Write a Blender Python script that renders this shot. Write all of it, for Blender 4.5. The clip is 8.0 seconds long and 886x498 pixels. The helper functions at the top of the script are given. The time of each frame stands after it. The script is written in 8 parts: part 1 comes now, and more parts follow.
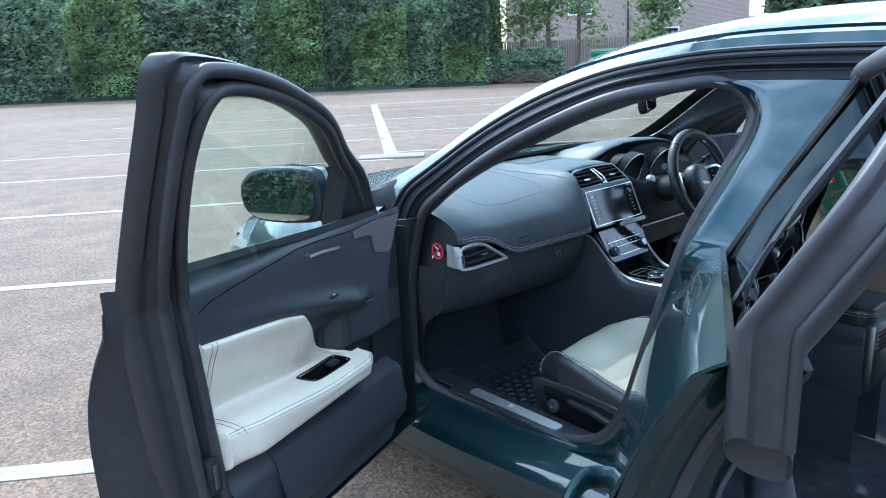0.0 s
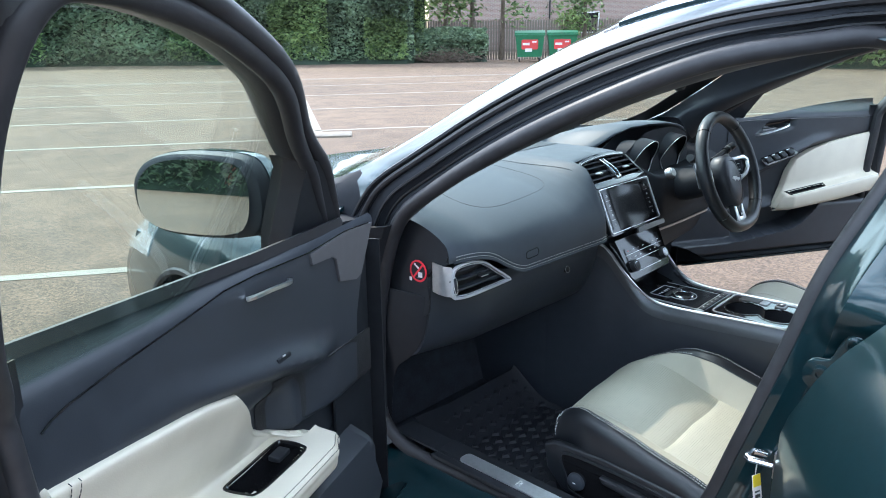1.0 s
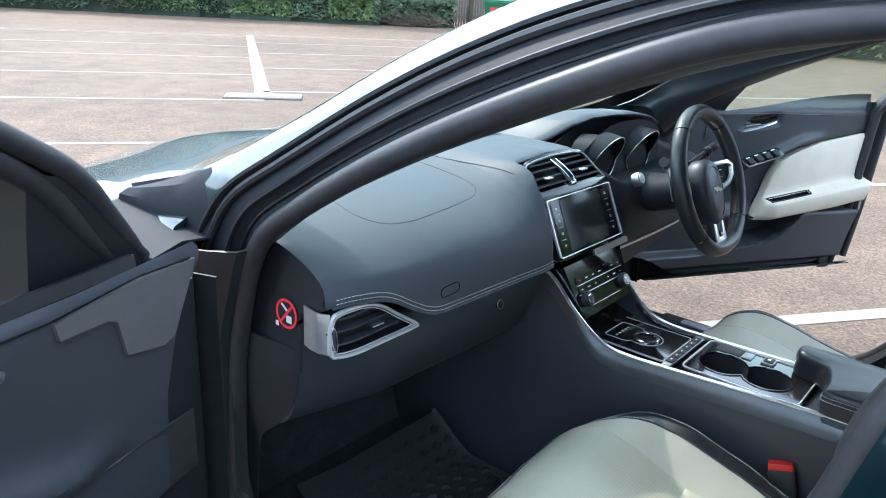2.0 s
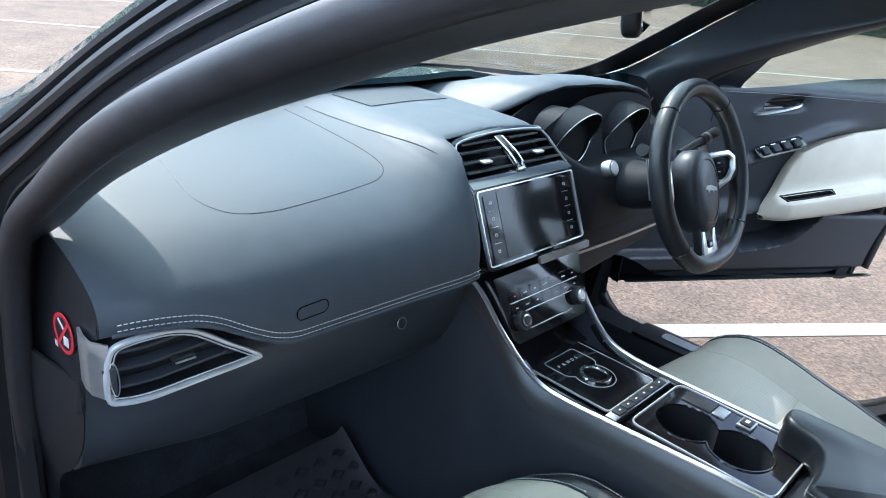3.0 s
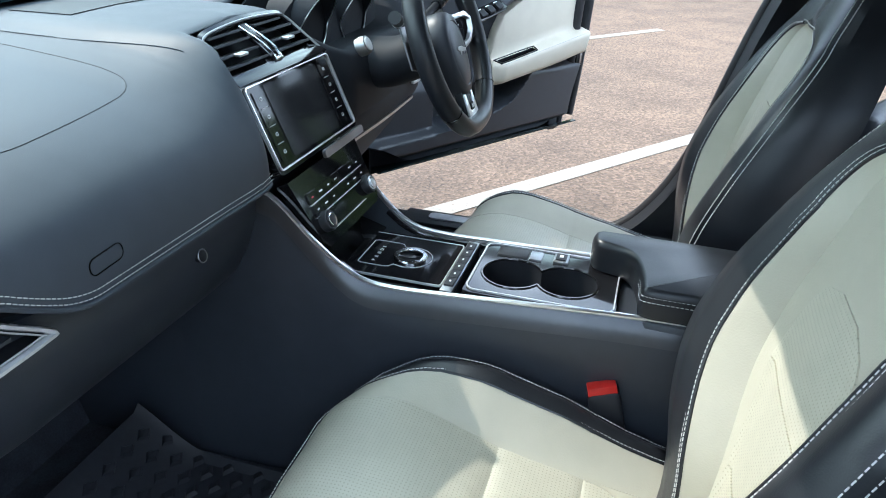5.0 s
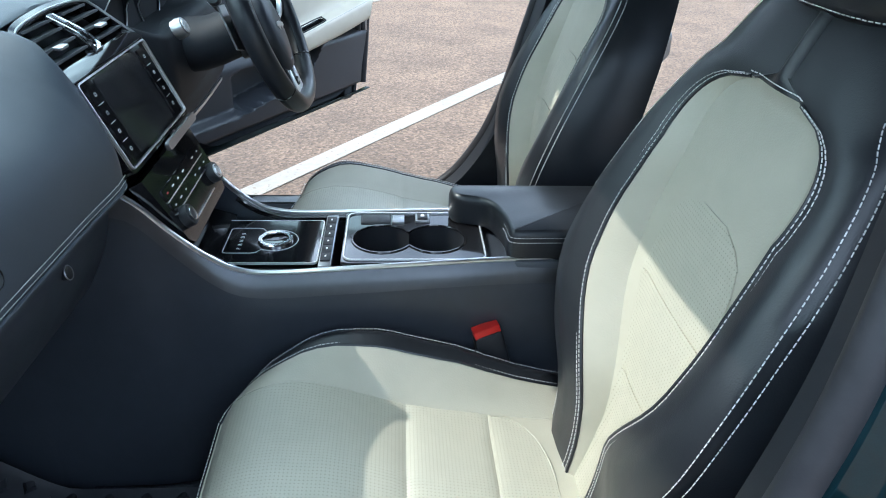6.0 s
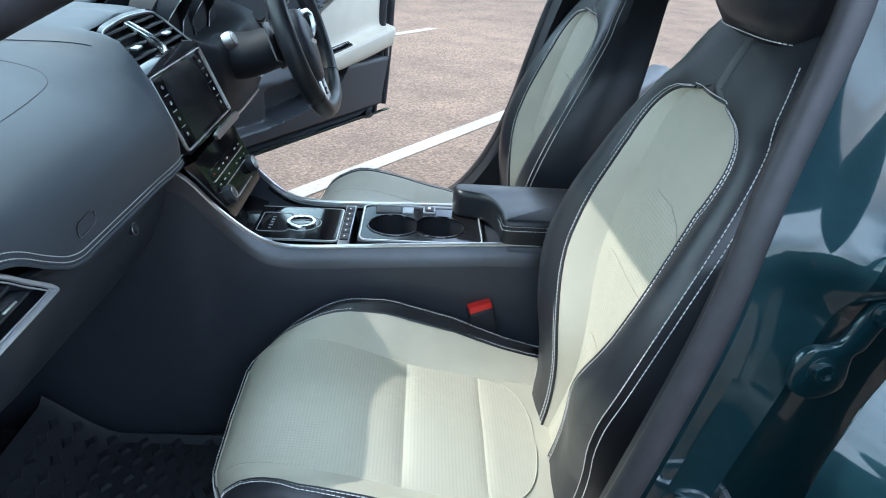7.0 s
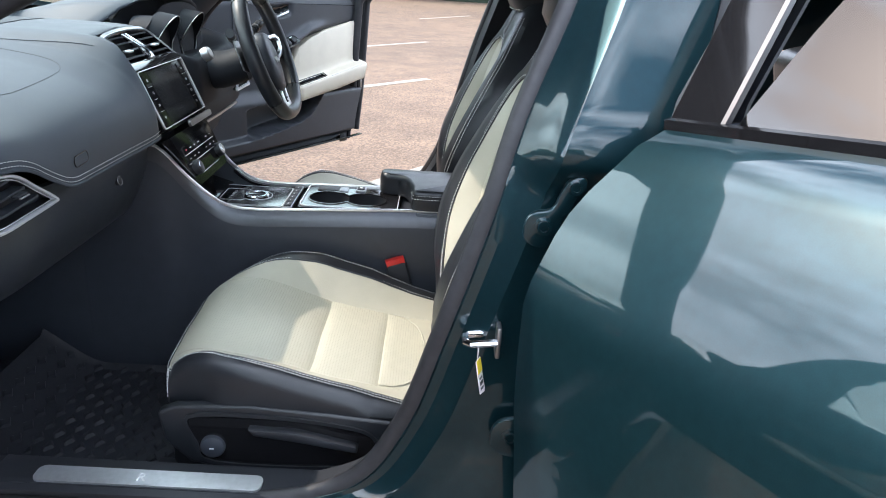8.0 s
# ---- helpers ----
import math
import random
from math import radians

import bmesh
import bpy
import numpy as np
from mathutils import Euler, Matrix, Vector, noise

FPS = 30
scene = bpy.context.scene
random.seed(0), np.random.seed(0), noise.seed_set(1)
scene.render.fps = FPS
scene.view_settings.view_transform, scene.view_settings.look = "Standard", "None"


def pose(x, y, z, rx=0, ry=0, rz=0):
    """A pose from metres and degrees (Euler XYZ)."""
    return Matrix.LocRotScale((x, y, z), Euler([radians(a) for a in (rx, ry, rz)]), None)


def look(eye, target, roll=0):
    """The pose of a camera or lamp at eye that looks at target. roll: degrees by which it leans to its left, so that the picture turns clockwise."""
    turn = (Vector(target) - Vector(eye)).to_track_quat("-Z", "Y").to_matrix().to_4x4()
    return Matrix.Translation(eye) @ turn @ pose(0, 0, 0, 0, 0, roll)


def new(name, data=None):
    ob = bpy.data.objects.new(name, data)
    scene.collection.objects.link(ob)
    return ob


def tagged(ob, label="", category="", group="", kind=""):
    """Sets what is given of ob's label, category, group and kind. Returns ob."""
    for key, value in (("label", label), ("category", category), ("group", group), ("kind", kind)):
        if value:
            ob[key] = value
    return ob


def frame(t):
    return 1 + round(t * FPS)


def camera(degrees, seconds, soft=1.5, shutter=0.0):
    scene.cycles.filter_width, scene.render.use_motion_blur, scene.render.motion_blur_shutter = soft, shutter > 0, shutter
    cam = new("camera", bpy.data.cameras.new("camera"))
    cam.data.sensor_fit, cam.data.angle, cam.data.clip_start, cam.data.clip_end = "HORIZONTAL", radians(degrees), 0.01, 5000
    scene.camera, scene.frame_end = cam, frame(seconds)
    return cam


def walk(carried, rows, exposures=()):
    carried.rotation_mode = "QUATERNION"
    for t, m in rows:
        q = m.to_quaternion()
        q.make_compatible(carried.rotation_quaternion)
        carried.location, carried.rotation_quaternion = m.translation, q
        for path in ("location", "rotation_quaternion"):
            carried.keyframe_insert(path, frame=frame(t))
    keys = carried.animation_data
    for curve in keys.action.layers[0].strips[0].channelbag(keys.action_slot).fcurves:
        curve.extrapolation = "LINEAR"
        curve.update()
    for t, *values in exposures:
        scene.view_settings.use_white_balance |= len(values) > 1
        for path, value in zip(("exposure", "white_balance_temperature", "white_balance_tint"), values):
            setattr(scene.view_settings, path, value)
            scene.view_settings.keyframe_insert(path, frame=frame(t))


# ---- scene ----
cam = camera(62.5, 8.0, 1.0)
PATH = [
    (0, (-2.106, -1.37, 1.353), (-0.841, 0.102, 0.873), -1.6),
    (0.5, (-1.988, -1.034, 1.322), (-0.641, 0.355, 0.817), -0.7),
    (1, (-1.815, -0.816, 1.293), (-0.398, 0.491, 0.759), 0.4),
    (1.5, (-1.578, -0.692, 1.295), (-0.111, 0.544, 0.73), 2.1),
    (1.7, (-1.503, -0.644, 1.291), (-0.024, 0.57, 0.71), 3.0),
    (2.8, (-1.069, -0.527, 1.265), (0.356, 0.687, 0.56), 6.9),
    (3, (-0.996, -0.514, 1.261), (0.414, 0.7, 0.528), 7.6),
    (3.5, (-0.91, -0.478, 1.237), (0.483, 0.725, 0.454), 8.3),
    (4, (-0.889, -0.467, 1.227), (0.504, 0.707, 0.402), 7.7),
    (4.5, (-0.921, -0.44, 1.198), (0.642, 0.489, 0.365), 5.9),
    (5, (-1.011, -0.358, 1.166), (0.735, 0.122, 0.316), 2.7),
    (5.2, (-1.021, -0.324, 1.162), (0.756, -0.02, 0.296), 1.4),
    (6.3, (-1.102, -0.213, 1.168), (0.683, -0.378, 0.282), 2.3),
    (6.5, (-1.147, -0.213, 1.175), (0.648, -0.369, 0.307), 2.8),
    (7, (-1.253, -0.234, 1.166), (0.573, -0.316, 0.354), 3.5),
    (7.5, (-1.431, -0.329, 1.137), (0.426, -0.353, 0.395), 3.8),
    (8, (-1.63, -0.421, 1.127), (0.254, -0.471, 0.455), 3.9),
]
LEVEL = pose(-0.2, -0.23, 0.49) @ pose(0, 0, 0, 0, 1.5, 0) @ pose(0.2, 0.23, -0.49)
walk(cam, [(t, LEVEL @ look(eye, target, roll)) for t, eye, target, roll in PATH],
     [(0.0, 1.06, 5300, 5), (0.5, 1.12, 5750, 7), (1.0, 1.18, 6050, 8), (1.7, 1.20, 6000, 8), (3.0, 1.33, 5850, 9), (4.0, 1.34, 6050, 10), (5.2, 1.28, 6050, 7), (6.5, 1.15, 5750, 6), (7.5, 1.24, 6050, 9), (8.0, 1.37, 6600, 14)])

# ---------------- world, sun, exposure ----------------
SUN_DIR = Vector((0.14, 0.66, 0.74)).normalized()
world = bpy.data.worlds.new("world")
scene.world = world
world.use_nodes = True
wn = world.node_tree
sky = wn.nodes.new("ShaderNodeTexSky")
sky.sky_type, sky.sun_disc = "NISHITA", False
sky.sun_elevation = math.asin(SUN_DIR.z)
sky.sun_rotation = math.atan2(SUN_DIR.x, SUN_DIR.y)
sky.air_density, sky.dust_density, sky.ozone_density = 1.0, 2.0, 1.0
# thin broken cloud over the clear sky
wc = wn.nodes.new("ShaderNodeTexCoord")
wm = wn.nodes.new("ShaderNodeMapping")
wm.inputs["Scale"].default_value = (2.2, 2.2, 5.0)
wno = wn.nodes.new("ShaderNodeTexNoise")
wno.inputs["Scale"].default_value, wno.inputs["Detail"].default_value = 1.6, 7.0
wr = wn.nodes.new("ShaderNodeValToRGB")
wr.color_ramp.elements[0].position, wr.color_ramp.elements[1].position = 0.40, 0.64
wx = wn.nodes.new("ShaderNodeMixRGB")
wx.inputs["Color2"].default_value = (17.2, 20.0, 23.4, 1)
wl = wn.links
wl.new(wc.outputs["Generated"], wm.inputs["Vector"])
wl.new(wm.outputs["Vector"], wno.inputs["Vector"])
wl.new(wno.outputs["Fac"], wr.inputs["Fac"])
wl.new(wr.outputs["Color"], wx.inputs["Fac"])
wl.new(sky.outputs["Color"], wx.inputs["Color1"])
wl.new(wx.outputs["Color"], wn.nodes["Background"].inputs["Color"])
wn.nodes["Background"].inputs["Strength"].default_value = 0.15
sun = new("sun", bpy.data.lights.new("sun", "SUN"))
sun.data.energy, sun.data.angle, sun.data.color = 2.05, radians(0.53), (1.0, 0.93, 0.82)
sun.matrix_world = look(tuple(SUN_DIR * 50), (0, 0, 0))


# ---------------- materials ----------------
def mat(name, color, rough=0.5, metal=0.0, coat=0.0, vary=0.0, vscale=40.0, bump=0.0, bscale=300.0, kind="noise", spec=0.5, color2=None, rvary=0.0):
    """A Principled surface with a mottled colour at two scales, and fine relief."""
    m = bpy.data.materials.new(name)
    m.use_nodes = True
    nt, bs = m.node_tree, m.node_tree.nodes["Principled BSDF"]
    bs.inputs["Base Color"].default_value = (*color, 1)
    bs.inputs["Roughness"].default_value = rough
    bs.inputs["Metallic"].default_value = metal
    bs.inputs["Coat Weight"].default_value = coat
    bs.inputs["Coat Roughness"].default_value = 0.03
    bs.inputs["Specular IOR Level"].default_value = spec
    co = nt.nodes.new("ShaderNodeTexCoord")
    if vary or color2:
        a, b = nt.nodes.new("ShaderNodeTexNoise"), nt.nodes.new("ShaderNodeTexNoise")
        a.inputs["Scale"].default_value, b.inputs["Scale"].default_value = vscale, vscale / 12
        a.inputs["Detail"].default_value = 4
        add = nt.nodes.new("ShaderNodeMath")
        add.operation = "ADD"
        mr = nt.nodes.new("ShaderNodeMapRange")
        mr.inputs["From Min"].default_value, mr.inputs["From Max"].default_value = 0.7, 1.3
        mx = nt.nodes.new("ShaderNodeMixRGB")
        c2 = color2 or tuple(min(1, c * (1 + vary)) for c in color)
        c1 = color if color2 else tuple(c * (1 - vary) for c in color)
        mx.inputs["Color1"].default_value, mx.inputs["Color2"].default_value = (*c1, 1), (*c2, 1)
        for n in (a, b):
            nt.links.new(co.outputs["Object"], n.inputs["Vector"])
        nt.links.new(a.outputs["Fac"], add.inputs[0])
        nt.links.new(b.outputs["Fac"], add.inputs[1])
        nt.links.new(add.outputs[0], mr.inputs["Value"])
        nt.links.new(mr.outputs["Result"], mx.inputs["Fac"])
        nt.links.new(mx.outputs["Color"], bs.inputs["Base Color"])
        if rvary:
            rr = nt.nodes.new("ShaderNodeMapRange")
            rr.inputs["To Min"].default_value, rr.inputs["To Max"].default_value = rough - rvary, rough + rvary
            nt.links.new(mr.outputs["Result"], rr.inputs["Value"])
            nt.links.new(rr.outputs["Result"], bs.inputs["Roughness"])
    if bump:
        if kind == "noise":
            t = nt.nodes.new("ShaderNodeTexNoise")
            t.inputs["Detail"].default_value = 6
            out = t.outputs["Fac"]
        else:
            t = nt.nodes.new("ShaderNodeTexVoronoi")
            t.feature = "SMOOTH_F1" if kind == "grain" else "F1"
            out = t.outputs["Distance"]
        t.inputs["Scale"].default_value = bscale
        nt.links.new(co.outputs["Object"], t.inputs["Vector"])
        bp = nt.nodes.new("ShaderNodeBump")
        bp.inputs["Strength"].default_value = bump
        bp.inputs["Distance"].default_value = 0.4 / bscale
        nt.links.new(out, bp.inputs["Height"])
        nt.links.new(bp.outputs["Normal"], bs.inputs["Normal"])
    return m


def glass(name, color, rough=0.0, gloss=0.03):
    """Thin car glass: clear with a tint, glossy where seen aslant."""
    m = bpy.data.materials.new(name)
    m.use_nodes = True
    nt = m.node_tree
    nt.nodes.remove(nt.nodes["Principled BSDF"])
    tr, gl = nt.nodes.new("ShaderNodeBsdfTransparent"), nt.nodes.new("ShaderNodeBsdfGlossy")
    gl.inputs["Roughness"].default_value = rough
    tr.inputs["Color"].default_value = (*color, 1)
    fr, mx = nt.nodes.new("ShaderNodeLayerWeight"), nt.nodes.new("ShaderNodeMixShader")
    pw, ml = nt.nodes.new("ShaderNodeMath"), nt.nodes.new("ShaderNodeMath")
    pw.operation, ml.operation = "POWER", "MULTIPLY_ADD"
    pw.inputs[1].default_value = 4.5
    ml.inputs[1].default_value, ml.inputs[2].default_value = 0.7, gloss
    nt.links.new(fr.outputs["Facing"], pw.inputs[0])
    nt.links.new(pw.outputs[0], ml.inputs[0])
    nt.links.new(ml.outputs[0], mx.inputs[0])
    nt.links.new(tr.outputs[0], mx.inputs[1])
    nt.links.new(gl.outputs[0], mx.inputs[2])
    nt.links.new(mx.outputs[0], nt.nodes["Material Output"].inputs["Surface"])
    return m


def perforated(name, color, pitch=0.0050, axes="XY"):
    """Cream leather with rows of small punched holes."""
    m = mat(name, color, 0.5, vary=0.05, vscale=60, bump=0.25, bscale=900, kind="grain")
    nt, bs = m.node_tree, m.node_tree.nodes["Principled BSDF"]
    co = nt.nodes.new("ShaderNodeTexCoord")
    se = nt.nodes.new("ShaderNodeSeparateXYZ")
    nt.links.new(co.outputs["Object"], se.inputs[0])
    sq = []
    for a in axes:
        sc, fr, sb, p = [nt.nodes.new("ShaderNodeMath") for _ in range(4)]
        sc.operation, fr.operation, sb.operation, p.operation = "MULTIPLY", "FRACT", "SUBTRACT", "POWER"
        sc.inputs[1].default_value, sb.inputs[1].default_value, p.inputs[1].default_value = 1 / pitch, 0.5, 2
        nt.links.new(se.outputs[a], sc.inputs[0])
        nt.links.new(sc.outputs[0], fr.inputs[0])
        nt.links.new(fr.outputs[0], sb.inputs[0])
        nt.links.new(sb.outputs[0], p.inputs[0])
        sq.append(p)
    ad, lt = nt.nodes.new("ShaderNodeMath"), nt.nodes.new("ShaderNodeMath")
    ad.operation, lt.operation = "ADD", "LESS_THAN"
    lt.inputs[1].default_value = 0.030
    nt.links.new(sq[0].outputs[0], ad.inputs[0])
    nt.links.new(sq[1].outputs[0], ad.inputs[1])
    nt.links.new(ad.outputs[0], lt.inputs[0])
    mx = nt.nodes.new("ShaderNodeMixRGB")
    old = bs.inputs["Base Color"].links[0].from_socket
    nt.links.new(lt.outputs[0], mx.inputs["Fac"])
    nt.links.new(old, mx.inputs["Color1"])
    mx.inputs["Color2"].default_value = (0.30, 0.295, 0.235, 1)
    nt.links.new(mx.outputs["Color"], bs.inputs["Base Color"])
    return m


M = {}
M["paint"] = mat("paint_dark_green", (0.0064, 0.027, 0.034), 0.34, 0.55, 1.0, vary=0.12, vscale=900, spec=0.2)
M["soft"] = mat("soft_black_trim", (0.034, 0.039, 0.049), 0.42, vary=0.12, vscale=30, bump=0.16, bscale=800, kind="grain", rvary=0.04)
M["dashskin"] = mat("dash_leatherette", (0.056, 0.066, 0.080), 0.50, vary=0.12, vscale=25, bump=0.2, bscale=800, kind="grain", rvary=0.05, spec=0.38)
M["hard"] = mat("hard_black_plastic", (0.018, 0.0195, 0.0235), 0.46, vary=0.15, vscale=40, bump=0.12, bscale=700, spec=0.35)
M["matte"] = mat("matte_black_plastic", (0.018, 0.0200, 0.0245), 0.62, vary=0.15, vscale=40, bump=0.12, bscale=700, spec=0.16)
M["doorsoft"] = mat("black_door_trim", (0.031, 0.035, 0.043), 0.43, vary=0.12, vscale=30, bump=0.16, bscale=800, kind="grain", rvary=0.04)
M["leather"] = mat("black_leather", (0.014, 0.016, 0.0195), 0.37, vary=0.12, vscale=30, bump=0.2, bscale=700, kind="grain", rvary=0.05)
M["cream"] = mat("cream_leather", (0.425, 0.400, 0.316), 0.48, vary=0.06, vscale=18, bump=0.25, bscale=500, kind="grain")
M["perf"] = perforated("perforated_cream_leather", (0.425, 0.400, 0.316))
M["perf_v"] = perforated("perforated_cream_leather_back", (0.425, 0.400, 0.316), axes="XZ")
M["doorcream"] = mat("cream_door_leather", (0.62, 0.56, 0.455), 0.46, vary=0.05, vscale=20, bump=0.2, bscale=500, kind="grain")
M["piano"] = mat("gloss_black", (0.008, 0.008, 0.009), 0.08, coat=0.2, vary=0.1, vscale=80, spec=0.4)
M["chrome"] = mat("chrome", (0.80, 0.81, 0.83), 0.14, 1.0, vary=0.04, vscale=50)
M["satin"] = mat("satin_silver", (0.36, 0.365, 0.375), 0.38, 1.0, vary=0.06, vscale=60)
M["rail"] = mat("polished_rail", (0.86, 0.87, 0.88), 0.31, 1.0, vary=0.04, vscale=80)
M["flank"] = mat("dark_satin_flank", (0.085, 0.088, 0.095), 0.34, 0.75, vary=0.06, vscale=60)
M["inlay"] = mat("grey_satin_inlay", (0.15, 0.148, 0.158), 0.40, 0.55, vary=0.05, vscale=60)
M["ventrim"] = mat("silver_trim", (0.58, 0.59, 0.61), 0.30, 0.40, vary=0.04, vscale=80)
M["brushed"] = mat("brushed_steel", (0.60, 0.61, 0.63), 0.42, 0.9, vary=0.08, vscale=120)
M["rubber"] = mat("black_rubber", (0.019, 0.019, 0.022), 0.46, vary=0.2, vscale=60, bump=0.1, bscale=500)
M["seal"] = mat("rubber_seal", (0.030, 0.029, 0.032), 0.46, vary=0.25, vscale=50, bump=0.12, bscale=400, spec=0.38)
M["frame"] = mat("black_frame_rubber", (0.0165, 0.0175, 0.0205), 0.38, vary=0.25, vscale=40, bump=0.15, bscale=300, spec=0.4)
M["carpet"] = mat("black_carpet", (0.035, 0.039, 0.050), 0.95, vary=0.4, vscale=300, bump=0.8, bscale=500)
M["mat"] = mat("rubber_mat", (0.021, 0.023, 0.029), 0.55, vary=0.2, vscale=60, bump=0.2, bscale=300)
M["thread"] = mat("pale_thread", (0.62, 0.62, 0.6), 0.7, vary=0.1, vscale=500)
M["screen"] = mat("dark_glass_screen", (0.020, 0.021, 0.023), 0.16, vary=0.1, vscale=10)
M["mark"] = mat("pale_marking", (0.7, 0.7, 0.7), 0.5, vary=0.05, vscale=200)
M["red"] = mat("red_plastic", (0.62, 0.02, 0.015), 0.4, vary=0.1, vscale=60)
M["stickred"] = mat("sticker_red", (0.72, 0.03, 0.05), 0.45, vary=0.08, vscale=100)
M["stickwhite"] = mat("sticker_white", (0.75, 0.70, 0.70), 0.5, vary=0.06, vscale=100)
M["yellow"] = mat("tag_yellow", (0.80, 0.60, 0.03), 0.5, vary=0.06, vscale=100)
M["headliner"] = mat("grey_headliner", (0.10, 0.10, 0.105), 0.9, vary=0.08, vscale=80, bump=0.3, bscale=500)
M["frit"] = mat("black_frit", (0.008, 0.008, 0.009), 0.3, vary=0.15, vscale=60)
M["mirror"] = mat("mirror_glass", (0.78, 0.82, 0.80), 0.01, 1.0, vary=0.02, vscale=10)
M["tyre"] = mat("tyre_rubber", (0.02, 0.02, 0.021), 0.75, vary=0.2, vscale=40, bump=0.3, bscale=120)
M["glass_side"] = glass("green_side_glass", (0.86, 0.93, 0.89))
M["glass_screen"] = glass("windscreen_glass", (0.90, 0.95, 0.91))
M["glass_dark"] = glass("privacy_glass", (0.05, 0.055, 0.06), gloss=0.09)
M["lamp"] = mat("headlamp_lens", (0.35, 0.38, 0.40), 0.06, coat=1.0, vary=0.2, vscale=30)
M["lampred"] = mat("tail_lamp_lens", (0.25, 0.01, 0.01), 0.08, coat=1.0, vary=0.2, vscale=30)


# ---------------- building helpers ----------------
def link(name, me, material, parent=None, label="", m=None):
    ob = new(name, me)
    me.materials.clear()
    me.materials.append(material)
    if parent is not None:
        ob.parent = parent
    if m is not None:
        ob.matrix_basis = m
    if label:
        ob["label"] = label
    return ob


def finish(bm, smooth=True, angle=38, normals=True):
    if normals:
        bmesh.ops.recalc_face_normals(bm, faces=bm.faces)
    me = bpy.data.meshes.new("mesh")
    bm.to_mesh(me)
    bm.free()
    if smooth:
        me.polygons.foreach_set("use_smooth", [True] * len(me.polygons))
        me.set_sharp_from_angle(angle=radians(angle))
    return me


def part(name, bm, material, parent, label="", m=None, smooth=True, angle=38):
    """Links a bmesh as one mesh object under a thing or under a part."""
    return link(name, finish(bm, smooth, angle), material, parent, label, m)


def thing(name, label, category, group="", kind="", at=(0, 0, 0)):
    ob = new(name)
    ob.empty_display_size = 0.2
    ob.location = at
    return tagged(ob, label, category, group, kind)


def spline(pts, n=8, closed=False):
    """A smooth line through the points, n steps from point to point."""
    P = [Vector(p) for p in pts]
    out, c = [], len(P)
    for i in range(c if closed else c - 1):
        if closed:
            a, b, d, e = P[i - 1], P[i], P[(i + 1) % c], P[(i + 2) % c]
        else:
            a, b, d, e = P[max(i - 1, 0)], P[i], P[i + 1], P[min(i + 2, c - 1)]
        for k in range(n):
            t = k / n
            out.append(0.5 * ((2 * b) + (d - a) * t + (2 * a - 5 * b + 4 * d - e) * t * t + (3 * b - a - 3 * d + e) * t ** 3))
    if not closed:
        out.append(P[-1].copy())
    return out


def lerp(table, x):
    """Linear reading of a table of (x, value) or (x, (values))."""
    if x <= table[0][0]:
        return table[0][1]
    for (a, u), (b, v) in zip(table, table[1:]):
        if x <= b:
            t = (x - a) / (b - a)
            if isinstance(u, tuple):
                return tuple(p + (q - p) * t for p, q in zip(u, v))
            return u + (v - u) * t
    return table[-1][1]


def soften(table, x, w=0.03):
    """The same reading, rounded over a width w."""
    vals = [lerp(table, x + w * k) for k in (-1, -0.5, 0, 0.5, 1)]
    if isinstance(vals[0], tuple):
        return tuple(sum(c) / 5 for c in zip(*vals))
    return sum(vals) / 5


def sheet(rows, thick=0.0, closed_rows=False, closed_cols=False, bm=None, back=None):
    """A net of quads through rows of points, with a thickness if wanted, laid on the side that back points to."""
    bm = bm or bmesh.new()
    V = [[bm.verts.new(p) for p in r] for r in rows]
    F = []
    nr, nc = len(V), len(V[0])
    for i in range(nr if closed_rows else nr - 1):
        for j in range(nc if closed_cols else nc - 1):
            q = (V[i][j], V[i][(j + 1) % nc], V[(i + 1) % nr][(j + 1) % nc], V[(i + 1) % nr][j])
            try:
                F.append(bm.faces.new(q))
            except ValueError:
                pass
    if thick and back is not None:
        bm.normal_update()
        sg = 1 if sum((f.normal * f.calc_area() for f in F), Vector()).dot(Vector(back)) > 0 else -1
        W = [[bm.verts.new(v.co + v.normal * sg * abs(thick)) for v in r] for r in V]
        for i in range(nr if closed_rows else nr - 1):
            for j in range(nc if closed_cols else nc - 1):
                try:
                    bm.faces.new((W[i][j], W[(i + 1) % nr][j], W[(i + 1) % nr][(j + 1) % nc], W[i][(j + 1) % nc]))
                except ValueError:
                    pass
        rim = []
        if not closed_rows:
            rim += [(V[0][j], V[0][j + 1], W[0][j + 1], W[0][j]) for j in range(nc - 1)] + [(V[-1][j], V[-1][j + 1], W[-1][j + 1], W[-1][j]) for j in range(nc - 1)]
        if not closed_cols:
            rim += [(V[i][0], V[i + 1][0], W[i + 1][0], W[i][0]) for i in range(nr - 1)] + [(V[i][-1], V[i + 1][-1], W[i + 1][-1], W[i][-1]) for i in range(nr - 1)]
        for q in rim:
            bm.faces.new(q)
    elif thick:
        bm.normal_update()
        bmesh.ops.solidify(bm, geom=F, thickness=thick)
    return bm


def loft(rings, cap=True, bm=None):
    """Closed rings joined into a body, with ends."""
    bm = bm or bmesh.new()
    V = [[bm.verts.new(p) for p in r] for r in rings]
    for A, C in zip(V, V[1:]):
        for j in range(len(A)):
            k = (j + 1) % len(A)
            bm.faces.new((A[j], A[k], C[k], C[j]))
    if cap:
        bm.faces.new(list(reversed(V[0])))
        bm.faces.new(V[-1])
    return bm


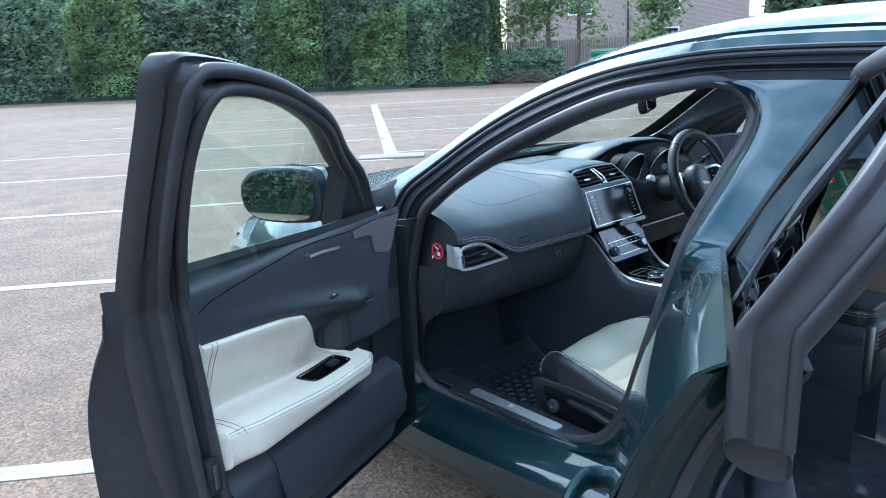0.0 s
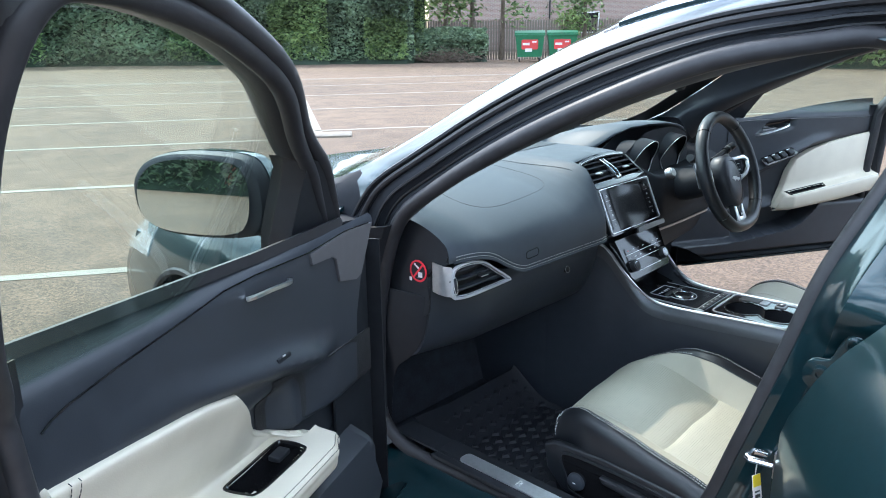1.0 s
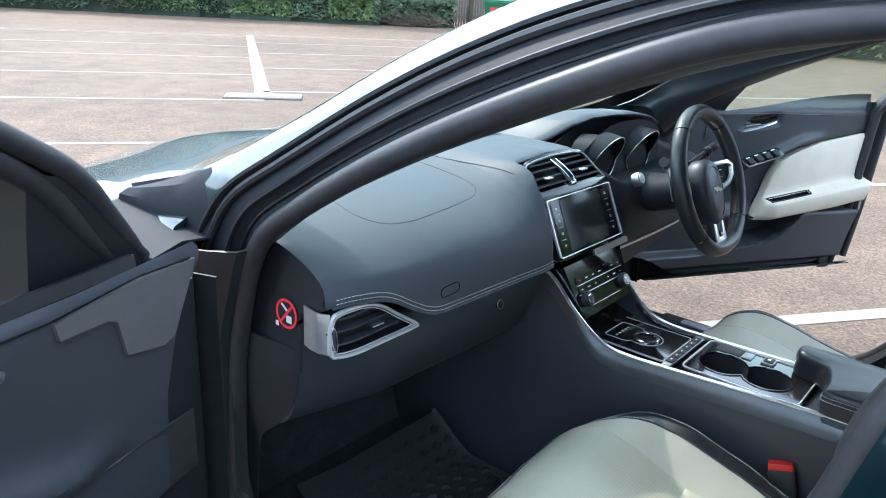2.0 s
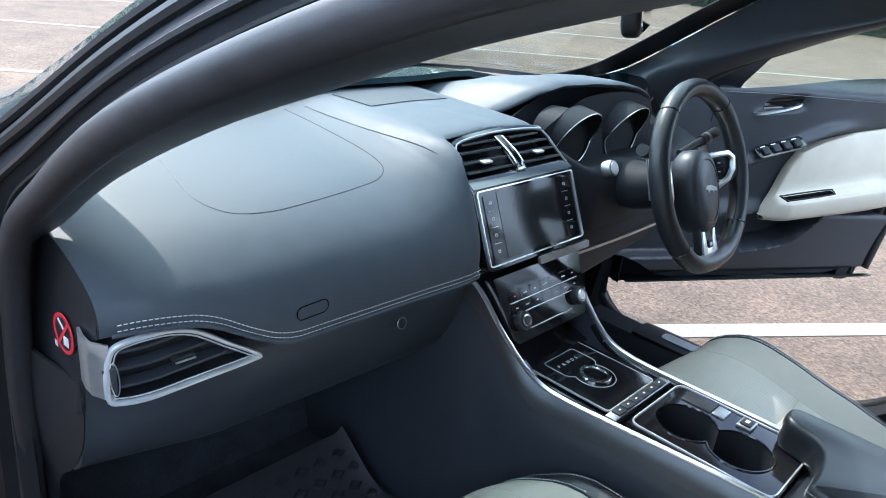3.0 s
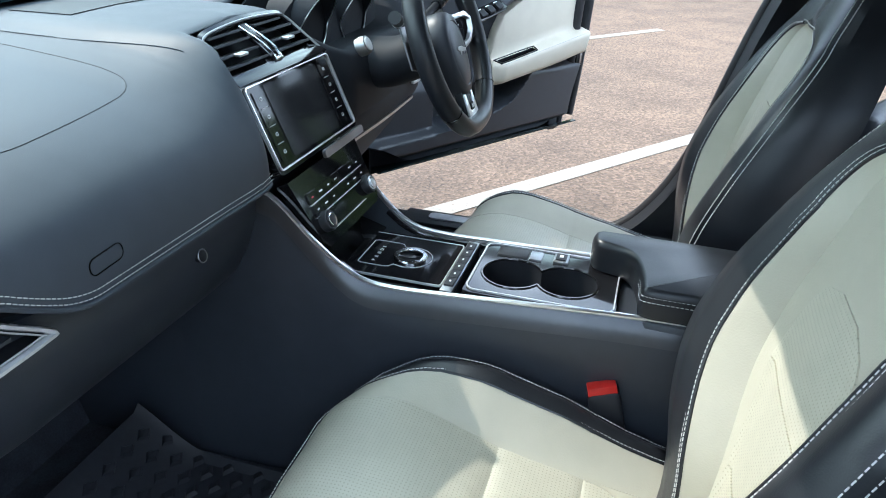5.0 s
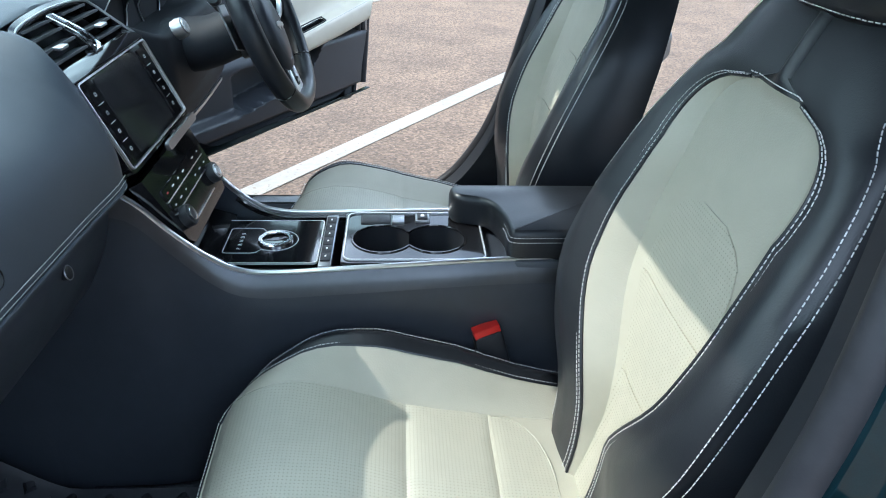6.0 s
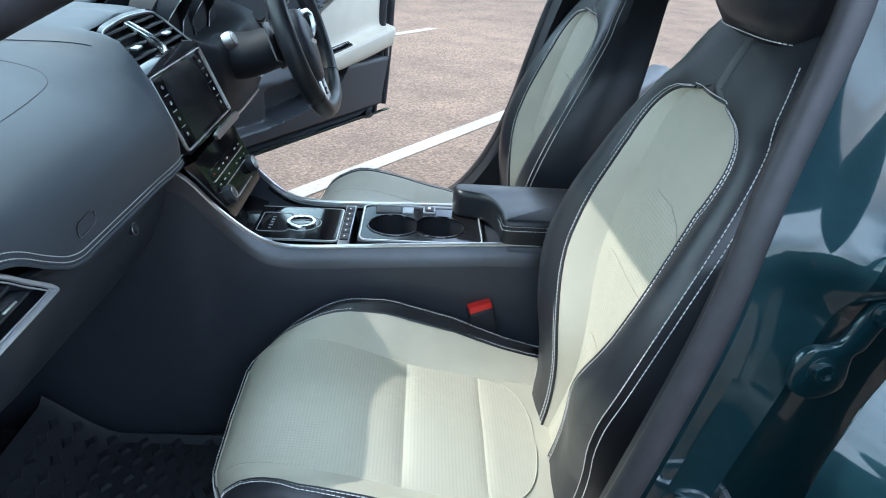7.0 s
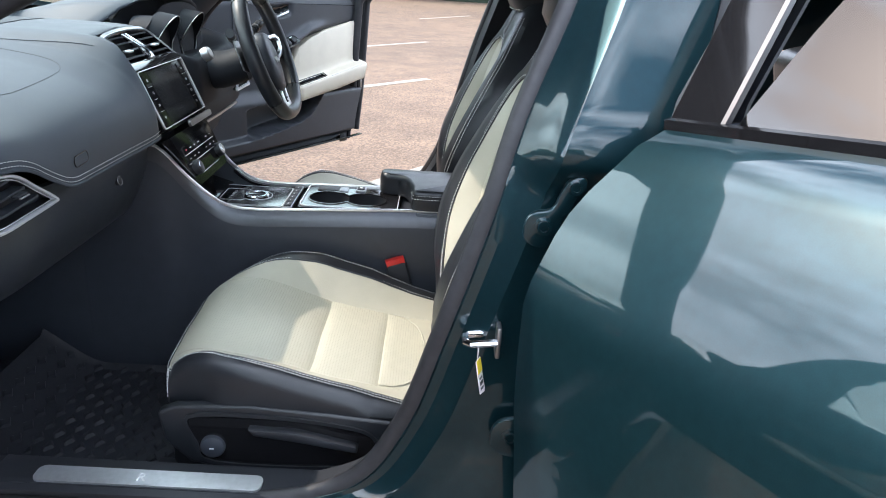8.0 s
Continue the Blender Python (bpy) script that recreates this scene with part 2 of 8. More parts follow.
def sweep(path, profile, closed=False, up=(0, 0, 1), cap=True, scale=None, bm=None):
    """A profile of (sideways, upward) points drawn along a path."""
    P = [Vector(p) for p in path]
    rings = []
    side0 = None
    for i, p in enumerate(P):
        a = P[i - 1] if (closed or i) else p
        b = P[(i + 1) % len(P)] if (closed or i < len(P) - 1) else p
        t = (b - a).normalized()
        s = t.cross(Vector(up))
        if s.length < 1e-3:
            s = side0 or Vector((1, 0, 0))
        s.normalize()
        side0 = s
        n = s.cross(t)
        k = scale(i / max(1, len(P) - 1)) if scale else 1.0
        rings.append([p + s * x * k + n * y * k for x, y in profile])
    bm = bm or bmesh.new()
    V = [[bm.verts.new(q) for q in r] for r in rings]
    m = len(profile)
    for i in range(len(V) if closed else len(V) - 1):
        A, C = V[i], V[(i + 1) % len(V)]
        for j in range(m):
            k = (j + 1) % m
            bm.faces.new((A[j], A[k], C[k], C[j]))
    if cap and not closed:
        bm.faces.new(list(reversed(V[0])))
        bm.faces.new(V[-1])
    return bm


def disc(r, n=8, squash=1.0):
    return [(r * math.cos(2 * math.pi * k / n), squash * r * math.sin(2 * math.pi * k / n)) for k in range(n)]


def tube(path, r, n=8, closed=False, up=(0, 0, 1), bm=None, squash=1.0):
    return sweep(path, disc(r, n, squash), closed, up, bm=bm)


def bevel(bm, width, seg=2, angle=30):
    ed = [e for e in bm.edges if len(e.link_faces) == 2 and e.calc_face_angle(0) > radians(angle)]
    bmesh.ops.bevel(bm, geom=ed, offset=width, segments=seg, profile=0.5, affect="EDGES", clamp_overlap=True)
    return bm


def box(c, s, bev=0.0, seg=2, m=None, bm=None):
    """A box round c with sizes s, its edges rounded."""
    b2 = bmesh.new()
    bmesh.ops.create_cube(b2, size=1)
    bmesh.ops.scale(b2, vec=s, verts=b2.verts)
    if bev:
        bevel(b2, bev, seg)
    bmesh.ops.translate(b2, vec=c, verts=b2.verts)
    if m is not None:
        bmesh.ops.transform(b2, matrix=m, verts=b2.verts)
    return join(bm, b2)


def join(bm, b2):
    if bm is None:
        return b2
    me = bpy.data.meshes.new("tmp")
    b2.to_mesh(me)
    b2.free()
    bm.from_mesh(me)
    bpy.data.meshes.remove(me)
    return bm


def plate(outline, depth, m, bev=0.0, seg=2, bm=None):
    """A flat piece: the outline (x, y) drawn to z = depth, then put in place by m."""
    b2 = bmesh.new()
    lo = [b2.verts.new((x, y, 0)) for x, y in outline]
    hi = [b2.verts.new((x, y, depth)) for x, y in outline]
    b2.faces.new(list(reversed(lo)))
    b2.faces.new(hi)
    for j in range(len(lo)):
        k = (j + 1) % len(lo)
        b2.faces.new((lo[j], lo[k], hi[k], hi[j]))
    if bev:
        bevel(b2, bev, seg, 40)
    bmesh.ops.transform(b2, matrix=m, verts=b2.verts)
    return join(bm, b2)


def frame_of(outline, width, depth, m, bev=0.0, bm=None):
    """A rim of that width round a closed outline (x, y)."""
    pts = [Vector((x, y, 0)) for x, y in outline]
    n = len(pts)
    inn = []
    area = sum(pts[i].x * pts[(i + 1) % n].y - pts[(i + 1) % n].x * pts[i].y for i in range(n))
    sg = 1 if area > 0 else -1
    for i in range(n):
        t = (pts[(i + 1) % n] - pts[i - 1]).normalized()
        inn.append(pts[i] + Vector((-t.y, t.x, 0)) * width * sg)
    b2 = bmesh.new()
    R = [[b2.verts.new((p.x, p.y, z)) for p in line] for line, z in ((pts, 0), (pts, depth), (inn, depth), (inn, 0))]
    for a in range(4):
        A, C = R[a], R[(a + 1) % 4]
        for j in range(n):
            k = (j + 1) % n
            b2.faces.new((A[j], A[k], C[k], C[j]))
    if bev:
        bevel(b2, bev, 1, 50)
    bmesh.ops.transform(b2, matrix=m, verts=b2.verts)
    return join(bm, b2)


def lathe(profile, n=32, m=None, bm=None):
    """A turned piece from (radius, height) points."""
    b2 = bmesh.new()
    R = [[b2.verts.new((r * math.cos(2 * math.pi * k / n), r * math.sin(2 * math.pi * k / n), z)) for k in range(n)] for r, z in profile]
    for A, C in zip(R, R[1:]):
        for j in range(n):
            k = (j + 1) % n
            b2.faces.new((A[j], A[k], C[k], C[j]))
    b2.faces.new(list(reversed(R[0])))
    b2.faces.new(R[-1])
    if m is not None:
        bmesh.ops.transform(b2, matrix=m, verts=b2.verts)
    return join(bm, b2)


def rounded(w, h, r, n=5, cx=0.0, cy=0.0):
    """The outline of a rectangle with round corners."""
    out = []
    for sx, sy, a0 in ((1, 1, 0), (-1, 1, 90), (-1, -1, 180), (1, -1, 270)):
        for k in range(n + 1):
            a = radians(a0 + 90 * k / n)
            out.append((cx + sx * (w / 2 - r) + r * math.cos(a), cy + sy * (h / 2 - r) + r * math.sin(a)))
    return out


def axes(o, x, y):
    """The pose with its origin at o, whose x and y run along the given ways."""
    x = Vector(x).normalized()
    z = x.cross(Vector(y)).normalized()
    y = z.cross(x)
    m = Matrix((x, y, z)).transposed().to_4x4()
    m.translation = Vector(o)
    return m


def inset(outline, d):
    """The closed outline (x, y) drawn in by d."""
    n = len(outline)
    pts = [Vector((x, y, 0)) for x, y in outline]
    area = sum(pts[i].x * pts[(i + 1) % n].y - pts[(i + 1) % n].x * pts[i].y for i in range(n))
    out = []
    for i in range(n):
        t = (pts[(i + 1) % n] - pts[i - 1]).normalized() * (1 if area > 0 else -1)
        out.append((pts[i].x - t.y * d, pts[i].y + t.x * d))
    return out


def inside(outline, x, y):
    """Whether the point lies within the closed outline."""
    hit = False
    for (a, b), (c, d) in zip(outline, outline[1:] + outline[:1]):
        if (b > y) != (d > y) and x < (c - a) * (y - b) / (d - b) + a:
            hit = not hit
    return hit


def stitches(path, step=0.0062, length=0.0042, r=0.0006, up=(0, 0, 1)):
    """A row of single thread stitches along a path."""
    P = [Vector(p) for p in path]
    bm = bmesh.new()
    d, nxt = 0.0, 0.0
    for a, b in zip(P, P[1:]):
        L = (b - a).length
        if L < 1e-6:
            continue
        t = (b - a) / L
        s = t.cross(Vector(up))
        s = s.normalized() if s.length > 1e-3 else Vector((1, 0, 0))
        n = s.cross(t)
        while nxt < d + L:
            p = a + t * (nxt - d)
            q = p + t * length
            lo = [bm.verts.new(p + s * x + n * y) for x, y in ((r, 0), (0, r), (-r, 0), (0, -r))]
            hi = [bm.verts.new(q + s * x + n * y) for x, y in ((r, 0), (0, r), (-r, 0), (0, -r))]
            for j in range(4):
                k = (j + 1) % 4
                bm.faces.new((lo[j], lo[k], hi[k], hi[j]))
            bm.faces.new(list(reversed(lo)))
            bm.faces.new(hi)
            nxt += step
        d += L
    return bm


def spread_rows(rows, n=4):
    """Rows of points with smooth steps put in from row to row."""
    cols = [spline([r[j] for r in rows], n) for j in range(len(rows[0]))]
    return [[c[i] for c in cols] for i in range(len(cols[0]))]


def smooth01(a, b, x):
    t = min(1.0, max(0.0, (x - a) / (b - a)))
    return t * t * (3 - 2 * t)


# ---------------- ground ----------------
def asphalt():
    m = bpy.data.materials.new("worn_asphalt")
    m.use_nodes = True
    nt, bs = m.node_tree, m.node_tree.nodes["Principled BSDF"]
    co = nt.nodes.new("ShaderNodeTexCoord")

    def tex(kind, scale, detail=4):
        t = nt.nodes.new(kind)
        t.inputs["Scale"].default_value = scale
        if kind == "ShaderNodeTexNoise":
            t.inputs["Detail"].default_value = detail
        nt.links.new(co.outputs["Object"], t.inputs["Vector"])
        return t
    big, mid, fine = tex("ShaderNodeTexNoise", 0.25, 5), tex("ShaderNodeTexNoise", 2.5, 6), tex("ShaderNodeTexNoise", 60, 3)
    stone = tex("ShaderNodeTexVoronoi", 85)
    ramp = nt.nodes.new("ShaderNodeValToRGB")
    e = ramp.color_ramp.elements
    e[0].position, e[0].color = 0.0, (0.053, 0.0345, 0.0225, 1)
    e[1].position, e[1].color = 1.0, (0.198, 0.128, 0.084, 1)
    x = e.new(0.45)
    x.color = (0.112, 0.073, 0.0465, 1)
    nt.links.new(stone.outputs["Color"], ramp.inputs["Fac"])
    m1 = nt.nodes.new("ShaderNodeMixRGB")
    m1.blend_type, m1.inputs["Fac"].default_value = "OVERLAY", 0.55
    nt.links.new(ramp.outputs["Color"], m1.inputs["Color1"])
    nt.links.new(mid.outputs["Fac"], m1.inputs["Color2"])
    m2 = nt.nodes.new("ShaderNodeMixRGB")
    m2.blend_type, m2.inputs["Fac"].default_value = "OVERLAY", 0.5
    nt.links.new(m1.outputs["Color"], m2.inputs["Color1"])
    nt.links.new(big.outputs["Fac"], m2.inputs["Color2"])
    nt.links.new(m2.outputs["Color"], bs.inputs["Base Color"])
    bs.inputs["Roughness"].default_value = 0.85
    ad = nt.nodes.new("ShaderNodeMath")
    ad.operation = "ADD"
    nt.links.new(stone.outputs["Distance"], ad.inputs[0])
    nt.links.new(fine.outputs["Fac"], ad.inputs[1])
    bp = nt.nodes.new("ShaderNodeBump")
    bp.inputs["Strength"].default_value, bp.inputs["Distance"].default_value = 0.6, 0.005
    nt.links.new(ad.outputs[0], bp.inputs["Height"])
    nt.links.new(bp.outputs["Normal"], bs.inputs["Normal"])
    return m


def line_paint():
    m = mat("worn_white_line", (0.255, 0.230, 0.190), 0.8, vary=0.14, vscale=30, bump=0.6, bscale=140)
    nt, bs = m.node_tree, m.node_tree.nodes["Principled BSDF"]
    co = nt.nodes.new("ShaderNodeTexCoord")
    n = nt.nodes.new("ShaderNodeTexNoise")
    n.inputs["Scale"].default_value, n.inputs["Detail"].default_value = 55, 6
    nt.links.new(co.outputs["Object"], n.inputs["Vector"])
    r = nt.nodes.new("ShaderNodeValToRGB")
    r.color_ramp.elements[0].position, r.color_ramp.elements[1].position = 0.60, 0.68
    nt.links.new(n.outputs["Fac"], r.inputs["Fac"])
    mx = nt.nodes.new("ShaderNodeMixRGB")
    nt.links.new(r.outputs["Color"], mx.inputs["Fac"])
    nt.links.new(bs.inputs["Base Color"].links[0].from_socket, mx.inputs["Color1"])
    mx.inputs["Color2"].default_value = (0.19, 0.15, 0.115, 1)
    nt.links.new(mx.outputs["Color"], bs.inputs["Base Color"])
    return m


M["asphalt"], M["line"] = asphalt(), line_paint()
G = 30
ground = part("ground", sheet([[((i - G / 2) * 40, (j - G / 2) * 40, 0) for j in range(G + 1)] for i in range(G + 1)]), M["asphalt"], None, smooth=False)
tagged(ground, "worn pinkish grey asphalt of a large car park", "ground", kind="structure")
BAY = Vector((0.820, -0.572, 0))
ACROSS = Vector((0.572, 0.820, 0))


def road_line(a, b, width=0.10, label="worn white painted bay line on the asphalt"):
    a, b = Vector(a), Vector(b)
    t = (b - a).normalized()
    s = Vector((-t.y, t.x, 0)) * width / 2
    n = max(2, int((b - a).length / 0.35))
    rows = []
    for k in range(n + 1):
        p = a + (b - a) * (k / n)
        j = random.uniform(-0.006, 0.006)
        rows.append([p + s * (1 + j) + Vector((0, 0, 0.004)), p - s * (1 - j) + Vector((0, 0, 0.004))])
    ob = part("bay_line", sheet(rows, 0.003), M["line"], None, smooth=False)
    return tagged(ob, label, "road marking", "bay lines", "structure")


SPINE0, SPINE1 = Vector((4.34, 7.23, 0)), Vector((11.5, 17.6, 0))
road_line(SPINE0, SPINE1, 0.20, "wide white painted spine line between two rows of bays")


def spine_at(d):
    """The point of the spine line at distance d across the bays."""
    u = (SPINE1 - SPINE0).normalized()
    return SPINE0 + u * ((d - SPINE0.dot(ACROSS)) / u.dot(ACROSS))


for d in (0.21, 2.72, 5.4, 8.1, 10.9, 14.0, 16.9, 20.6):
    e = spine_at(d)
    if d < 4:
        e = Vector((-0.95, 0.92, 0)) if d < 1 else Vector((0.9, 2.70, 0))
    road_line(e - BAY * (6.6 if d > 10 else 8.4), e)
for d in (5.9, 8.9, 12.0, 15.1, 18.2, 21.4):
    e = spine_at(d)
    road_line(e, e + BAY * 9.5)
road_line(Vector((0.9, 0.885, 0)), Vector((0.9, 0.885, 0)) + BAY * 5.0)
SHORT0, SHORT1 = Vector((5.55, 0.42, 0)), Vector((6.55, -0.35, 0))
road_line(SHORT0 - (SHORT1 - SHORT0) * 1.5, SHORT1)
road_line(Vector((16.0, 0.0, 0)), Vector((18.4, -1.25, 0)))
road_line(Vector((11.6, 17.6, 0)) - BAY * 9, Vector((11.6, 17.6, 0)) + BAY * 8)

# low concrete slab at the end of the spine line
M["concrete"] = mat("weathered_concrete", (0.19, 0.165, 0.135), 0.85, vary=0.25, vscale=25, bump=0.6, bscale=120)
slab = part("concrete_slab", box((0, 0, 0.012), (0.95, 0.42, 0.03), 0.01, m=Matrix.Translation(spine_at(8.35)) @ Matrix.Rotation(radians(-41), 4, "Z")), M["concrete"], None)
tagged(slab, "weathered flat concrete slab set in the asphalt", "slab", kind="structure")

# ---------------- hedges, trees and what stands beyond ----------------
def leaf_mat(name, dark, light, rough=0.55):
    m = bpy.data.materials.new(name)
    m.use_nodes = True
    nt, bs = m.node_tree, m.node_tree.nodes["Principled BSDF"]
    g = nt.nodes.new("ShaderNodeNewGeometry")
    r = nt.nodes.new("ShaderNodeValToRGB")
    r.color_ramp.elements[0].color, r.color_ramp.elements[1].color = (*dark, 1), (*light, 1)
    nt.links.new(g.outputs["Random Per Island"], r.inputs["Fac"])
    co, n = nt.nodes.new("ShaderNodeTexCoord"), nt.nodes.new("ShaderNodeTexNoise")
    n.inputs["Scale"].default_value = 0.5
    nt.links.new(co.outputs["Object"], n.inputs["Vector"])
    hs = nt.nodes.new("ShaderNodeHueSaturation")
    mr = nt.nodes.new("ShaderNodeMapRange")
    mr.inputs["From Min"].default_value, mr.inputs["From Max"].default_value = 0.35, 0.65
    mr.inputs["To Min"].default_value, mr.inputs["To Max"].default_value = 0.65, 1.4
    nt.links.new(n.outputs["Fac"], mr.inputs["Value"])
    nt.links.new(mr.outputs["Result"], hs.inputs["Value"])
    nt.links.new(r.outputs["Color"], hs.inputs["Color"])
    nt.links.new(hs.outputs["Color"], bs.inputs["Base Color"])
    bs.inputs["Roughness"].default_value = rough
    tl, mx = nt.nodes.new("ShaderNodeBsdfTranslucent"), nt.nodes.new("ShaderNodeMixShader")
    nt.links.new(hs.outputs["Color"], tl.inputs["Color"])
    mx.inputs[0].default_value = 0.3
    nt.links.new(bs.outputs[0], mx.inputs[1])
    nt.links.new(tl.outputs[0], mx.inputs[2])
    nt.links.new(mx.outputs[0], nt.nodes["Material Output"].inputs["Surface"])
    return m


M["leaf"] = leaf_mat("dark_hedge_leaves", (0.080, 0.122, 0.076), (0.190, 0.255, 0.150))
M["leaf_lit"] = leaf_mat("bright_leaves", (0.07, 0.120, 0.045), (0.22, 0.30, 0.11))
M["twig"] = mat("dry_twigs", (0.13, 0.10, 0.075), 0.9, vary=0.3, vscale=8)
# body inside the hedges; its dark colour stands for shade between the leaves
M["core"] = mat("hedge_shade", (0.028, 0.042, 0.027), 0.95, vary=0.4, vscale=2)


def leaves_mesh(points, size, rng):
    """Small folded leaves at the given places."""
    V, F = [], []
    for p in points:
        a, b = rng.uniform(0, 6.283), rng.uniform(-0.9, 0.9)
        u = Vector((math.cos(a), math.sin(a), b)).normalized()
        w = Vector((rng.uniform(-1, 1), rng.uniform(-1, 1), rng.uniform(-1, 1))).cross(u).normalized()
        s = size * rng.uniform(0.6, 1.4)
        n = u.cross(w) * s * 0.18
        i = len(V)
        V += [p - u * s, p + w * s * 0.42 + n, p + u * s, p - w * s * 0.42 + n]
        F += [(i, i + 1, i + 2), (i, i + 2, i + 3)]
    me = bpy.data.meshes.new("leaves")
    me.from_pydata([tuple(v) for v in V], [], F)
    return me


def hedge(a, b, depth, height, count, size, material, seed, label, base=0.15, name="hedge"):
    """An uneven bank of leaves from a to b on a twig body coloured dark as inner shade."""
    rng = random.Random(seed)
    a, b = Vector(a), Vector(b)
    t = (b - a).normalized()
    nrm = Vector((t.y, -t.x, 0))
    if nrm.dot(-a) < 0:
        nrm = -nrm
    L = (b - a).length

    def bulge(s, h):
        return 0.55 * noise.noise(Vector((s * 0.45, h * 0.7, seed))) + 0.3 * noise.noise(Vector((s * 1.5, h * 1.8, seed + 9)))

    def top(s):
        return height * (1 + 0.22 * noise.noise(Vector((s * 0.22, 3.1, seed))) + 0.1 * noise.noise(Vector((s * 1.1, 7.7, seed))))
    ns, nh = max(4, int(L / 0.8)), 9
    rows = []
    for i in range(ns + 1):
        s = L * i / ns
        h = top(s)
        row = [a + t * s - nrm * depth + Vector((0, 0, 0))]
        for k in range(nh + 1):
            f = k / nh
            off = (bulge(s, h * f) - 0.35) * min(1, f * 4 + 0.3) - depth * 0.5 * max(0, f - 0.7) / 0.3
            row.append(a + t * s + nrm * off + Vector((0, 0, h * f * 0.97)))
        row.append(a + t * s - nrm * depth + Vector((0, 0, h * 0.9)))
        rows.append(row)
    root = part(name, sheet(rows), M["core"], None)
    pts = []
    for _ in range(count):
        s, f = rng.uniform(0, L), rng.random() ** 0.8
        h = top(s)
        z = base + (h - base) * f * 1.03
        off = bulge(s, z) * min(1, z / height * 4 + 0.3) - depth * 0.5 * max(0, z / h - 0.7) / 0.3 - rng.random() ** 2 * 0.7 + 0.1
        clump = noise.noise(Vector((s * 2.2, z * 2.2, seed + 4)))
        pts.append(a + t * s + nrm * (off + 0.22 * clump) + Vector((0, 0, z)))
    link("leaves", leaves_mesh(pts, size, rng), material, root)
    return tagged(root, label, "hedge", kind="stuff")


hedge((2, 46, 0), (14.6, 31.2, 0), 3.0, 6.0, 32000, 0.13, M["leaf"], 3, "tall dense dark green hedge along the far edge")
hedge((14.4, 31.6, 0), (21.6, 22.6, 0), 2.5, 6.2, 42000, 0.095, M["leaf"], 5, "tall dense dark green hedge along the far edge")
hedge((20.6, 24.4, 0), (24.6, 20.9, 0), 1.4, 1.5, 4500, 0.13, M["leaf"], 7, "low ivy and bramble below the trees", 0.3, "bramble_bank")
for hx_, hy_, hl, hh, hs in ((18.2, 26.3, 2.6, 3.4, 61), (15.6, 29.6, 3.2, 4.4, 62), (20.6, 23.3, 1.8, 2.6, 63), (9.5, 36.6, 4.0, 4.6, 64), (22.0, 23.6, 1.8, 5.4, 65)):
    hd = Vector((0.62, -0.785, 0)) * hl / 2
    hedge(Vector((hx_, hy_, 0)) - hd, Vector((hx_, hy_, 0)) + hd, 0.8, hh, int(2200 * hl), 0.085, M["leaf_lit"], hs, "lighter green rounded bush in front of the hedge", 0.2, "bush")

# heap of dead brush at the foot of the hedge
rng_b = random.Random(77)
heap = bmesh.new()
for _ in range(260):
    q = Vector((22.9, 21.9, 0)) + Vector((0.62, -0.785, 0)) * rng_b.gauss(0, 0.75) + Vector((-0.785, -0.62, 0)) * rng_b.gauss(0, 0.25)
    a_, l_ = rng_b.uniform(0, 6.283), rng_b.uniform(0.25, 0.7)
    d_ = Vector((math.cos(a_), math.sin(a_), rng_b.uniform(-0.1, 0.9))).normalized() * l_
    z_ = abs(rng_b.gauss(0, 0.20))
    tube([q + Vector((0, 0, z_ + 0.01)), q + d_ * 0.5 + Vector((0, 0, z_ + 0.05)), q + d_ + Vector((0, 0, max(0, z_)))], 0.012, 4, up=(0.31, 0.2, 0.9), bm=heap)
tagged(part("brush_heap", heap, M["twig"], None), "heap of dry brown dead twigs at the foot of the hedge", "twigs", kind="stuff")
hedge((28.5, 13.5, 0), (33, 8.0, 0), 3.0, 6.5, 6000, 0.18, M["leaf"], 11, "broad dark green tree-like hedge beyond the bins")
hedge((25.5, 7.5, 0), (29.0, -22.0, 0), 2.5, 7.2, 34000, 0.15, M["leaf_lit"], 13, "tall sunlit bank of trees at the car park edge")
hedge((-52, -34, 0), (40, -46, 0), 3.0, 3.0, 20000, 0.15, M["leaf_lit"], 17, "sunlit hedge behind the parked car", name="hedge")
hedge((-34, 44, 0), (2, 46, 0), 3.0, 5.5, 4000, 0.3, M["leaf"], 19, "tall dark green hedge at the far end")
hedge((-42, -14, 0), (-34, 44, 0), 3.0, 5.0, 16000, 0.18, M["leaf"], 23, "tall dark green hedge along the side")


def tree(at, height, crown, count, seed, label, lean=0.0):
    """A thin tree: a tapered trunk, limbs and a loose crown."""
    rng = random.Random(seed)
    root = thing("tree", label, "tree", "trees", at=at)
    tr = [Vector((lean * k * height / 6 + rng.uniform(-0.05, 0.05), rng.uniform(-0.08, 0.08), height * k / 6)) for k in range(7)]
    bm = sweep(spline(tr, 3), disc(0.13, 8), up=(0, 1, 0), scale=lambda f: 1 - 0.75 * f)
    pts = []
    for k in range(14):
        z = height * rng.uniform(0.3, 0.95)
        a = rng.uniform(0, 6.283)
        p = Vector((lean * z, 0, z))
        q = p + Vector((math.cos(a), math.sin(a), rng.uniform(0.1, 0.7))) * crown * rng.uniform(0.5, 1.0)
        tube([p, (p + q) / 2 + Vector((0, 0, 0.1)), q], 0.025, 5, up=(0.3, 0.2, 1), bm=bm)
        for _ in range(count // 14):
            pts.append(p.lerp(q, rng.uniform(0.35, 1.1)) + Vector((rng.gauss(0, 0.4), rng.gauss(0, 0.4), rng.gauss(0, 0.4))))
    part("trunk", bm, M["twig"], root)
    link("crown", leaves_mesh(pts, 0.14, rng), M["leaf_lit"], root)
    return root


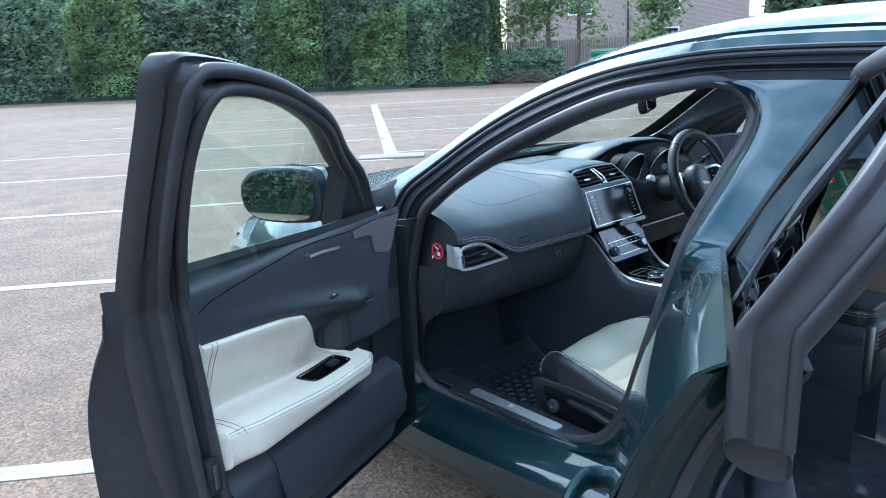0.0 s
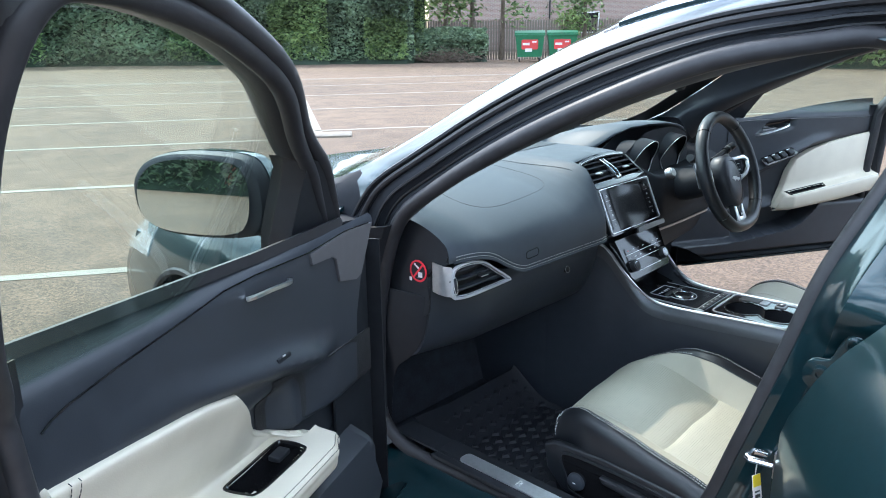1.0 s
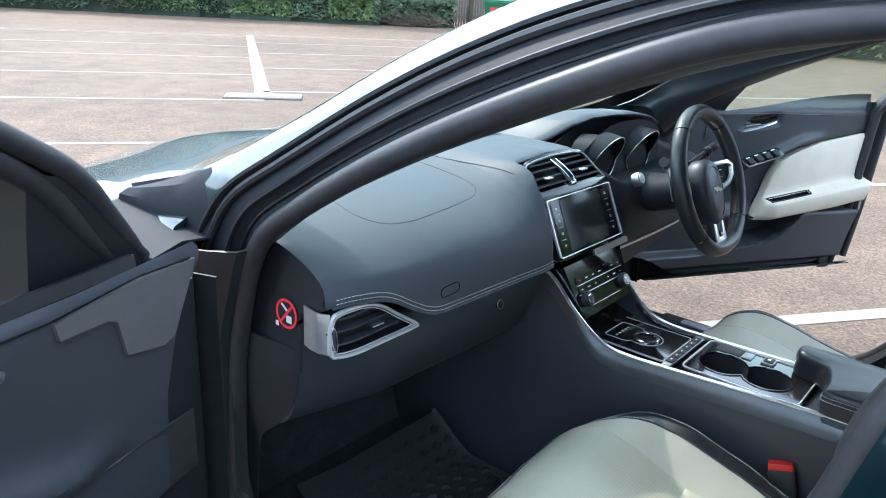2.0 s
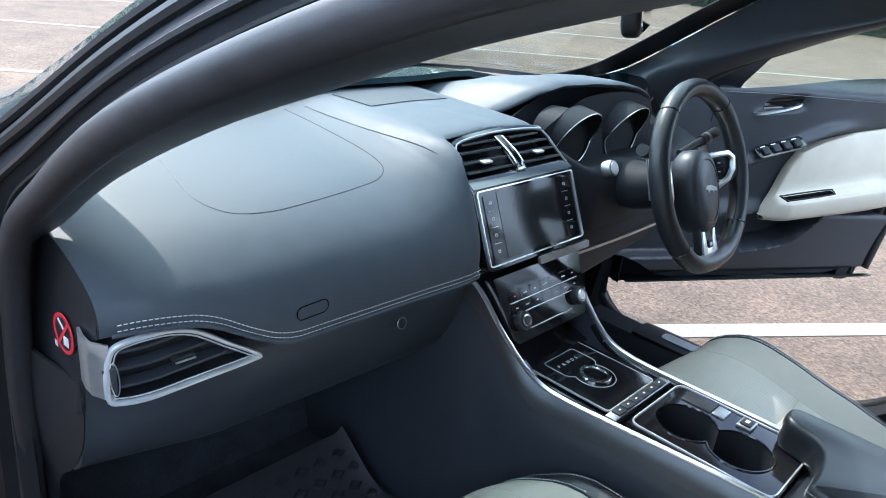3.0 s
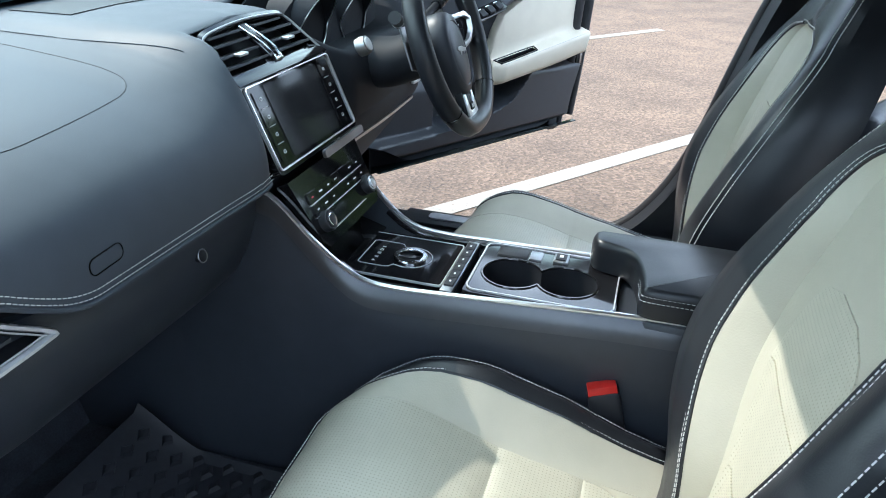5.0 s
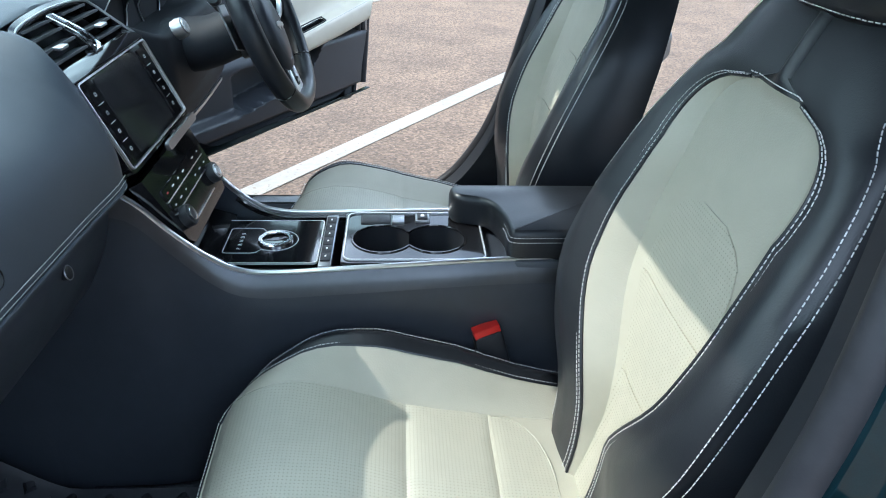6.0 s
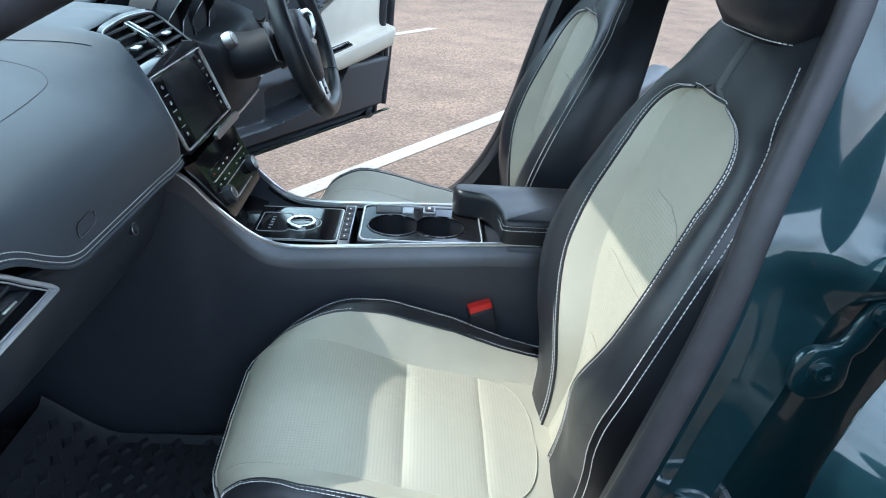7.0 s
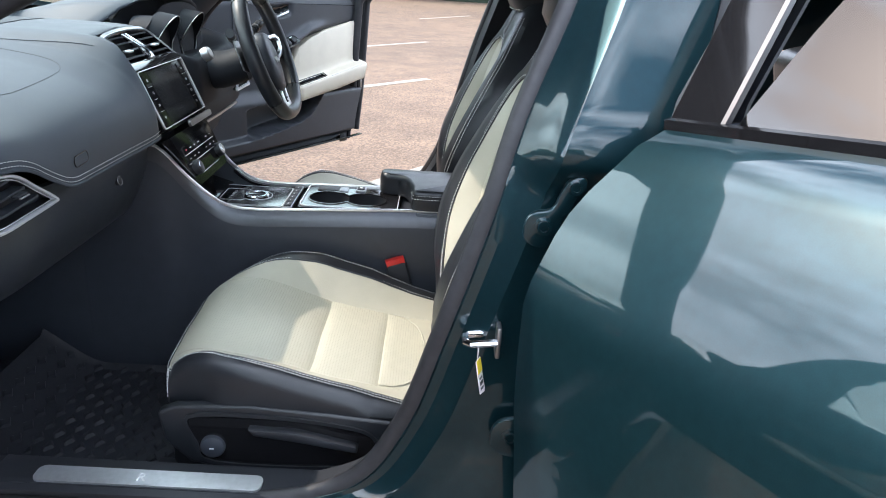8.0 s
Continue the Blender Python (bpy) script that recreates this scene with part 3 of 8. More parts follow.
for i, (x, y, h, c) in enumerate([(23.3, 24.2, 7.0, 1.7), (24.4, 23.2, 6.5, 1.4), (25.2, 22.3, 7.5, 1.5), (26.6, 21.6, 6.5, 1.3), (22.4, 25.4, 7.5, 1.8), (28.9, 18.6, 4.4, 1.2)]):
    tree((x, y, 0), h, c, 1500, 40 + i, "slim young tree with loose sunlit leaves")

# fence of upright pales behind the bins
M["fence"] = mat("grey_weathered_wood", (0.17, 0.145, 0.12), 0.85, vary=0.3, vscale=6, bump=0.5, bscale=90)
fence = thing("fence", "weathered grey wooden pale fence behind the bins", "fence", at=(0, 0, 0))
fa, fb = Vector((24.0, 25.2, 0)), Vector((32.5, 15.2, 0))
ft = (fb - fa).normalized()
fang = math.atan2(ft.y, ft.x)
pale = finish(box((0, 0, 0.92), (0.085, 0.02, 1.84), 0.004, 1))
n_pale = int((fb - fa).length / 0.125)
for k in range(n_pale):
    p = fa + ft * k * 0.125
    link("pale", pale, M["fence"], fence, m=Matrix.Translation((p.x, p.y, random.uniform(-0.03, 0.03))) @ Matrix.Rotation(fang + random.uniform(-0.06, 0.06), 4, "Z"))
for z in (0.45, 1.45):
    part("rail", tube([fa + Vector((0, 0, z)) + Vector((ft.y, -ft.x, 0)) * -0.04, fb + Vector((0, 0, z)) + Vector((ft.y, -ft.x, 0)) * -0.04], 0.035, 6), M["fence"], fence)

# brick house beyond the fence
M["brick"] = mat("red_brown_brick", (0.27, 0.185, 0.15), 0.85, vary=0.25, vscale=3, bump=0.3, bscale=40)
bn, bb = M["brick"].node_tree, M["brick"].node_tree.nodes["Principled BSDF"]
bt, bc = bn.nodes.new("ShaderNodeTexBrick"), bn.nodes.new("ShaderNodeTexCoord")
bt.inputs["Scale"].default_value, bt.inputs["Brick Width"].default_value, bt.inputs["Row Height"].default_value = 1.0, 0.225, 0.075
bt.inputs["Mortar Size"].default_value = 0.010
bt.inputs["Color1"].default_value, bt.inputs["Color2"].default_value, bt.inputs["Mortar"].default_value = (0.29, 0.19, 0.155, 1), (0.22, 0.15, 0.125, 1), (0.34, 0.31, 0.28, 1)
bmap = bn.nodes.new("ShaderNodeMapping")
bmap.inputs["Rotation"].default_value = (radians(90), 0, 0)
bn.links.new(bc.outputs["Object"], bmap.inputs["Vector"])
bn.links.new(bmap.outputs["Vector"], bt.inputs["Vector"])
bn.links.new(bt.outputs["Color"], bb.inputs["Base Color"])
house = thing("house", "red-brown brick house beyond the fence", "house", at=(38.5, 27.5, 0))
house.rotation_euler = (0, 0, math.atan2(-0.76, 0.65))
part("wall", box((0, 2.5, 3.4), (15, 5, 6.8), 0.01, 1), M["brick"], house)
M["roof"] = mat("grey_roof_tile", (0.13, 0.11, 0.10), 0.8, vary=0.3, vscale=5, bump=0.5, bscale=12)
part("roof", loft([[(-7.8, -0.4, 6.6), (-7.8, 5.4, 6.6), (-7.8, 2.5, 9.2)], [(7.8, -0.4, 6.6), (7.8, 5.4, 6.6), (7.8, 2.5, 9.2)]]), M["roof"], house, smooth=False)
M["white_frame"] = mat("white_window_frame", (0.7, 0.7, 0.7), 0.5, vary=0.08, vscale=8)
for wx_, wz in ((2.6, 3.5), (-2.8, 3.5), (2.6, 1.2)):
    w = part("window", frame_of(rounded(1.5, 1.3, 0.02, 1), 0.08, 0.06, axes((wx_, -0.03, wz + 0.6), (1, 0, 0), (0, 0, 1))), M["white_frame"], house, smooth=False)
    part("pane", plate(rounded(1.36, 1.16, 0.01, 1), 0.02, axes((wx_, -0.01, wz + 0.6), (1, 0, 0), (0, 0, 1))), M["screen"], w, smooth=False)
part("drainpipe", tube([(0.2, -0.06, 0.1), (0.2, -0.06, 6.5)], 0.05, 8, up=(0, 1, 0)), M["hard"], house)

# two green wheeled bins
M["bin"] = mat("green_bin_plastic", (0.012, 0.13, 0.055), 0.5, vary=0.15, vscale=10, bump=0.15, bscale=100)
M["poster"] = mat("red_bin_poster", (0.55, 0.05, 0.05), 0.55, vary=0.1, vscale=30)


def waste_bin(at, ang, seed):
    root = thing("waste_bin", "large green four-wheeled bin with a red and white poster", "bin", "waste bins", at=at)
    root.rotation_euler = (0, 0, ang)
    rings = [[(sx * w / 2 + ox, sy * d / 2, z) for sx, sy, ox in ((-1, -1, 0), (1, -1, 0), (1, 1, 0), (-1, 1, 0))] for z, w, d in ((0.22, 1.05, 0.78), (1.12, 1.26, 0.98))]
    part("body", bevel(loft(rings), 0.03, 2), M["bin"], root)
    part("rim", box((0, 0, 1.15), (1.34, 1.05, 0.07), 0.02), M["bin"], root)
    part("lid", loft([[(-0.66, y, z0), (0.66, y, z0), (0.66, y, z1), (-0.66, y, z1)] for y, z0, z1 in ((-0.52, 1.19, 1.24), (0.0, 1.19, 1.34), (0.52, 1.19, 1.24))]), M["bin"], root)
    tilt = axes((0, -0.472, 0.75), (1, 0, 0), (0, -0.1, 0.9))
    p = part("poster", plate(rounded(0.72, 0.42, 0.05, 3), 0.004, tilt), M["poster"], root)
    part("bar", box((-0.16, 0.02, 0.006), (0.3, 0.10, 0.004), m=tilt), M["mark"], p)
    part("bar", box((0.2, 0.11, 0.006), (0.18, 0.06, 0.004), m=tilt), M["mark"], p)
    part("bar", box((-0.05, -0.24, 0.004), (0.3, 0.14, 0.004), m=tilt), M["mark"], root)
    for x in (-0.45, 0.45):
        for y in (-0.32, 0.32):
            part("wheel", lathe([(0.10, -0.025), (0.10, 0.025)], 16, axes((x, y, 0.10), (0, 1, 0), (0, 0, 1))), M["tyre"], root)
            part("bracket", box((x, y, 0.2), (0.06, 0.08, 0.1), 0.01), M["satin"], root)
    return root


BINS = math.atan2(-0.79, 0.61)
waste_bin((25.6, 19.3, 0), BINS, 1)
waste_bin((26.5, 18.2, 0), BINS, 2)


# ---------------- the car: body ----------------
car = thing("car", "dark green metallic saloon car with its doors open", "car")


def taper(y):
    return 1 - 0.17 * (max(0, y - 0.55) / 1.2) ** 2.2 - 0.10 * (max(0, -1.7 - y) / 1.2) ** 2


def shoulder(y):
    """Height of the body's shoulder line along the car."""
    return soften([(-2.9, 0.93), (-2.0, 0.97), (-0.6, 0.965), (0.4, 0.955), (0.8, 0.915), (1.2, 0.845), (1.6, 0.745), (1.8, 0.66)], y, 0.1)


SECT = [(0.83, 0.20), (0.868, 0.27), (0.872, 0.40), (0.885, 0.52), (0.896, 0.63), (0.895, 0.72), (0.884, 0.79), (0.86, 0.85), (0.825, 0.91), (0.79, 0.955)]


def skin(s, y, lo, hi, n=14, extra=()):
    """A column of the outer body skin at y, from height lo to hi, on side s."""
    k, tp = shoulder(y) / 0.955, taper(y)
    out = []
    for j in range(n + 1):
        z = lo + (hi - lo) * j / n
        x = soften([(b, a) for a, b in SECT], z / k, 0.02)
        out.append(Vector((s * x * tp, y, z)))
    return out


def arch(y, c, r=0.365):
    d = abs(y - c)
    return 0.33 + math.sqrt(r * r - d * d) if d < r else 0.0


AXLE_F, AXLE_R = 1.02, -1.80
for s in (-1, 1):
    # front wing, rounding over to the bonnet's edge
    rows = []
    for i in range(45):
        y = 0.44 + 1.22 * i / 44
        col = skin(s, y, max(0.2 + 0.1 * max(0, y - 1.3), arch(y, AXLE_F)), shoulder(y), 14)
        e = col[-1]
        col += [Vector((e.x * f, y, e.z + g)) for f, g in ((0.955, 0.018), (0.91, 0.028))]
        rows.append(col)
    part("front_wing", sheet(rows, 0.008), M["paint"], car)
    rim = [skin(s, AXLE_F + 0.365 * math.cos(a), 0.33 + 0.365 * math.sin(a), 0.8, 2)[0] for a in [math.pi * k / 24 for k in range(25)]]
    part("wheel_arch", tube([p - Vector((s * 0.004, 0, 0)) for p in rim], 0.012, 6, up=(1, 0, 0)), M["hard"], car)
    liner = [[Vector((s * x, AXLE_F + 0.37 * math.cos(a), 0.33 + 0.37 * math.sin(a))) for x in (0.5, 0.86 * taper(AXLE_F + 0.37 * math.cos(a)))] for a in [math.pi * k / 20 for k in range(21)]]
    part("arch_liner", sheet(liner, 0.004), M["hard"], car)
    # rear quarter
    rows = []
    for i in range(40):
        y = -1.50 - 1.36 * i / 39
        rows.append(skin(s, y, max(0.24, arch(y, AXLE_R)), shoulder(y) + 0.01, 14))
    part("rear_wing", sheet(rows, 0.008), M["paint"], car)
    liner = [[Vector((s * x, AXLE_R + 0.37 * math.cos(a), 0.33 + 0.37 * math.sin(a))) for x in (0.5, 0.86)] for a in [math.pi * k / 20 for k in range(21)]]
    part("arch_liner", sheet(liner, 0.004), M["hard"], car)
    # wheels
    for ax in (AXLE_F, AXLE_R):
        m = axes((s * 0.76, ax, 0.33), (0, 1, 0), (0, 0, 1)) if s > 0 else axes((s * 0.76, ax, 0.33), (0, -1, 0), (0, 0, 1))
        w = part("wheel", lathe([(0.22, -0.10), (0.30, -0.11), (0.325, -0.09), (0.33, 0.0), (0.325, 0.09), (0.30, 0.11), (0.225, 0.10)], 40, m), M["tyre"], car, "black rubber tyre")
        rm = lathe([(0.228, 0.085), (0.222, 0.10), (0.20, 0.085), (0.19, 0.02), (0.02, 0.02)], 40, m)
        for k in range(10):
            a = 2 * math.pi * k / 10
            box((0.115, 0, 0.075), (0.20, 0.03, 0.025), 0.006, 1, m @ Matrix.Rotation(a, 4, "Z"), rm)
        lathe([(0.05, 0.05), (0.05, 0.09), (0.03, 0.095)], 20, m, rm)
        part("rim", rm, M["satin"], w, "silver spoked alloy rim")

# bonnet with a raised middle and two creases
rows = []
for i in range(30):
    y = 0.60 + 1.12 * i / 29
    w = 0.715 * taper(y) * (1 - 0.12 * smooth01(1.35, 1.75, y))
    z0 = shoulder(y) + 0.026
    row = []
    for j in range(25):
        u = -1 + 2 * j / 24
        crown = 0.055 * (1 - u * u) + 0.016 * math.exp(-((abs(u) - 0.42) / 0.16) ** 2)
        row.append(Vector((u * w, y - 0.10 * u * u * (1 - smooth01(0.6, 1.2, y)), z0 + crown * (1 - 0.5 * smooth01(1.3, 1.72, y)))))
    rows.append(row)
part("bonnet", sheet(rows, 0.012), M["paint"], car)
# nose and bumper
rows = []
for i in range(12):
    f = i / 11
    row = []
    for j in range(25):
        u = -1 + 2 * j / 24
        z = 0.70 - 0.50 * f
        bulge = 0.10 * math.sin(math.pi * min(1, f * 1.2 + 0.15))
        row.append(Vector((u * 0.745, 1.74 + bulge - 0.20 * abs(u) ** 3, z)))
    rows.append(row)
part("front_bumper", sheet(rows, 0.01), M["paint"], car)
part("grille", plate(rounded(0.62, 0.22, 0.06, 5), 0.02, axes((0, 1.845, 0.55), (1, 0, 0), (0, 0.1, 1))), M["piano"], car)
for s in (-1, 1):
    rows = []
    for i in range(9):
        y = 1.36 + 0.34 * i / 8
        rows.append([p + Vector((s * 0.004, 0, 0)) for p in skin(s, y, shoulder(y) - 0.135 + 0.05 * i / 8, shoulder(y) - 0.015, 5)])
    part("headlamp", sheet(rows, 0.006), M["lamp"], car, "clear glossy headlamp lens")

# roof line, pillars and door openings
EDGE = spline([(0.745, 0.60, 0.975), (0.722, 0.434, 1.035), (0.668, 0.27, 1.13), (0.622, 0.124, 1.222), (0.583, -0.02, 1.298), (0.557, -0.17, 1.352), (0.540, -0.38, 1.392), (0.530, -0.63, 1.413), (0.528, -1.0, 1.405), (0.54, -1.35, 1.36), (0.58, -1.75, 1.22), (0.66, -2.15, 1.02)], 6)


def edge_at(y):
    for a, b in zip(EDGE, EDGE[1:]):
        if b.y <= y <= a.y:
            return a.lerp(b, (a.y - y) / max(1e-6, a.y - b.y))
    return EDGE[0] if y > EDGE[0].y else EDGE[-1]


rows = []
for p in EDGE:
    if -1.40 <= p.y <= -0.10:
        rows.append([Vector((p.x * (-1 + 2 * j / 24), p.y + 0.07 * (1 - abs(-1 + 2 * j / 24) ** 2) * smooth01(-0.8, -0.1, p.y), p.z + 0.055 * (1 - abs(-1 + 2 * j / 24) ** 2.4))) for j in range(25)])
part("roof", sheet(rows, 0.012), M["paint"], car)
part("headliner", sheet([[q - Vector((0, 0, 0.04)) for q in r] for r in rows], 0.01), M["headliner"], car)
# windscreen: from the cowl up to the roof's front edge
rows = []
for i in range(17):
    f = i / 16
    p = [q for q in EDGE if q.y >= -0.13]
    k = f * (len(p) - 1)
    a = p[int(k)].lerp(p[min(len(p) - 1, int(k) + 1)], k - int(k))
    x0 = a.x - 0.035
    rows.append([Vector((x0 * u, a.y + (0.22 - 0.13 * f) * (1 - abs(u) ** 2), a.z + 0.004 + (0.03 + 0.035 * f) * (1 - u * u))) for u in [-1 + 2 * j / 20 for j in range(21)]])
ws = part("windscreen", sheet(rows, 0.004), M["glass_screen"], car, "clear curved windscreen glass")
ws.visible_shadow = False
for jj, nm in ((range(0, 2), "edge"), (range(19, 21), "edge")):
    part("frit", sheet([[r[j] - Vector((0, 0, 0.006)) for j in jj] for r in rows], 0.002), M["frit"], ws, "black painted border of the windscreen")
part("frit", sheet([[q - Vector((0, 0, 0.007)) for q in r] for r in rows[:2]], 0.002), M["frit"], ws, "black painted border of the windscreen")
part("frit", sheet([[q - Vector((0, 0, 0.007)) for q in r] for r in rows[-2:]], 0.002), M["frit"], ws, "black painted border of the windscreen")
# rear screen and boot
p = [q for q in EDGE if q.y <= -1.33]
rows = [[Vector(((q.x - 0.03) * u, q.y - 0.06 * (1 - u * u), q.z + 0.02 + 0.05 * (1 - u * u))) for u in [-1 + 2 * j / 16 for j in range(17)]] for q in p]
part("rear_screen", sheet(rows, 0.004), M["glass_dark"], car, "tinted rear screen glass")
rows = []
for i in range(10):
    y = -2.12 - 0.72 * i / 9
    rows.append([Vector((0.70 * taper(y) * u, y, 1.01 - 0.03 * i / 9 + 0.03 * (1 - u * u))) for u in [-1 + 2 * j / 16 for j in range(17)]])
part("boot_lid", sheet(rows, 0.01), M["paint"], car)
rows = []
for i in range(12):
    f = i / 11
    rows.append([Vector((0.80 * u, -2.86 - 0.07 * math.sin(math.pi * f) + 0.15 * abs(u) ** 3, 0.99 - 0.72 * f)) for u in [-1 + 2 * j / 20 for j in range(21)]])
part("rear_bumper", sheet(rows, 0.01), M["paint"], car)
for s in (-1, 1):
    part("tail_lamp", box((s * 0.62, -2.90, 0.86), (0.34, 0.05, 0.10), 0.02), M["lampred"], car, "red tail lamp lens")

# line of the round seal in a front door's opening, left side (x is mirrored for the right)
SEAL = [(0.744, 0.296, 0.950), (0.724, 0.178, 1.038), (0.724, -0.007, 1.138), (0.694, -0.166, 1.220), (0.648, -0.313, 1.274), (0.600, -0.448, 1.308),
        (0.574, -0.53, 1.322), (0.578, -0.600, 1.314), (0.570, -0.630, 1.272), (0.580, -0.607, 1.20), (0.599, -0.577, 1.105), (0.632, -0.532, 0.965), (0.645, -0.500, 0.85), (0.664, -0.462, 0.70),
        (0.688, -0.408, 0.565), (0.702, -0.325, 0.46), (0.710, -0.20, 0.408), (0.712, 0.05, 0.388), (0.718, 0.22, 0.378), (0.735, 0.325, 0.40), (0.75, 0.385, 0.47), (0.757, 0.392, 0.62), (0.757, 0.375, 0.78)]


SEAL = [tuple(Vector(p) + (Vector((0, p[1] + 0.12, p[2] - 0.85)).normalized() * 0.014)) for p in SEAL]


# the left opening, a little fuller along its roof rail and centre pillar
SEAL_LEFT = [(0.745, 0.291, 0.941), (0.746, 0.182, 1.029), (0.757, -0.011, 1.139), (0.733, -0.188, 1.226), (0.684, -0.336, 1.287), (0.612, -0.462, 1.313),
             (0.568, -0.528, 1.321), (0.558, -0.582, 1.303), (0.550, -0.612, 1.258), (0.571, -0.611, 1.202), (0.616, -0.590, 1.129), (0.664, -0.538, 0.992), (0.690, -0.503, 0.857), (0.699, -0.452, 0.682),
             (0.700, -0.405, 0.536), (0.706, -0.334, 0.433), (0.711, -0.208, 0.388), (0.712, 0.051, 0.372), (0.716, 0.225, 0.367), (0.729, 0.329, 0.391), (0.736, 0.382, 0.462), (0.736, 0.380, 0.612), (0.738, 0.359, 0.771)]


def seal_of(s):
    """The seal's line on one side; the right one rides a little higher along its pillar."""
    if s < 0:
        return SEAL_LEFT
    return [(x, y, z + (0.034 if 1 <= k <= 5 else 0.012 if k == 6 else 0.010 if k == 0 else 0.0)) for k, (x, y, z) in enumerate(SEAL)]


def side_line(pts, s, n=5, closed=True):
    return spline([(s * x, y, z) for x, y, z in pts], n, closed)


for s in (-1, 1):
    L = side_line(seal_of(s), s)
    part("door_seal", tube(L, 0.0160, 12, True, up=(1, 0, 0)), M["seal"], car, "soft black rubber door seal")
    # lining strip just inside the seal
    part("inner_flange", sheet([[q + Vector((-s * 0.002, 0, 0)), q + Vector((-s * 0.04, 0, 0)) - Vector((0, -0.12 - q.y, 0.85 - q.z)) * 0.07] for q in L], 0.004, closed_rows=True), M["hard"], car, "black plastic lining round the opening")
    # painted frame from the seal out to the roof edge, stepped as a door rebate
    top = spline([(s * x, y, z) for x, y, z in seal_of(s)[-1:] + seal_of(s)[:7]] + [(s * (edge_at(y).x + 0.044), y, edge_at(y).z - 0.091) for y in (-0.70, -0.90, -1.10, -1.30, -1.45)], 8)
    rows = []
    for q in top:
        e0 = edge_at(q.y + 0.10 * smooth01(-0.62, 0.25, q.y))
        e = Vector((s * e0.x, e0.y, e0.z))
        d = e - q
        rows.append([q, q + d * 0.22 + Vector((s * 0.004, 0, 0.0)), q + d * 0.30 + Vector((s * 0.020, 0, 0.006)), q + d * 0.52 + Vector((s * 0.024, 0, 0.006)), q + d * 0.60 + Vector((s * 0.036, 0, 0.010)), q + d * 0.82 + Vector((s * 0.030, 0, 0.014)), e + Vector((s * 0.012, 0, 0.005)), e])
    part("rail_lining", sheet([r[:5] for r in rows], 0.004, back=(-s, 0, 0)), M["matte"], car, "black rubber and plastic lining of the door frame")
    part("roof_rail", sheet([r[4:] for r in rows], 0.004, back=(-s, 0, 0)), M["paint"], car)
    for c_, g_ in ((1, 0.003), (2, 0.004), (4, 0.005)):
        part("rail_lip", tube([r[c_] + Vector((s * 0.002, 0, 0)) for r in rows], g_, 6, up=(1, 0, 0)), M["frame"], car)
    part("rebate_seal", tube([r[3] + Vector((s * 0.006, 0, 0)) for r in rows], 0.007, 8, up=(1, 0, 0)), M["rubber"], car, "thin black rubber seal along the roof rail")
    # foot of the windscreen pillar, running out to the wing
    foot = []
    for k in range(9):
        t = k / 8
        e0 = edge_at(0.33 + 0.29 * t)
        a, b = Vector((s * (e0.x + 0.010), e0.y, e0.z + 0.004)), Vector((s * (0.765 + 0.03 * t), 0.385 + 0.235 * t, 0.94 + 0.018 * t))
        foot.append([a, a.lerp(b, 0.33) + Vector((s * 0.014, 0, 0.006)), a.lerp(b, 0.7) + Vector((s * 0.012, 0, 0.004)), b])
    part("pillar_foot", sheet(foot, 0.004, back=(-s, 0, -0.5)), M["matte"], car)
    part("scuttle_corner", sheet([[r[-1], r[-1].lerp(Vector((s * 0.862, r[-1].y + 0.005, 0.925)), 0.5) + Vector((0, 0, 0.010)), Vector((s * 0.862, r[-1].y + 0.005, 0.925)), Vector((s * 0.868, r[-1].y + 0.005, 0.86))] for r in foot], 0.004, back=(-s, 0, -0.5)), M["matte"], car)
    # front jamb below the pillar, black in place of body paint for its shade
    jr = []
    for q in side_line([seal_of(s)[k] for k in (0, -1, -2, -3, -4)], s, 5, False):
        jr.append([q, q + Vector((s * 0.03, 0.012, -0.005)), q + Vector((s * 0.05, 0.06, -0.01)), Vector((s * 0.855, 0.455, q.z - 0.01)), Vector((s * 0.86, 0.50, q.z - 0.01))])
    part("front_jamb", sheet(jr, 0.004), M["frame"], car, "front jamb of the door opening, coloured black for shade")
    # sill: step out from the seal and over the rocker
    sr = []
    for k in range(24):
        y = 0.47 - 1.22 * k / 23
        z = soften([(-0.75, 0.42), (-0.40, 0.415), (0.1, 0.372), (0.47, 0.37)], y, 0.06)
        sr.append([Vector((s * x, y, z + dz)) for x, dz in ((0.70, -0.010), (0.735, -0.002), (0.752, -0.012), (0.79, -0.016), (0.812, -0.03), (0.85, -0.036), (0.872, -0.055), (0.880, -0.10), (0.868, -0.15), (0.82, -0.19), (0.70, -0.20))])
    part("sill", sheet(sr, 0.004), M["paint"], car)
    # centre pillar between the two doors
    pr = []
    for q in side_line(seal_of(s)[6:17], s, 14, False):
        t = smooth01(0.98, 1.30, q.z)
        out = [q, q + Vector((s * 0.014, -0.010, 0))]
        yb = lerp([(0.38, -0.62), (0.60, -0.655), (0.86, -0.70), (1.0, -0.725), (1.30, -0.80), (1.34, -0.83)], q.z)
        xb = soften([(0.4, 0.748), (0.52, 0.732), (0.88, 0.732), (0.920, 0.733), (0.945, 0.757), (0.96, 0.757), (1.0, 0.748), (1.3, 0.60), (1.36, 0.570)], q.z, 0.014)
        deep = 0.006 * smooth01(0.945, 0.925, q.z)
        w0 = xb - abs(q.x)
        out.append(Vector((s * (abs(q.x) + 0.40 * w0), q.y - 0.024, q.z)))
        out.append(Vector((s * (abs(q.x) + 0.62 * w0), q.y - 0.036, q.z)))
        out.append(Vector((s * (xb - 0.006), q.y - 0.048, q.z)))
        out.append(Vector((s * xb, q.y - 0.054, q.z)))
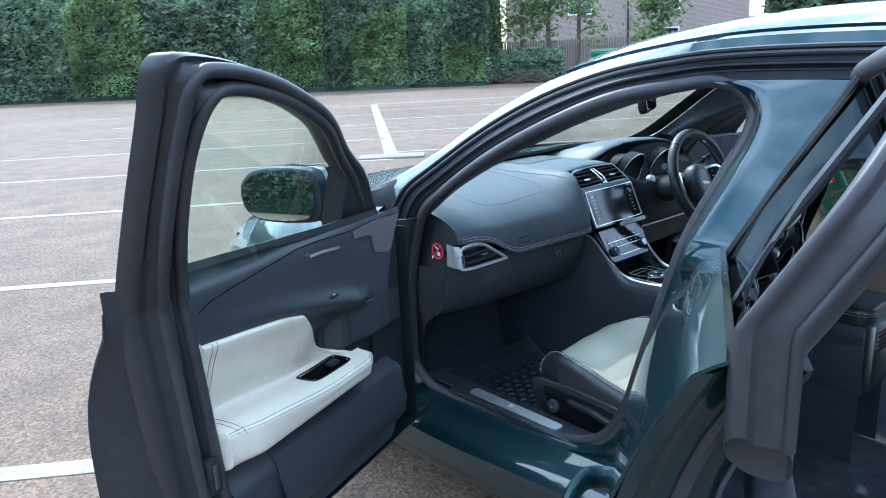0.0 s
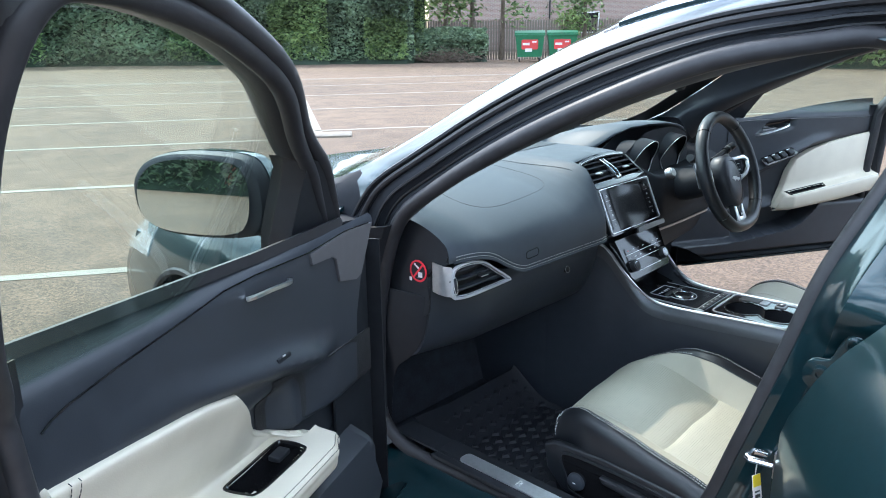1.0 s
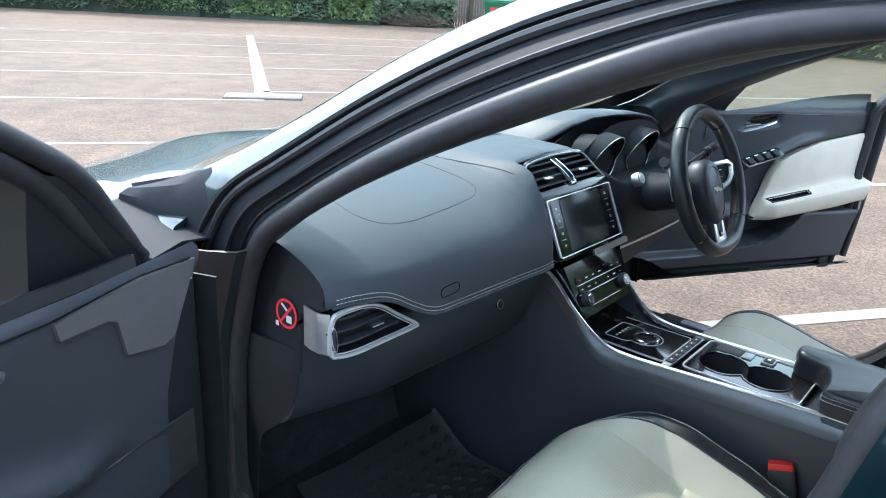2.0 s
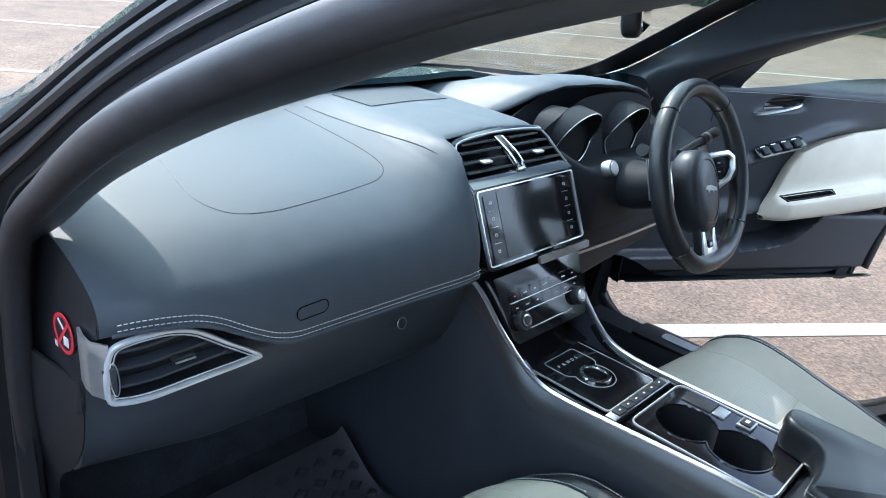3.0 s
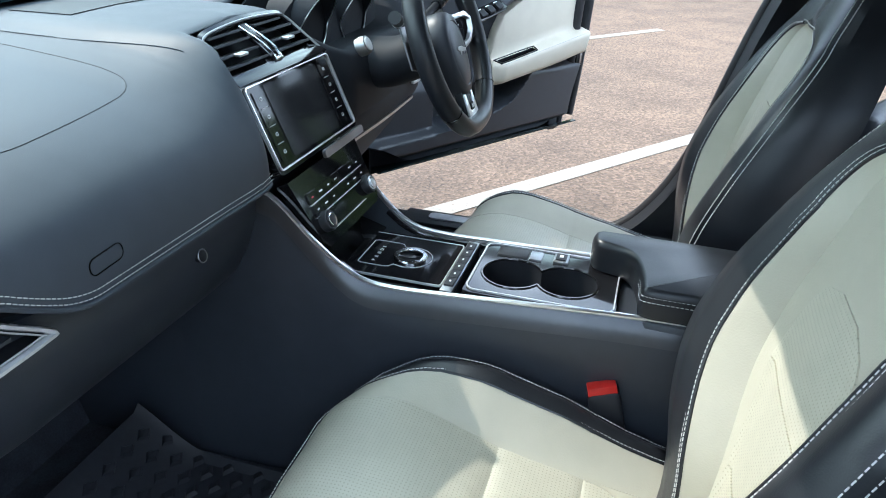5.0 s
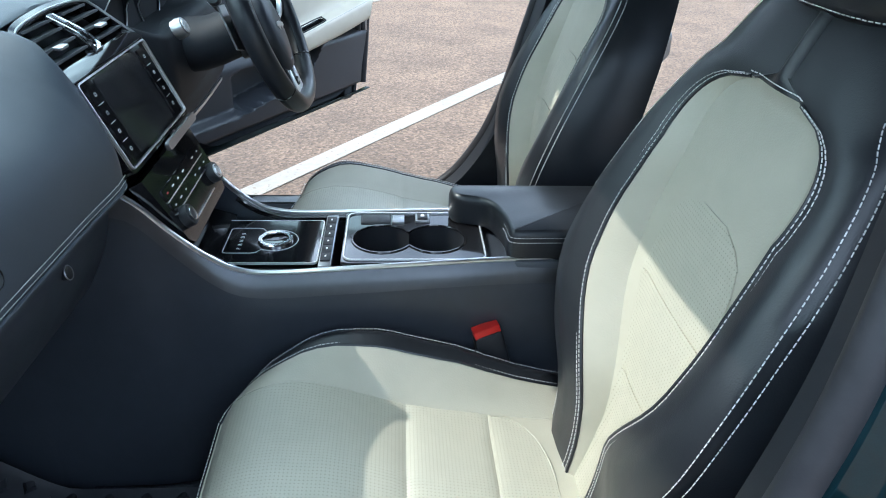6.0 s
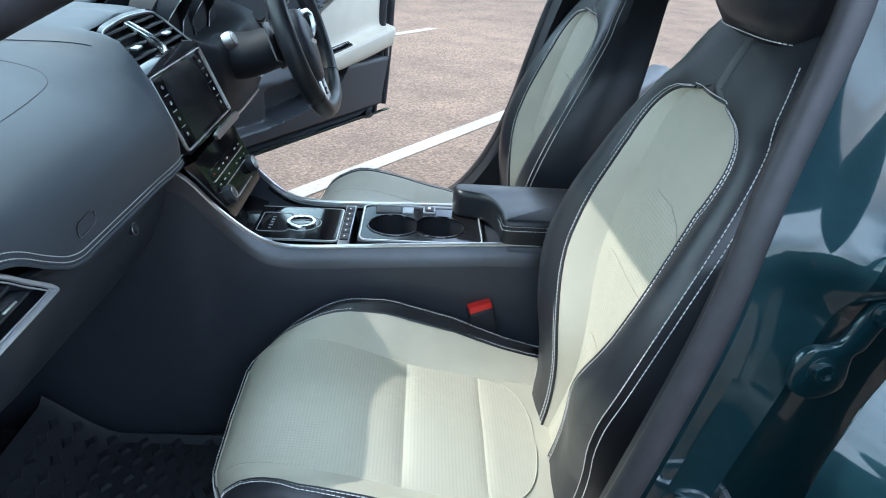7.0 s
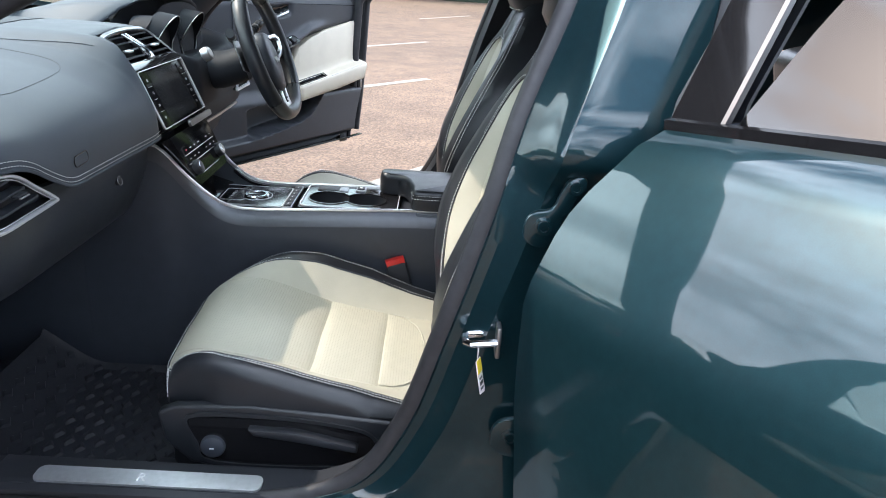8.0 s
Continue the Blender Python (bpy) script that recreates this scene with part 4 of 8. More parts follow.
        out.append(Vector((s * (xb - 0.1 * deep), q.y - 0.062, q.z)))
        for f in (0.10, 0.25, 0.5, 0.75, 1.0):
            out.append(Vector((s * (xb - deep * (1 if f > 0.05 else 0.2) - 0.010 * f * smooth01(0.93, 0.98, q.z)), q.y - 0.064 + (yb - q.y + 0.064) * f, q.z)))
        out += [out[-1] + Vector((-s * 0.02, -0.006, 0)), out[-1] + Vector((-s * 0.07, -0.02, 0))]
        pr.append(out)
    part("centre_pillar", sheet(pr, 0.004), M["paint"], car, angle=28)
    part("pillar_seal", tube([r[-2] + Vector((s * 0.004, -0.010, 0)) for r in pr], 0.011, 8, up=(1, 0, 0)), M["seal"], car, "soft black rubber door seal")
    part("pillar_lining", sheet([[r[0] + Vector((-s * 0.01, 0, 0)), r[0] + Vector((-s * 0.055, -0.01, 0)), r[-1] + Vector((-s * 0.03, 0.02, 0)), r[-1]] for r in pr], 0.006), M["hard"], car, "black plastic pillar lining")
    rows = []
    for k in range(14):
        f = k / 13
        e0 = edge_at(-1.40 - 0.75 * f)
        rows.append([Vector((s * e0.x, e0.y, e0.z)), Vector((s * (e0.x + 0.05), e0.y + 0.02, e0.z - 0.09 * (1 - f))), Vector((s * 0.79, -1.50 - 0.7 * f, 0.985))])
    part("rear_pillar", sheet(rows, 0.006), M["paint"], car)

# floor, tunnel, bulkheads
part("floor_pan", box((0, -0.68, 0.24), (1.46, 2.64, 0.03)), M["carpet"], car, "black carpet over the car floor")
part("bulkhead", sheet([[Vector((x, 0.56, 0.22)), Vector((x, 0.62, 0.42)), Vector((x, 0.60, 0.70)), Vector((x, 0.66, 0.97))] for x in (-0.75, -0.3, 0.3, 0.75)], 0.01), M["carpet"], car, "black carpet over the car floor")
part("rear_bulkhead", box((0, -1.75, 0.62), (1.46, 0.03, 0.75)), M["carpet"], car)
part("parcel_shelf", box((0, -1.95, 0.99), (1.36, 0.5, 0.02), 0.008), M["hard"], car)
part("cowl", sheet([[Vector((x, 0.78 - 0.30 * (x / 0.74) ** 2, 0.985)), Vector((x, 0.70 - 0.28 * (x / 0.74) ** 2, 0.955)), Vector((x, 0.60 - 0.2 * (x / 0.74) ** 2, 0.94))] for x in [-0.72 + 0.12 * k for k in range(13)]], 0.004), M["hard"], car)


# ---------------- dashboard ----------------
# sections from the stitched seam over the top to the windscreen: (y, z) at stations across the car
DASH = [
    (-0.712, ((0.180, 0.862), (0.178, 0.878), (0.190, 0.905), (0.245, 0.932), (0.33, 0.95), (0.42, 0.962), (0.48, 0.968), (0.52, 0.970))),
    (-0.66, ((0.158, 0.868), (0.158, 0.885), (0.178, 0.908), (0.235, 0.932), (0.34, 0.953), (0.46, 0.968), (0.53, 0.974), (0.57, 0.976))),
    (-0.60, ((0.150, 0.858), (0.152, 0.876), (0.172, 0.903), (0.235, 0.931), (0.34, 0.953), (0.47, 0.970), (0.56, 0.977), (0.60, 0.978))),
    (-0.55, ((0.144, 0.826), (0.146, 0.854), (0.168, 0.895), (0.235, 0.930), (0.34, 0.953), (0.48, 0.972), (0.58, 0.979), (0.63, 0.980))),
    (-0.50, ((0.140, 0.801), (0.143, 0.845), (0.166, 0.892), (0.235, 0.930), (0.34, 0.953), (0.50, 0.976), (0.61, 0.984), (0.66, 0.984))),
    (-0.25, ((0.136, 0.799), (0.138, 0.845), (0.164, 0.897), (0.240, 0.936), (0.35, 0.960), (0.52, 0.981), (0.65, 0.988), (0.70, 0.988))),
    (-0.175, ((0.130, 0.800), (0.134, 0.850), (0.166, 0.915), (0.235, 0.958), (0.35, 0.976), (0.53, 0.988), (0.66, 0.990), (0.72, 0.990))),
    (-0.142, ((0.129, 0.804), (0.135, 0.866), (0.172, 0.945), (0.218, 0.984), (0.35, 0.992), (0.53, 0.994), (0.66, 0.992), (0.73, 0.991))),
    (-0.130, ((0.175, 0.815), (0.180, 0.870), (0.205, 0.950), (0.222, 0.990), (0.35, 0.995), (0.53, 0.995), (0.66, 0.992), (0.73, 0.991))),
    (-0.118, ((0.290, 0.83), (0.290, 0.90), (0.285, 0.970), (0.262, 0.992), (0.35, 0.998), (0.53, 0.997), (0.66, 0.994), (0.74, 0.992))),
    (0.0, ((0.290, 0.83), (0.290, 0.90), (0.285, 0.975), (0.262, 1.000), (0.35, 1.002), (0.53, 0.999), (0.66, 0.994), (0.74, 0.992))),
    (0.118, ((0.290, 0.83), (0.290, 0.90), (0.285, 0.970), (0.262, 0.992), (0.35, 0.998), (0.53, 0.997), (0.66, 0.994), (0.74, 0.992))),
    (0.150, ((0.18, 0.815), (0.185, 0.860), (0.21, 0.925), (0.250, 0.965), (0.35, 0.985), (0.53, 0.992), (0.66, 0.992), (0.73, 0.991))),
    (0.195, ((0.150, 0.80), (0.150, 0.84), (0.156, 0.892), (0.172, 0.918), (0.25, 0.900), (0.40, 0.93), (0.62, 0.985), (0.72, 0.990))),
    (0.54, ((0.155, 0.80), (0.155, 0.84), (0.162, 0.892), (0.182, 0.918), (0.25, 0.905), (0.40, 0.93), (0.58, 0.980), (0.66, 0.984))),
    (0.712, ((0.180, 0.862), (0.178, 0.878), (0.190, 0.905), (0.245, 0.932), (0.33, 0.95), (0.42, 0.962), (0.48, 0.968), (0.52, 0.970))),
]


def dash_row(x, n=5):
    tab = [(a, tuple(c for p in s for c in p)) for a, s in DASH]
    v = soften(tab, x, 0.022 if x < -0.175 or x > 0.165 else 0.005)
    return spline([(x, v[2 * k], v[2 * k + 1]) for k in range(8)], n)


rows = [dash_row(-0.712 + 1.424 * k / 200) for k in range(201)]
DROWS = rows
dash = part("dashboard", sheet(rows[:123], 0.008, back=(0, 1, -0.6)), M["dashskin"], car, "black leatherette dashboard with pale stitching")


# driver's end of the same dash, in a darker material for shade under the hood
part("driver_dash", sheet(rows[122:], 0.008, back=(0, 1, -0.6)), M["matte"], dash, "plain dash behind the steering wheel, darkened for the hood's shade")


def on_dash(x, y, up=0.0006):
    """The dashboard's skin at x and y, a little proud."""
    r = dash_row(x, 10)
    for a, b in zip(r[4:], r[5:]):
        if b.y >= y:
            t = (y - a.y) / max(1e-6, b.y - a.y)
            p = a.lerp(b, t)
            d = (b - a).normalized()
            return p + Vector((0, -d.z, d.y)) * up
    return r[-1]


def seam_pt(x, dv):
    """A point dv along the skin from the seam edge at x."""
    r = dash_row(x, 10)
    left = dv
    for a, b in zip(r, r[1:]):
        L = (b - a).length
        if L >= left:
            d = (b - a) / L
            return a + d * left + Vector((0, -d.z, d.y)) * 0.0012
        left -= L
    return r[-1]


for dv in (0.006, 0.013):
    part("stitching", stitches([seam_pt(-0.695 + 0.56 * k / 90, dv) for k in range(91)], up=(0, -1, 0.2)), M["thread"], dash, "row of pale stitching")
# welt below the seam
part("welt", tube([seam_pt(-0.70 + 0.565 * k / 80, 0.0) for k in range(81)], 0.0028, 6, up=(0, -1, 0)), M["dashskin"], dash)
# airbag cover groove
AIR = spline([(-0.225, 0.545, 0), (-0.221, 0.42, 0), (-0.221, 0.31, 0), (-0.24, 0.268, 0), (-0.30, 0.255, 0), (-0.40, 0.247, 0), (-0.46, 0.247, 0), (-0.508, 0.262, 0), (-0.530, 0.305, 0), (-0.524, 0.37, 0), (-0.512, 0.45, 0), (-0.506, 0.52, 0)], 8)
part("airbag_seam", tube([on_dash(p.x, p.y, 0.0) for p in AIR], 0.0006, 5), M["hard"], dash, "thin moulded seam of the airbag cover")
FOLD = [on_dash(-0.155 + 0.03 * smooth01(0, 40, k) * -1, 0.24 + 0.30 * k / 40) for k in range(41)]
part("airbag_seam", tube(FOLD, 0.0007, 5), M["soft"], dash, "thin moulded seam of the dash top")
# speaker lid in the dash top
part("speaker_lid", sheet([[on_dash(-0.10 + 0.20 * a / 8, 0.46 + 0.11 * b / 4, 0.0015) for b in range(5)] for a in range(9)], 0.001, back=(0, 0, -1)), M["hard"], dash, "flat dark speaker lid")
# oval badge on the pad
part("oval_badge", frame_of(rounded(0.050, 0.019, 0.0085, 5), 0.0011, 0.0012, axes((-0.462, 0.1405, 0.838), (1, 0.02, 0.03), (0, 0.06, 1))), M["piano"], dash, "small moulded oval in the pad")
# lower dash: recess under the seam, glovebox lid and knee panel
LOW = [(-0.712, ((0.24, 0.84), (0.235, 0.80), (0.235, 0.75), (0.25, 0.68), (0.29, 0.62), (0.40, 0.58))),
       (-0.55, ((0.165, 0.812), (0.175, 0.785), (0.178, 0.745), (0.20, 0.68), (0.25, 0.62), (0.40, 0.57))),
       (-0.20, ((0.145, 0.795), (0.160, 0.780), (0.166, 0.745), (0.19, 0.68), (0.24, 0.62), (0.40, 0.57))),
       (-0.12, ((0.145, 0.795), (0.160, 0.780), (0.166, 0.745), (0.19, 0.68), (0.24, 0.62), (0.40, 0.57))),
       (0.12, ((0.20, 0.803), (0.20, 0.780), (0.20, 0.745), (0.22, 0.68), (0.24, 0.62), (0.40, 0.57))),
       (0.20, ((0.21, 0.81), (0.20, 0.780), (0.185, 0.745), (0.18, 0.70), (0.21, 0.65), (0.40, 0.58))),
       (0.712, ((0.24, 0.84), (0.235, 0.80), (0.235, 0.75), (0.25, 0.68), (0.29, 0.62), (0.40, 0.58)))]
rows = []
for k in range(90):
    x = -0.712 + 1.424 * k / 89
    v = soften([(a, tuple(c for p in s for c in p)) for a, s in LOW], x, 0.02)
    rows.append(spline([(x, v[2 * j], v[2 * j + 1]) for j in range(6)], 5))
part("lower_dash", sheet(rows[:54], 0.008, back=(0, 1, 0)), M["soft"], dash, "plain black lower dash and glovebox")
# driver's half coloured darker than the other, for the shade below the wheel
part("lower_dash", sheet(rows[53:], 0.008, back=(0, 1, 0)), M["matte"], dash, "plain black lower dash below the wheel, darkened for shade")
gbm = axes((-0.274, 0.1665, 0.746), (1, 0, 0), (0, 0.25, 1))
gb = part("glovebox_button", lathe([(0.0085, -0.004), (0.0085, 0.003), (0.006, 0.004)], 20, gbm), M["hard"], dash, "small round black button")
part("button_ring", tube([gbm @ Vector((0.0088 * math.cos(a), 0.0088 * math.sin(a), 0.003)) for a in [2 * math.pi * k / 24 for k in range(24)]], 0.0009, 5, True, up=(0, -1, 0)), M["satin"], gb)
# dash end panels
for s in (-1, 1):
    cols = []
    for p in DROWS[0][::2]:
        lo = lerp([(0.17, 0.765), (0.24, 0.735), (0.30, 0.69), (0.36, 0.645), (0.46, 0.60)], p.y)
        col = []
        for f in (0, 0.1, 0.25, 0.45, 0.7, 1):
            z = p.z + (lo - p.z) * f
            col.append(Vector((s * (0.712 + 0.004 * f), max(p.y, lerp([(0.50, 0.270), (0.62, 0.250), (0.68, 0.240), (0.75, 0.232), (0.84, 0.232), (0.861, 0.18)], z) if z < 0.861 else p.y), z)))
        cols.append(col)
    part("end_panel", sheet(cols, 0.004, back=(-s, 0, 0)), M["hard"], dash)
    part("kick_panel", sheet([[Vector((s * x, y, z)) for x, y in ((0.752, 0.372), (0.735, 0.360), (0.722, 0.385), (0.716, 0.44), (0.71, 0.60))] for z in (0.25, 0.40, 0.55, 0.70, 0.86)], 0.004, back=(s, 0, 0)), M["hard"], car, "black plastic kick panel beside the footwell")
for s in (-1, 1):
    fill = []
    for z, y0 in ((0.775, 0.236), (0.75, 0.236), (0.68, 0.252), (0.62, 0.292), (0.57, 0.345), (0.50, 0.362), (0.40, 0.372), (0.27, 0.38)):
        fill.append([Vector((s * x, y0 + dy, z)) for x, dy in ((0.700, 0.012), (0.7125, 0.0), (0.716, 0.012), (0.722, 0.06), (0.735, 0.16))])
    part("dash_cheek", sheet(spread_rows(fill), 0.004, back=(-s, 0.2, 0)), M["hard"], dash, "black plastic end of the lower dash")
part("demister_rim", tube(spline([(-0.70, 0.36, 0.978), (-0.60, 0.50, 0.990), (-0.40, 0.60, 0.996), (-0.15, 0.665, 1.0), (0.15, 0.67, 1.0), (0.40, 0.60, 0.998), (0.62, 0.48, 0.99)], 8), 0.010, 8, squash=0.6), M["soft"], dash)
part("sun_sensor", lathe([(0.020, 0), (0.019, 0.008), (0.011, 0.014), (0.012, 0.026), (0.006, 0.032)], 20, axes((0.075, 0.69, 0.998), (1, 0, 0), (0, 1, 0))), M["piano"], dash, "small black dome on the dash")
part("sun_sensor", lathe([(0.022, 0), (0.020, 0.010), (0.010, 0.016)], 20, axes((0.34, 0.62, 1.0), (1, 0, 0), (0, 1, 0))), M["hard"], dash, "small black dome on the dash")

# side air vent with its bright frame
VOUT = [(-0.712, 0.796), (-0.706, 0.842), (-0.690, 0.856), (-0.655, 0.859), (-0.615, 0.849), (-0.575, 0.822), (-0.535, 0.794), (-0.545, 0.790), (-0.62, 0.789), (-0.66, 0.7885), (-0.698, 0.788)]


def on_vent(x, z, d=0.0):
    """A point of the side vent's face, which wraps round the dash end."""
    w = smooth01(-0.66, -0.74, x)
    return Vector((x, 0.150 + 0.16 * (z - 0.79) + 0.018 * w - d, z))


def side_vent(s):
    out = spline([(x, z, 0) for x, z in VOUT], 5, True)
    pts = [on_vent(p.x, p.y) for p in out]
    flip = Matrix.Diagonal((-s, 1, 1, 1))
    prof = [(-0.0022, -0.004), (0.0022, -0.004), (0.0030, 0.000), (0.0016, 0.0030), (-0.0016, 0.0030), (-0.0030, 0.000)]
    fr = sweep(pts, prof, True, up=(0, -1, 0))
    bmesh.ops.transform(fr, matrix=flip, verts=fr.verts)
    v = part("air_vent", fr, M["ventrim"], dash, "side air vent with a bright silver frame")
    ring = inset([(p.x, p.y) for p in out], 0.0052)
    bl = tube([on_vent(x, z, -0.001) for x, z in ring], 0.0010, 6, True, up=(0, -1, 0))
    bmesh.ops.transform(bl, matrix=flip, verts=bl.verts)
    part("inner_rim", bl, M["ventrim"], v)
    back = bmesh.new()
    c = [on_vent(p.x, p.y, -0.035) for p in out]
    a = [back.verts.new(p) for p in pts]
    b = [back.verts.new(p) for p in c]
    for j in range(len(a)):
        k = (j + 1) % len(a)
        back.faces.new((a[j], a[k], b[k], b[j]))
    back.faces.new(b)
    bmesh.ops.transform(back, matrix=flip, verts=back.verts)
    part("vent_box", back, M["hard"], v)
    for x0, x1, z in ((-0.712, -0.575, 0.806), (-0.712, -0.60, 0.826), (-0.708, -0.63, 0.845)):
        bl = sweep([on_vent(x0 + (x1 - x0) * k / 8, z + 0.004 * k / 8, -0.008) for k in range(9)], [(-0.012, -0.0012), (0.006, -0.0022), (0.006, 0.0012), (-0.012, 0.0012)], up=(0, 0, 1))
        bmesh.ops.transform(bl, matrix=flip, verts=bl.verts)
        part("slat", bl, M["soft"], v)
    tab = box((-0.635, 0.147, 0.829), (0.026, 0.012, 0.005), 0.002)
    bmesh.ops.transform(tab, matrix=flip, verts=tab.verts)
    part("slider", tab, M["hard"], v)
    tab = box((-0.635, 0.1405, 0.8275), (0.024, 0.003, 0.0018), 0.0006)
    bmesh.ops.transform(tab, matrix=flip, verts=tab.verts)
    part("slider_edge", tab, M["rail"], v)
    th = box((-0.705, 0.166, 0.815), (0.007, 0.010, 0.034), 0.003)
    bmesh.ops.transform(th, matrix=flip, verts=th.verts)
    part("thumb_wheel", th, M["soft"], v)
    th = tube([on_vent(-0.7045 + 0.0042 * math.cos(a), 0.817 + 0.019 * math.sin(a), 0.002) for a in [2 * math.pi * k / 24 for k in range(24)]], 0.0008, 5, True, up=(0, -1, 0))
    bmesh.ops.transform(th, matrix=flip, verts=th.verts)
    part("wheel_edge", th, M["rail"], v)
    # silver cheek running round to the dash end
    ck = sheet([[on_vent(-0.707, z, 0.001), Vector((-0.7210, 0.184, z + 0.003)), Vector((-0.7215, 0.200, z + 0.004)), Vector((-0.7185, 0.218, z + 0.005))] for z in (0.790, 0.815, 0.840, 0.856)], 0.003, back=(1, 0, 0))
    bmesh.ops.transform(ck, matrix=flip, verts=ck.verts)
    part("cheek", ck, M["brushed"], v, "satin silver side of the vent")


side_vent(-1)
side_vent(1)
# sticker on the dash end
stm = axes((-0.7165, 0.262, 0.832), (0.03, -0.98, 0.0), (0, 0, 1))
stick = part("sticker", frame_of([(0.025 * math.cos(a), 0.025 * math.sin(a)) for a in [2 * math.pi * k / 40 for k in range(40)]], 0.0042, 0.0012, stm), M["stickred"], dash, "round red no-smoking sticker")
part("ground", plate([(0.022 * math.cos(a), 0.022 * math.sin(a)) for a in [2 * math.pi * k / 32 for k in range(32)]], 0.0006, stm), M["hard"], stick)
part("slash", box((0, 0, 0.0012), (0.044, 0.0042, 0.0008), m=stm @ Matrix.Rotation(radians(50), 4, "Z")), M["stickred"], stick)
part("bar", box((-0.008, 0.006, 0.0010), (0.020, 0.004, 0.0006), m=stm @ Matrix.Rotation(radians(-35), 4, "Z")), M["stickwhite"], stick)
part("bar", box((0.006, -0.008, 0.0010), (0.012, 0.012, 0.0006), m=stm), M["stickwhite"], stick)
part("bar", box((-0.023, -0.022, 0.0008), (0.007, 0.008, 0.0006), m=stm), M["stickwhite"], dash)

# ---------------- centre stack ----------------
SC0, SC1 = Vector((0.008, 0.125, 0.814)), Vector((0.008, 0.176, 0.927))
su = (SC1 - SC0).normalized()
scm = axes((SC0 + SC1) / 2, (1, 0, 0), su)
SH = (SC1 - SC0).length
stack = part("centre_panel", plate(rounded(0.276, SH + 0.012, 0.012, 4), 0.03, scm @ Matrix.Translation((0, 0, -0.030)), 0.002), M["piano"], car, "gloss black centre stack with touch screen and climate panel")
part("screen_rim", frame_of(rounded(0.266, SH, 0.007, 4), 0.0022, 0.0030, scm), M["rail"], stack, "thin bright rim round the screen")
part("screen", plate(rounded(0.160, SH - 0.014, 0.003, 2, -0.004, 0.001), 0.0008, scm), M["screen"], stack, "dark unlit touch screen")
for x in (-0.104, 0.101):
    for k in range(4):
        y = 0.040 - 0.0265 * k
        b = part("screen_button", plate(rounded(0.030, 0.0250, 0.001, 2, x, y), 0.0015, scm), M["piano"], stack, "flat black key beside the screen")
        part("bar", frame_of(rounded(0.006, 0.005, 0.001, 2, x, y), 0.0009, 0.0004, scm @ Matrix.Translation((0, 0, 0.0016))), M["mark"], b)
        if k < 3:
            part("line", plate(rounded(0.017, 0.0008, 0.0002, 1, x, y - 0.0132), 0.0006, scm @ Matrix.Translation((0, 0, 0.0012))), M["mark"], stack)
# vents above the screen: a bright-edged arch leaning back, with a gloss apron down to the screen
VH = [(-0.131, 0.924), (-0.130, 0.942), (-0.123, 0.962), (-0.112, 0.977), (-0.095, 0.984), (-0.050, 0.988), (0.03, 0.990), (0.115, 0.986), (0.132, 0.977), (0.137, 0.956), (0.143, 0.926)]


def vent_y(z):
    return 0.178 + 1.2 * (z - 0.926)


vc = spline([(x, vent_y(z), z) for x, z in VH], 5)
cv = part("centre_vent", sweep(vc, [(-0.008, -0.030), (0.003, -0.030), (0.004, 0.000), (-0.001, 0.004), (-0.008, 0.001)], up=(0, -0.77, 0.64)), M["piano"], stack, "pair of centre air vents in gloss black")
part("vent_rim", tube([p + Vector((0, -0.0015, 0.0015)) for p in vc], 0.0024, 8, up=(0, -1, 0)), M["satin"], cv, "satin silver edge of the vents")
part("vent_back", sheet([[Vector((x, vent_y(z) + 0.030, z - 0.012)) for z in (0.925, 0.945, 0.965, 0.990 - 2.6 * abs(x - 0.008) ** 2.2)] for x in [-0.122 + 0.260 * k / 12 for k in range(13)]], 0.004), M["hard"], cv)
part("vent_apron", sheet([[Vector((x, 0.176, 0.9285)), Vector((x * 0.99, 0.186, 0.9345)), Vector((x * 0.98, 0.202, 0.9395)), Vector((x * 0.97, 0.222, 0.9410)), Vector((x * 0.96, 0.232, 0.936))] for x in [-0.130 + 0.274 * k / 20 for k in range(21)]], 0.003), M["piano"], cv, "gloss black apron under the vents")
for half in ((-0.116, -0.006), (0.030, 0.134)):
    for z, cut in ((0.947, 0.0), (0.959, 0.002), (0.971, 0.008), (0.981, 0.022)):
        x0, x1 = half[0] + (cut if half[0] < 0 else 0), half[1] - (cut if half[0] > 0 else 0)
        part("slat", sweep([(x0, vent_y(z) + 0.004, z), (x1, vent_y(z) + 0.004, z)], [(-0.012, -0.0012), (0.008, -0.0022), (0.008, 0.001), (-0.012, 0.001)], up=(0, 0.25, 1)), M["soft"], cv)
    part("slider", box(((half[0] + half[1]) / 2 - 0.004, vent_y(0.959) - 0.008, 0.960), (0.024, 0.012, 0.0045), 0.0015), M["rail"], cv)
for x in (0.002, 0.021):
    part("vent_post", sweep(spline([(x * 0.8, vent_y(0.941) - 0.004, 0.941), (x - 0.001, vent_y(0.950) - 0.010, 0.950), (x - 0.002, vent_y(0.966) - 0.010, 0.966), (x - 0.006, vent_y(0.984), 0.985)], 5), [(-0.0022, -0.002), (0.0022, -0.002), (0.0016, 0.002), (-0.0016, 0.002)], up=(0, -1, 0.6)), M["chrome"], cv, "bright post between the vents")
part("vent_post", sweep([(0.009, vent_y(0.941), 0.942), (0.008, vent_y(0.984) + 0.003, 0.985)], [(-0.010, -0.003), (0.010, -0.003), (0.009, 0.002), (-0.009, 0.002)], up=(0, -1, 0.6)), M["piano"], cv)
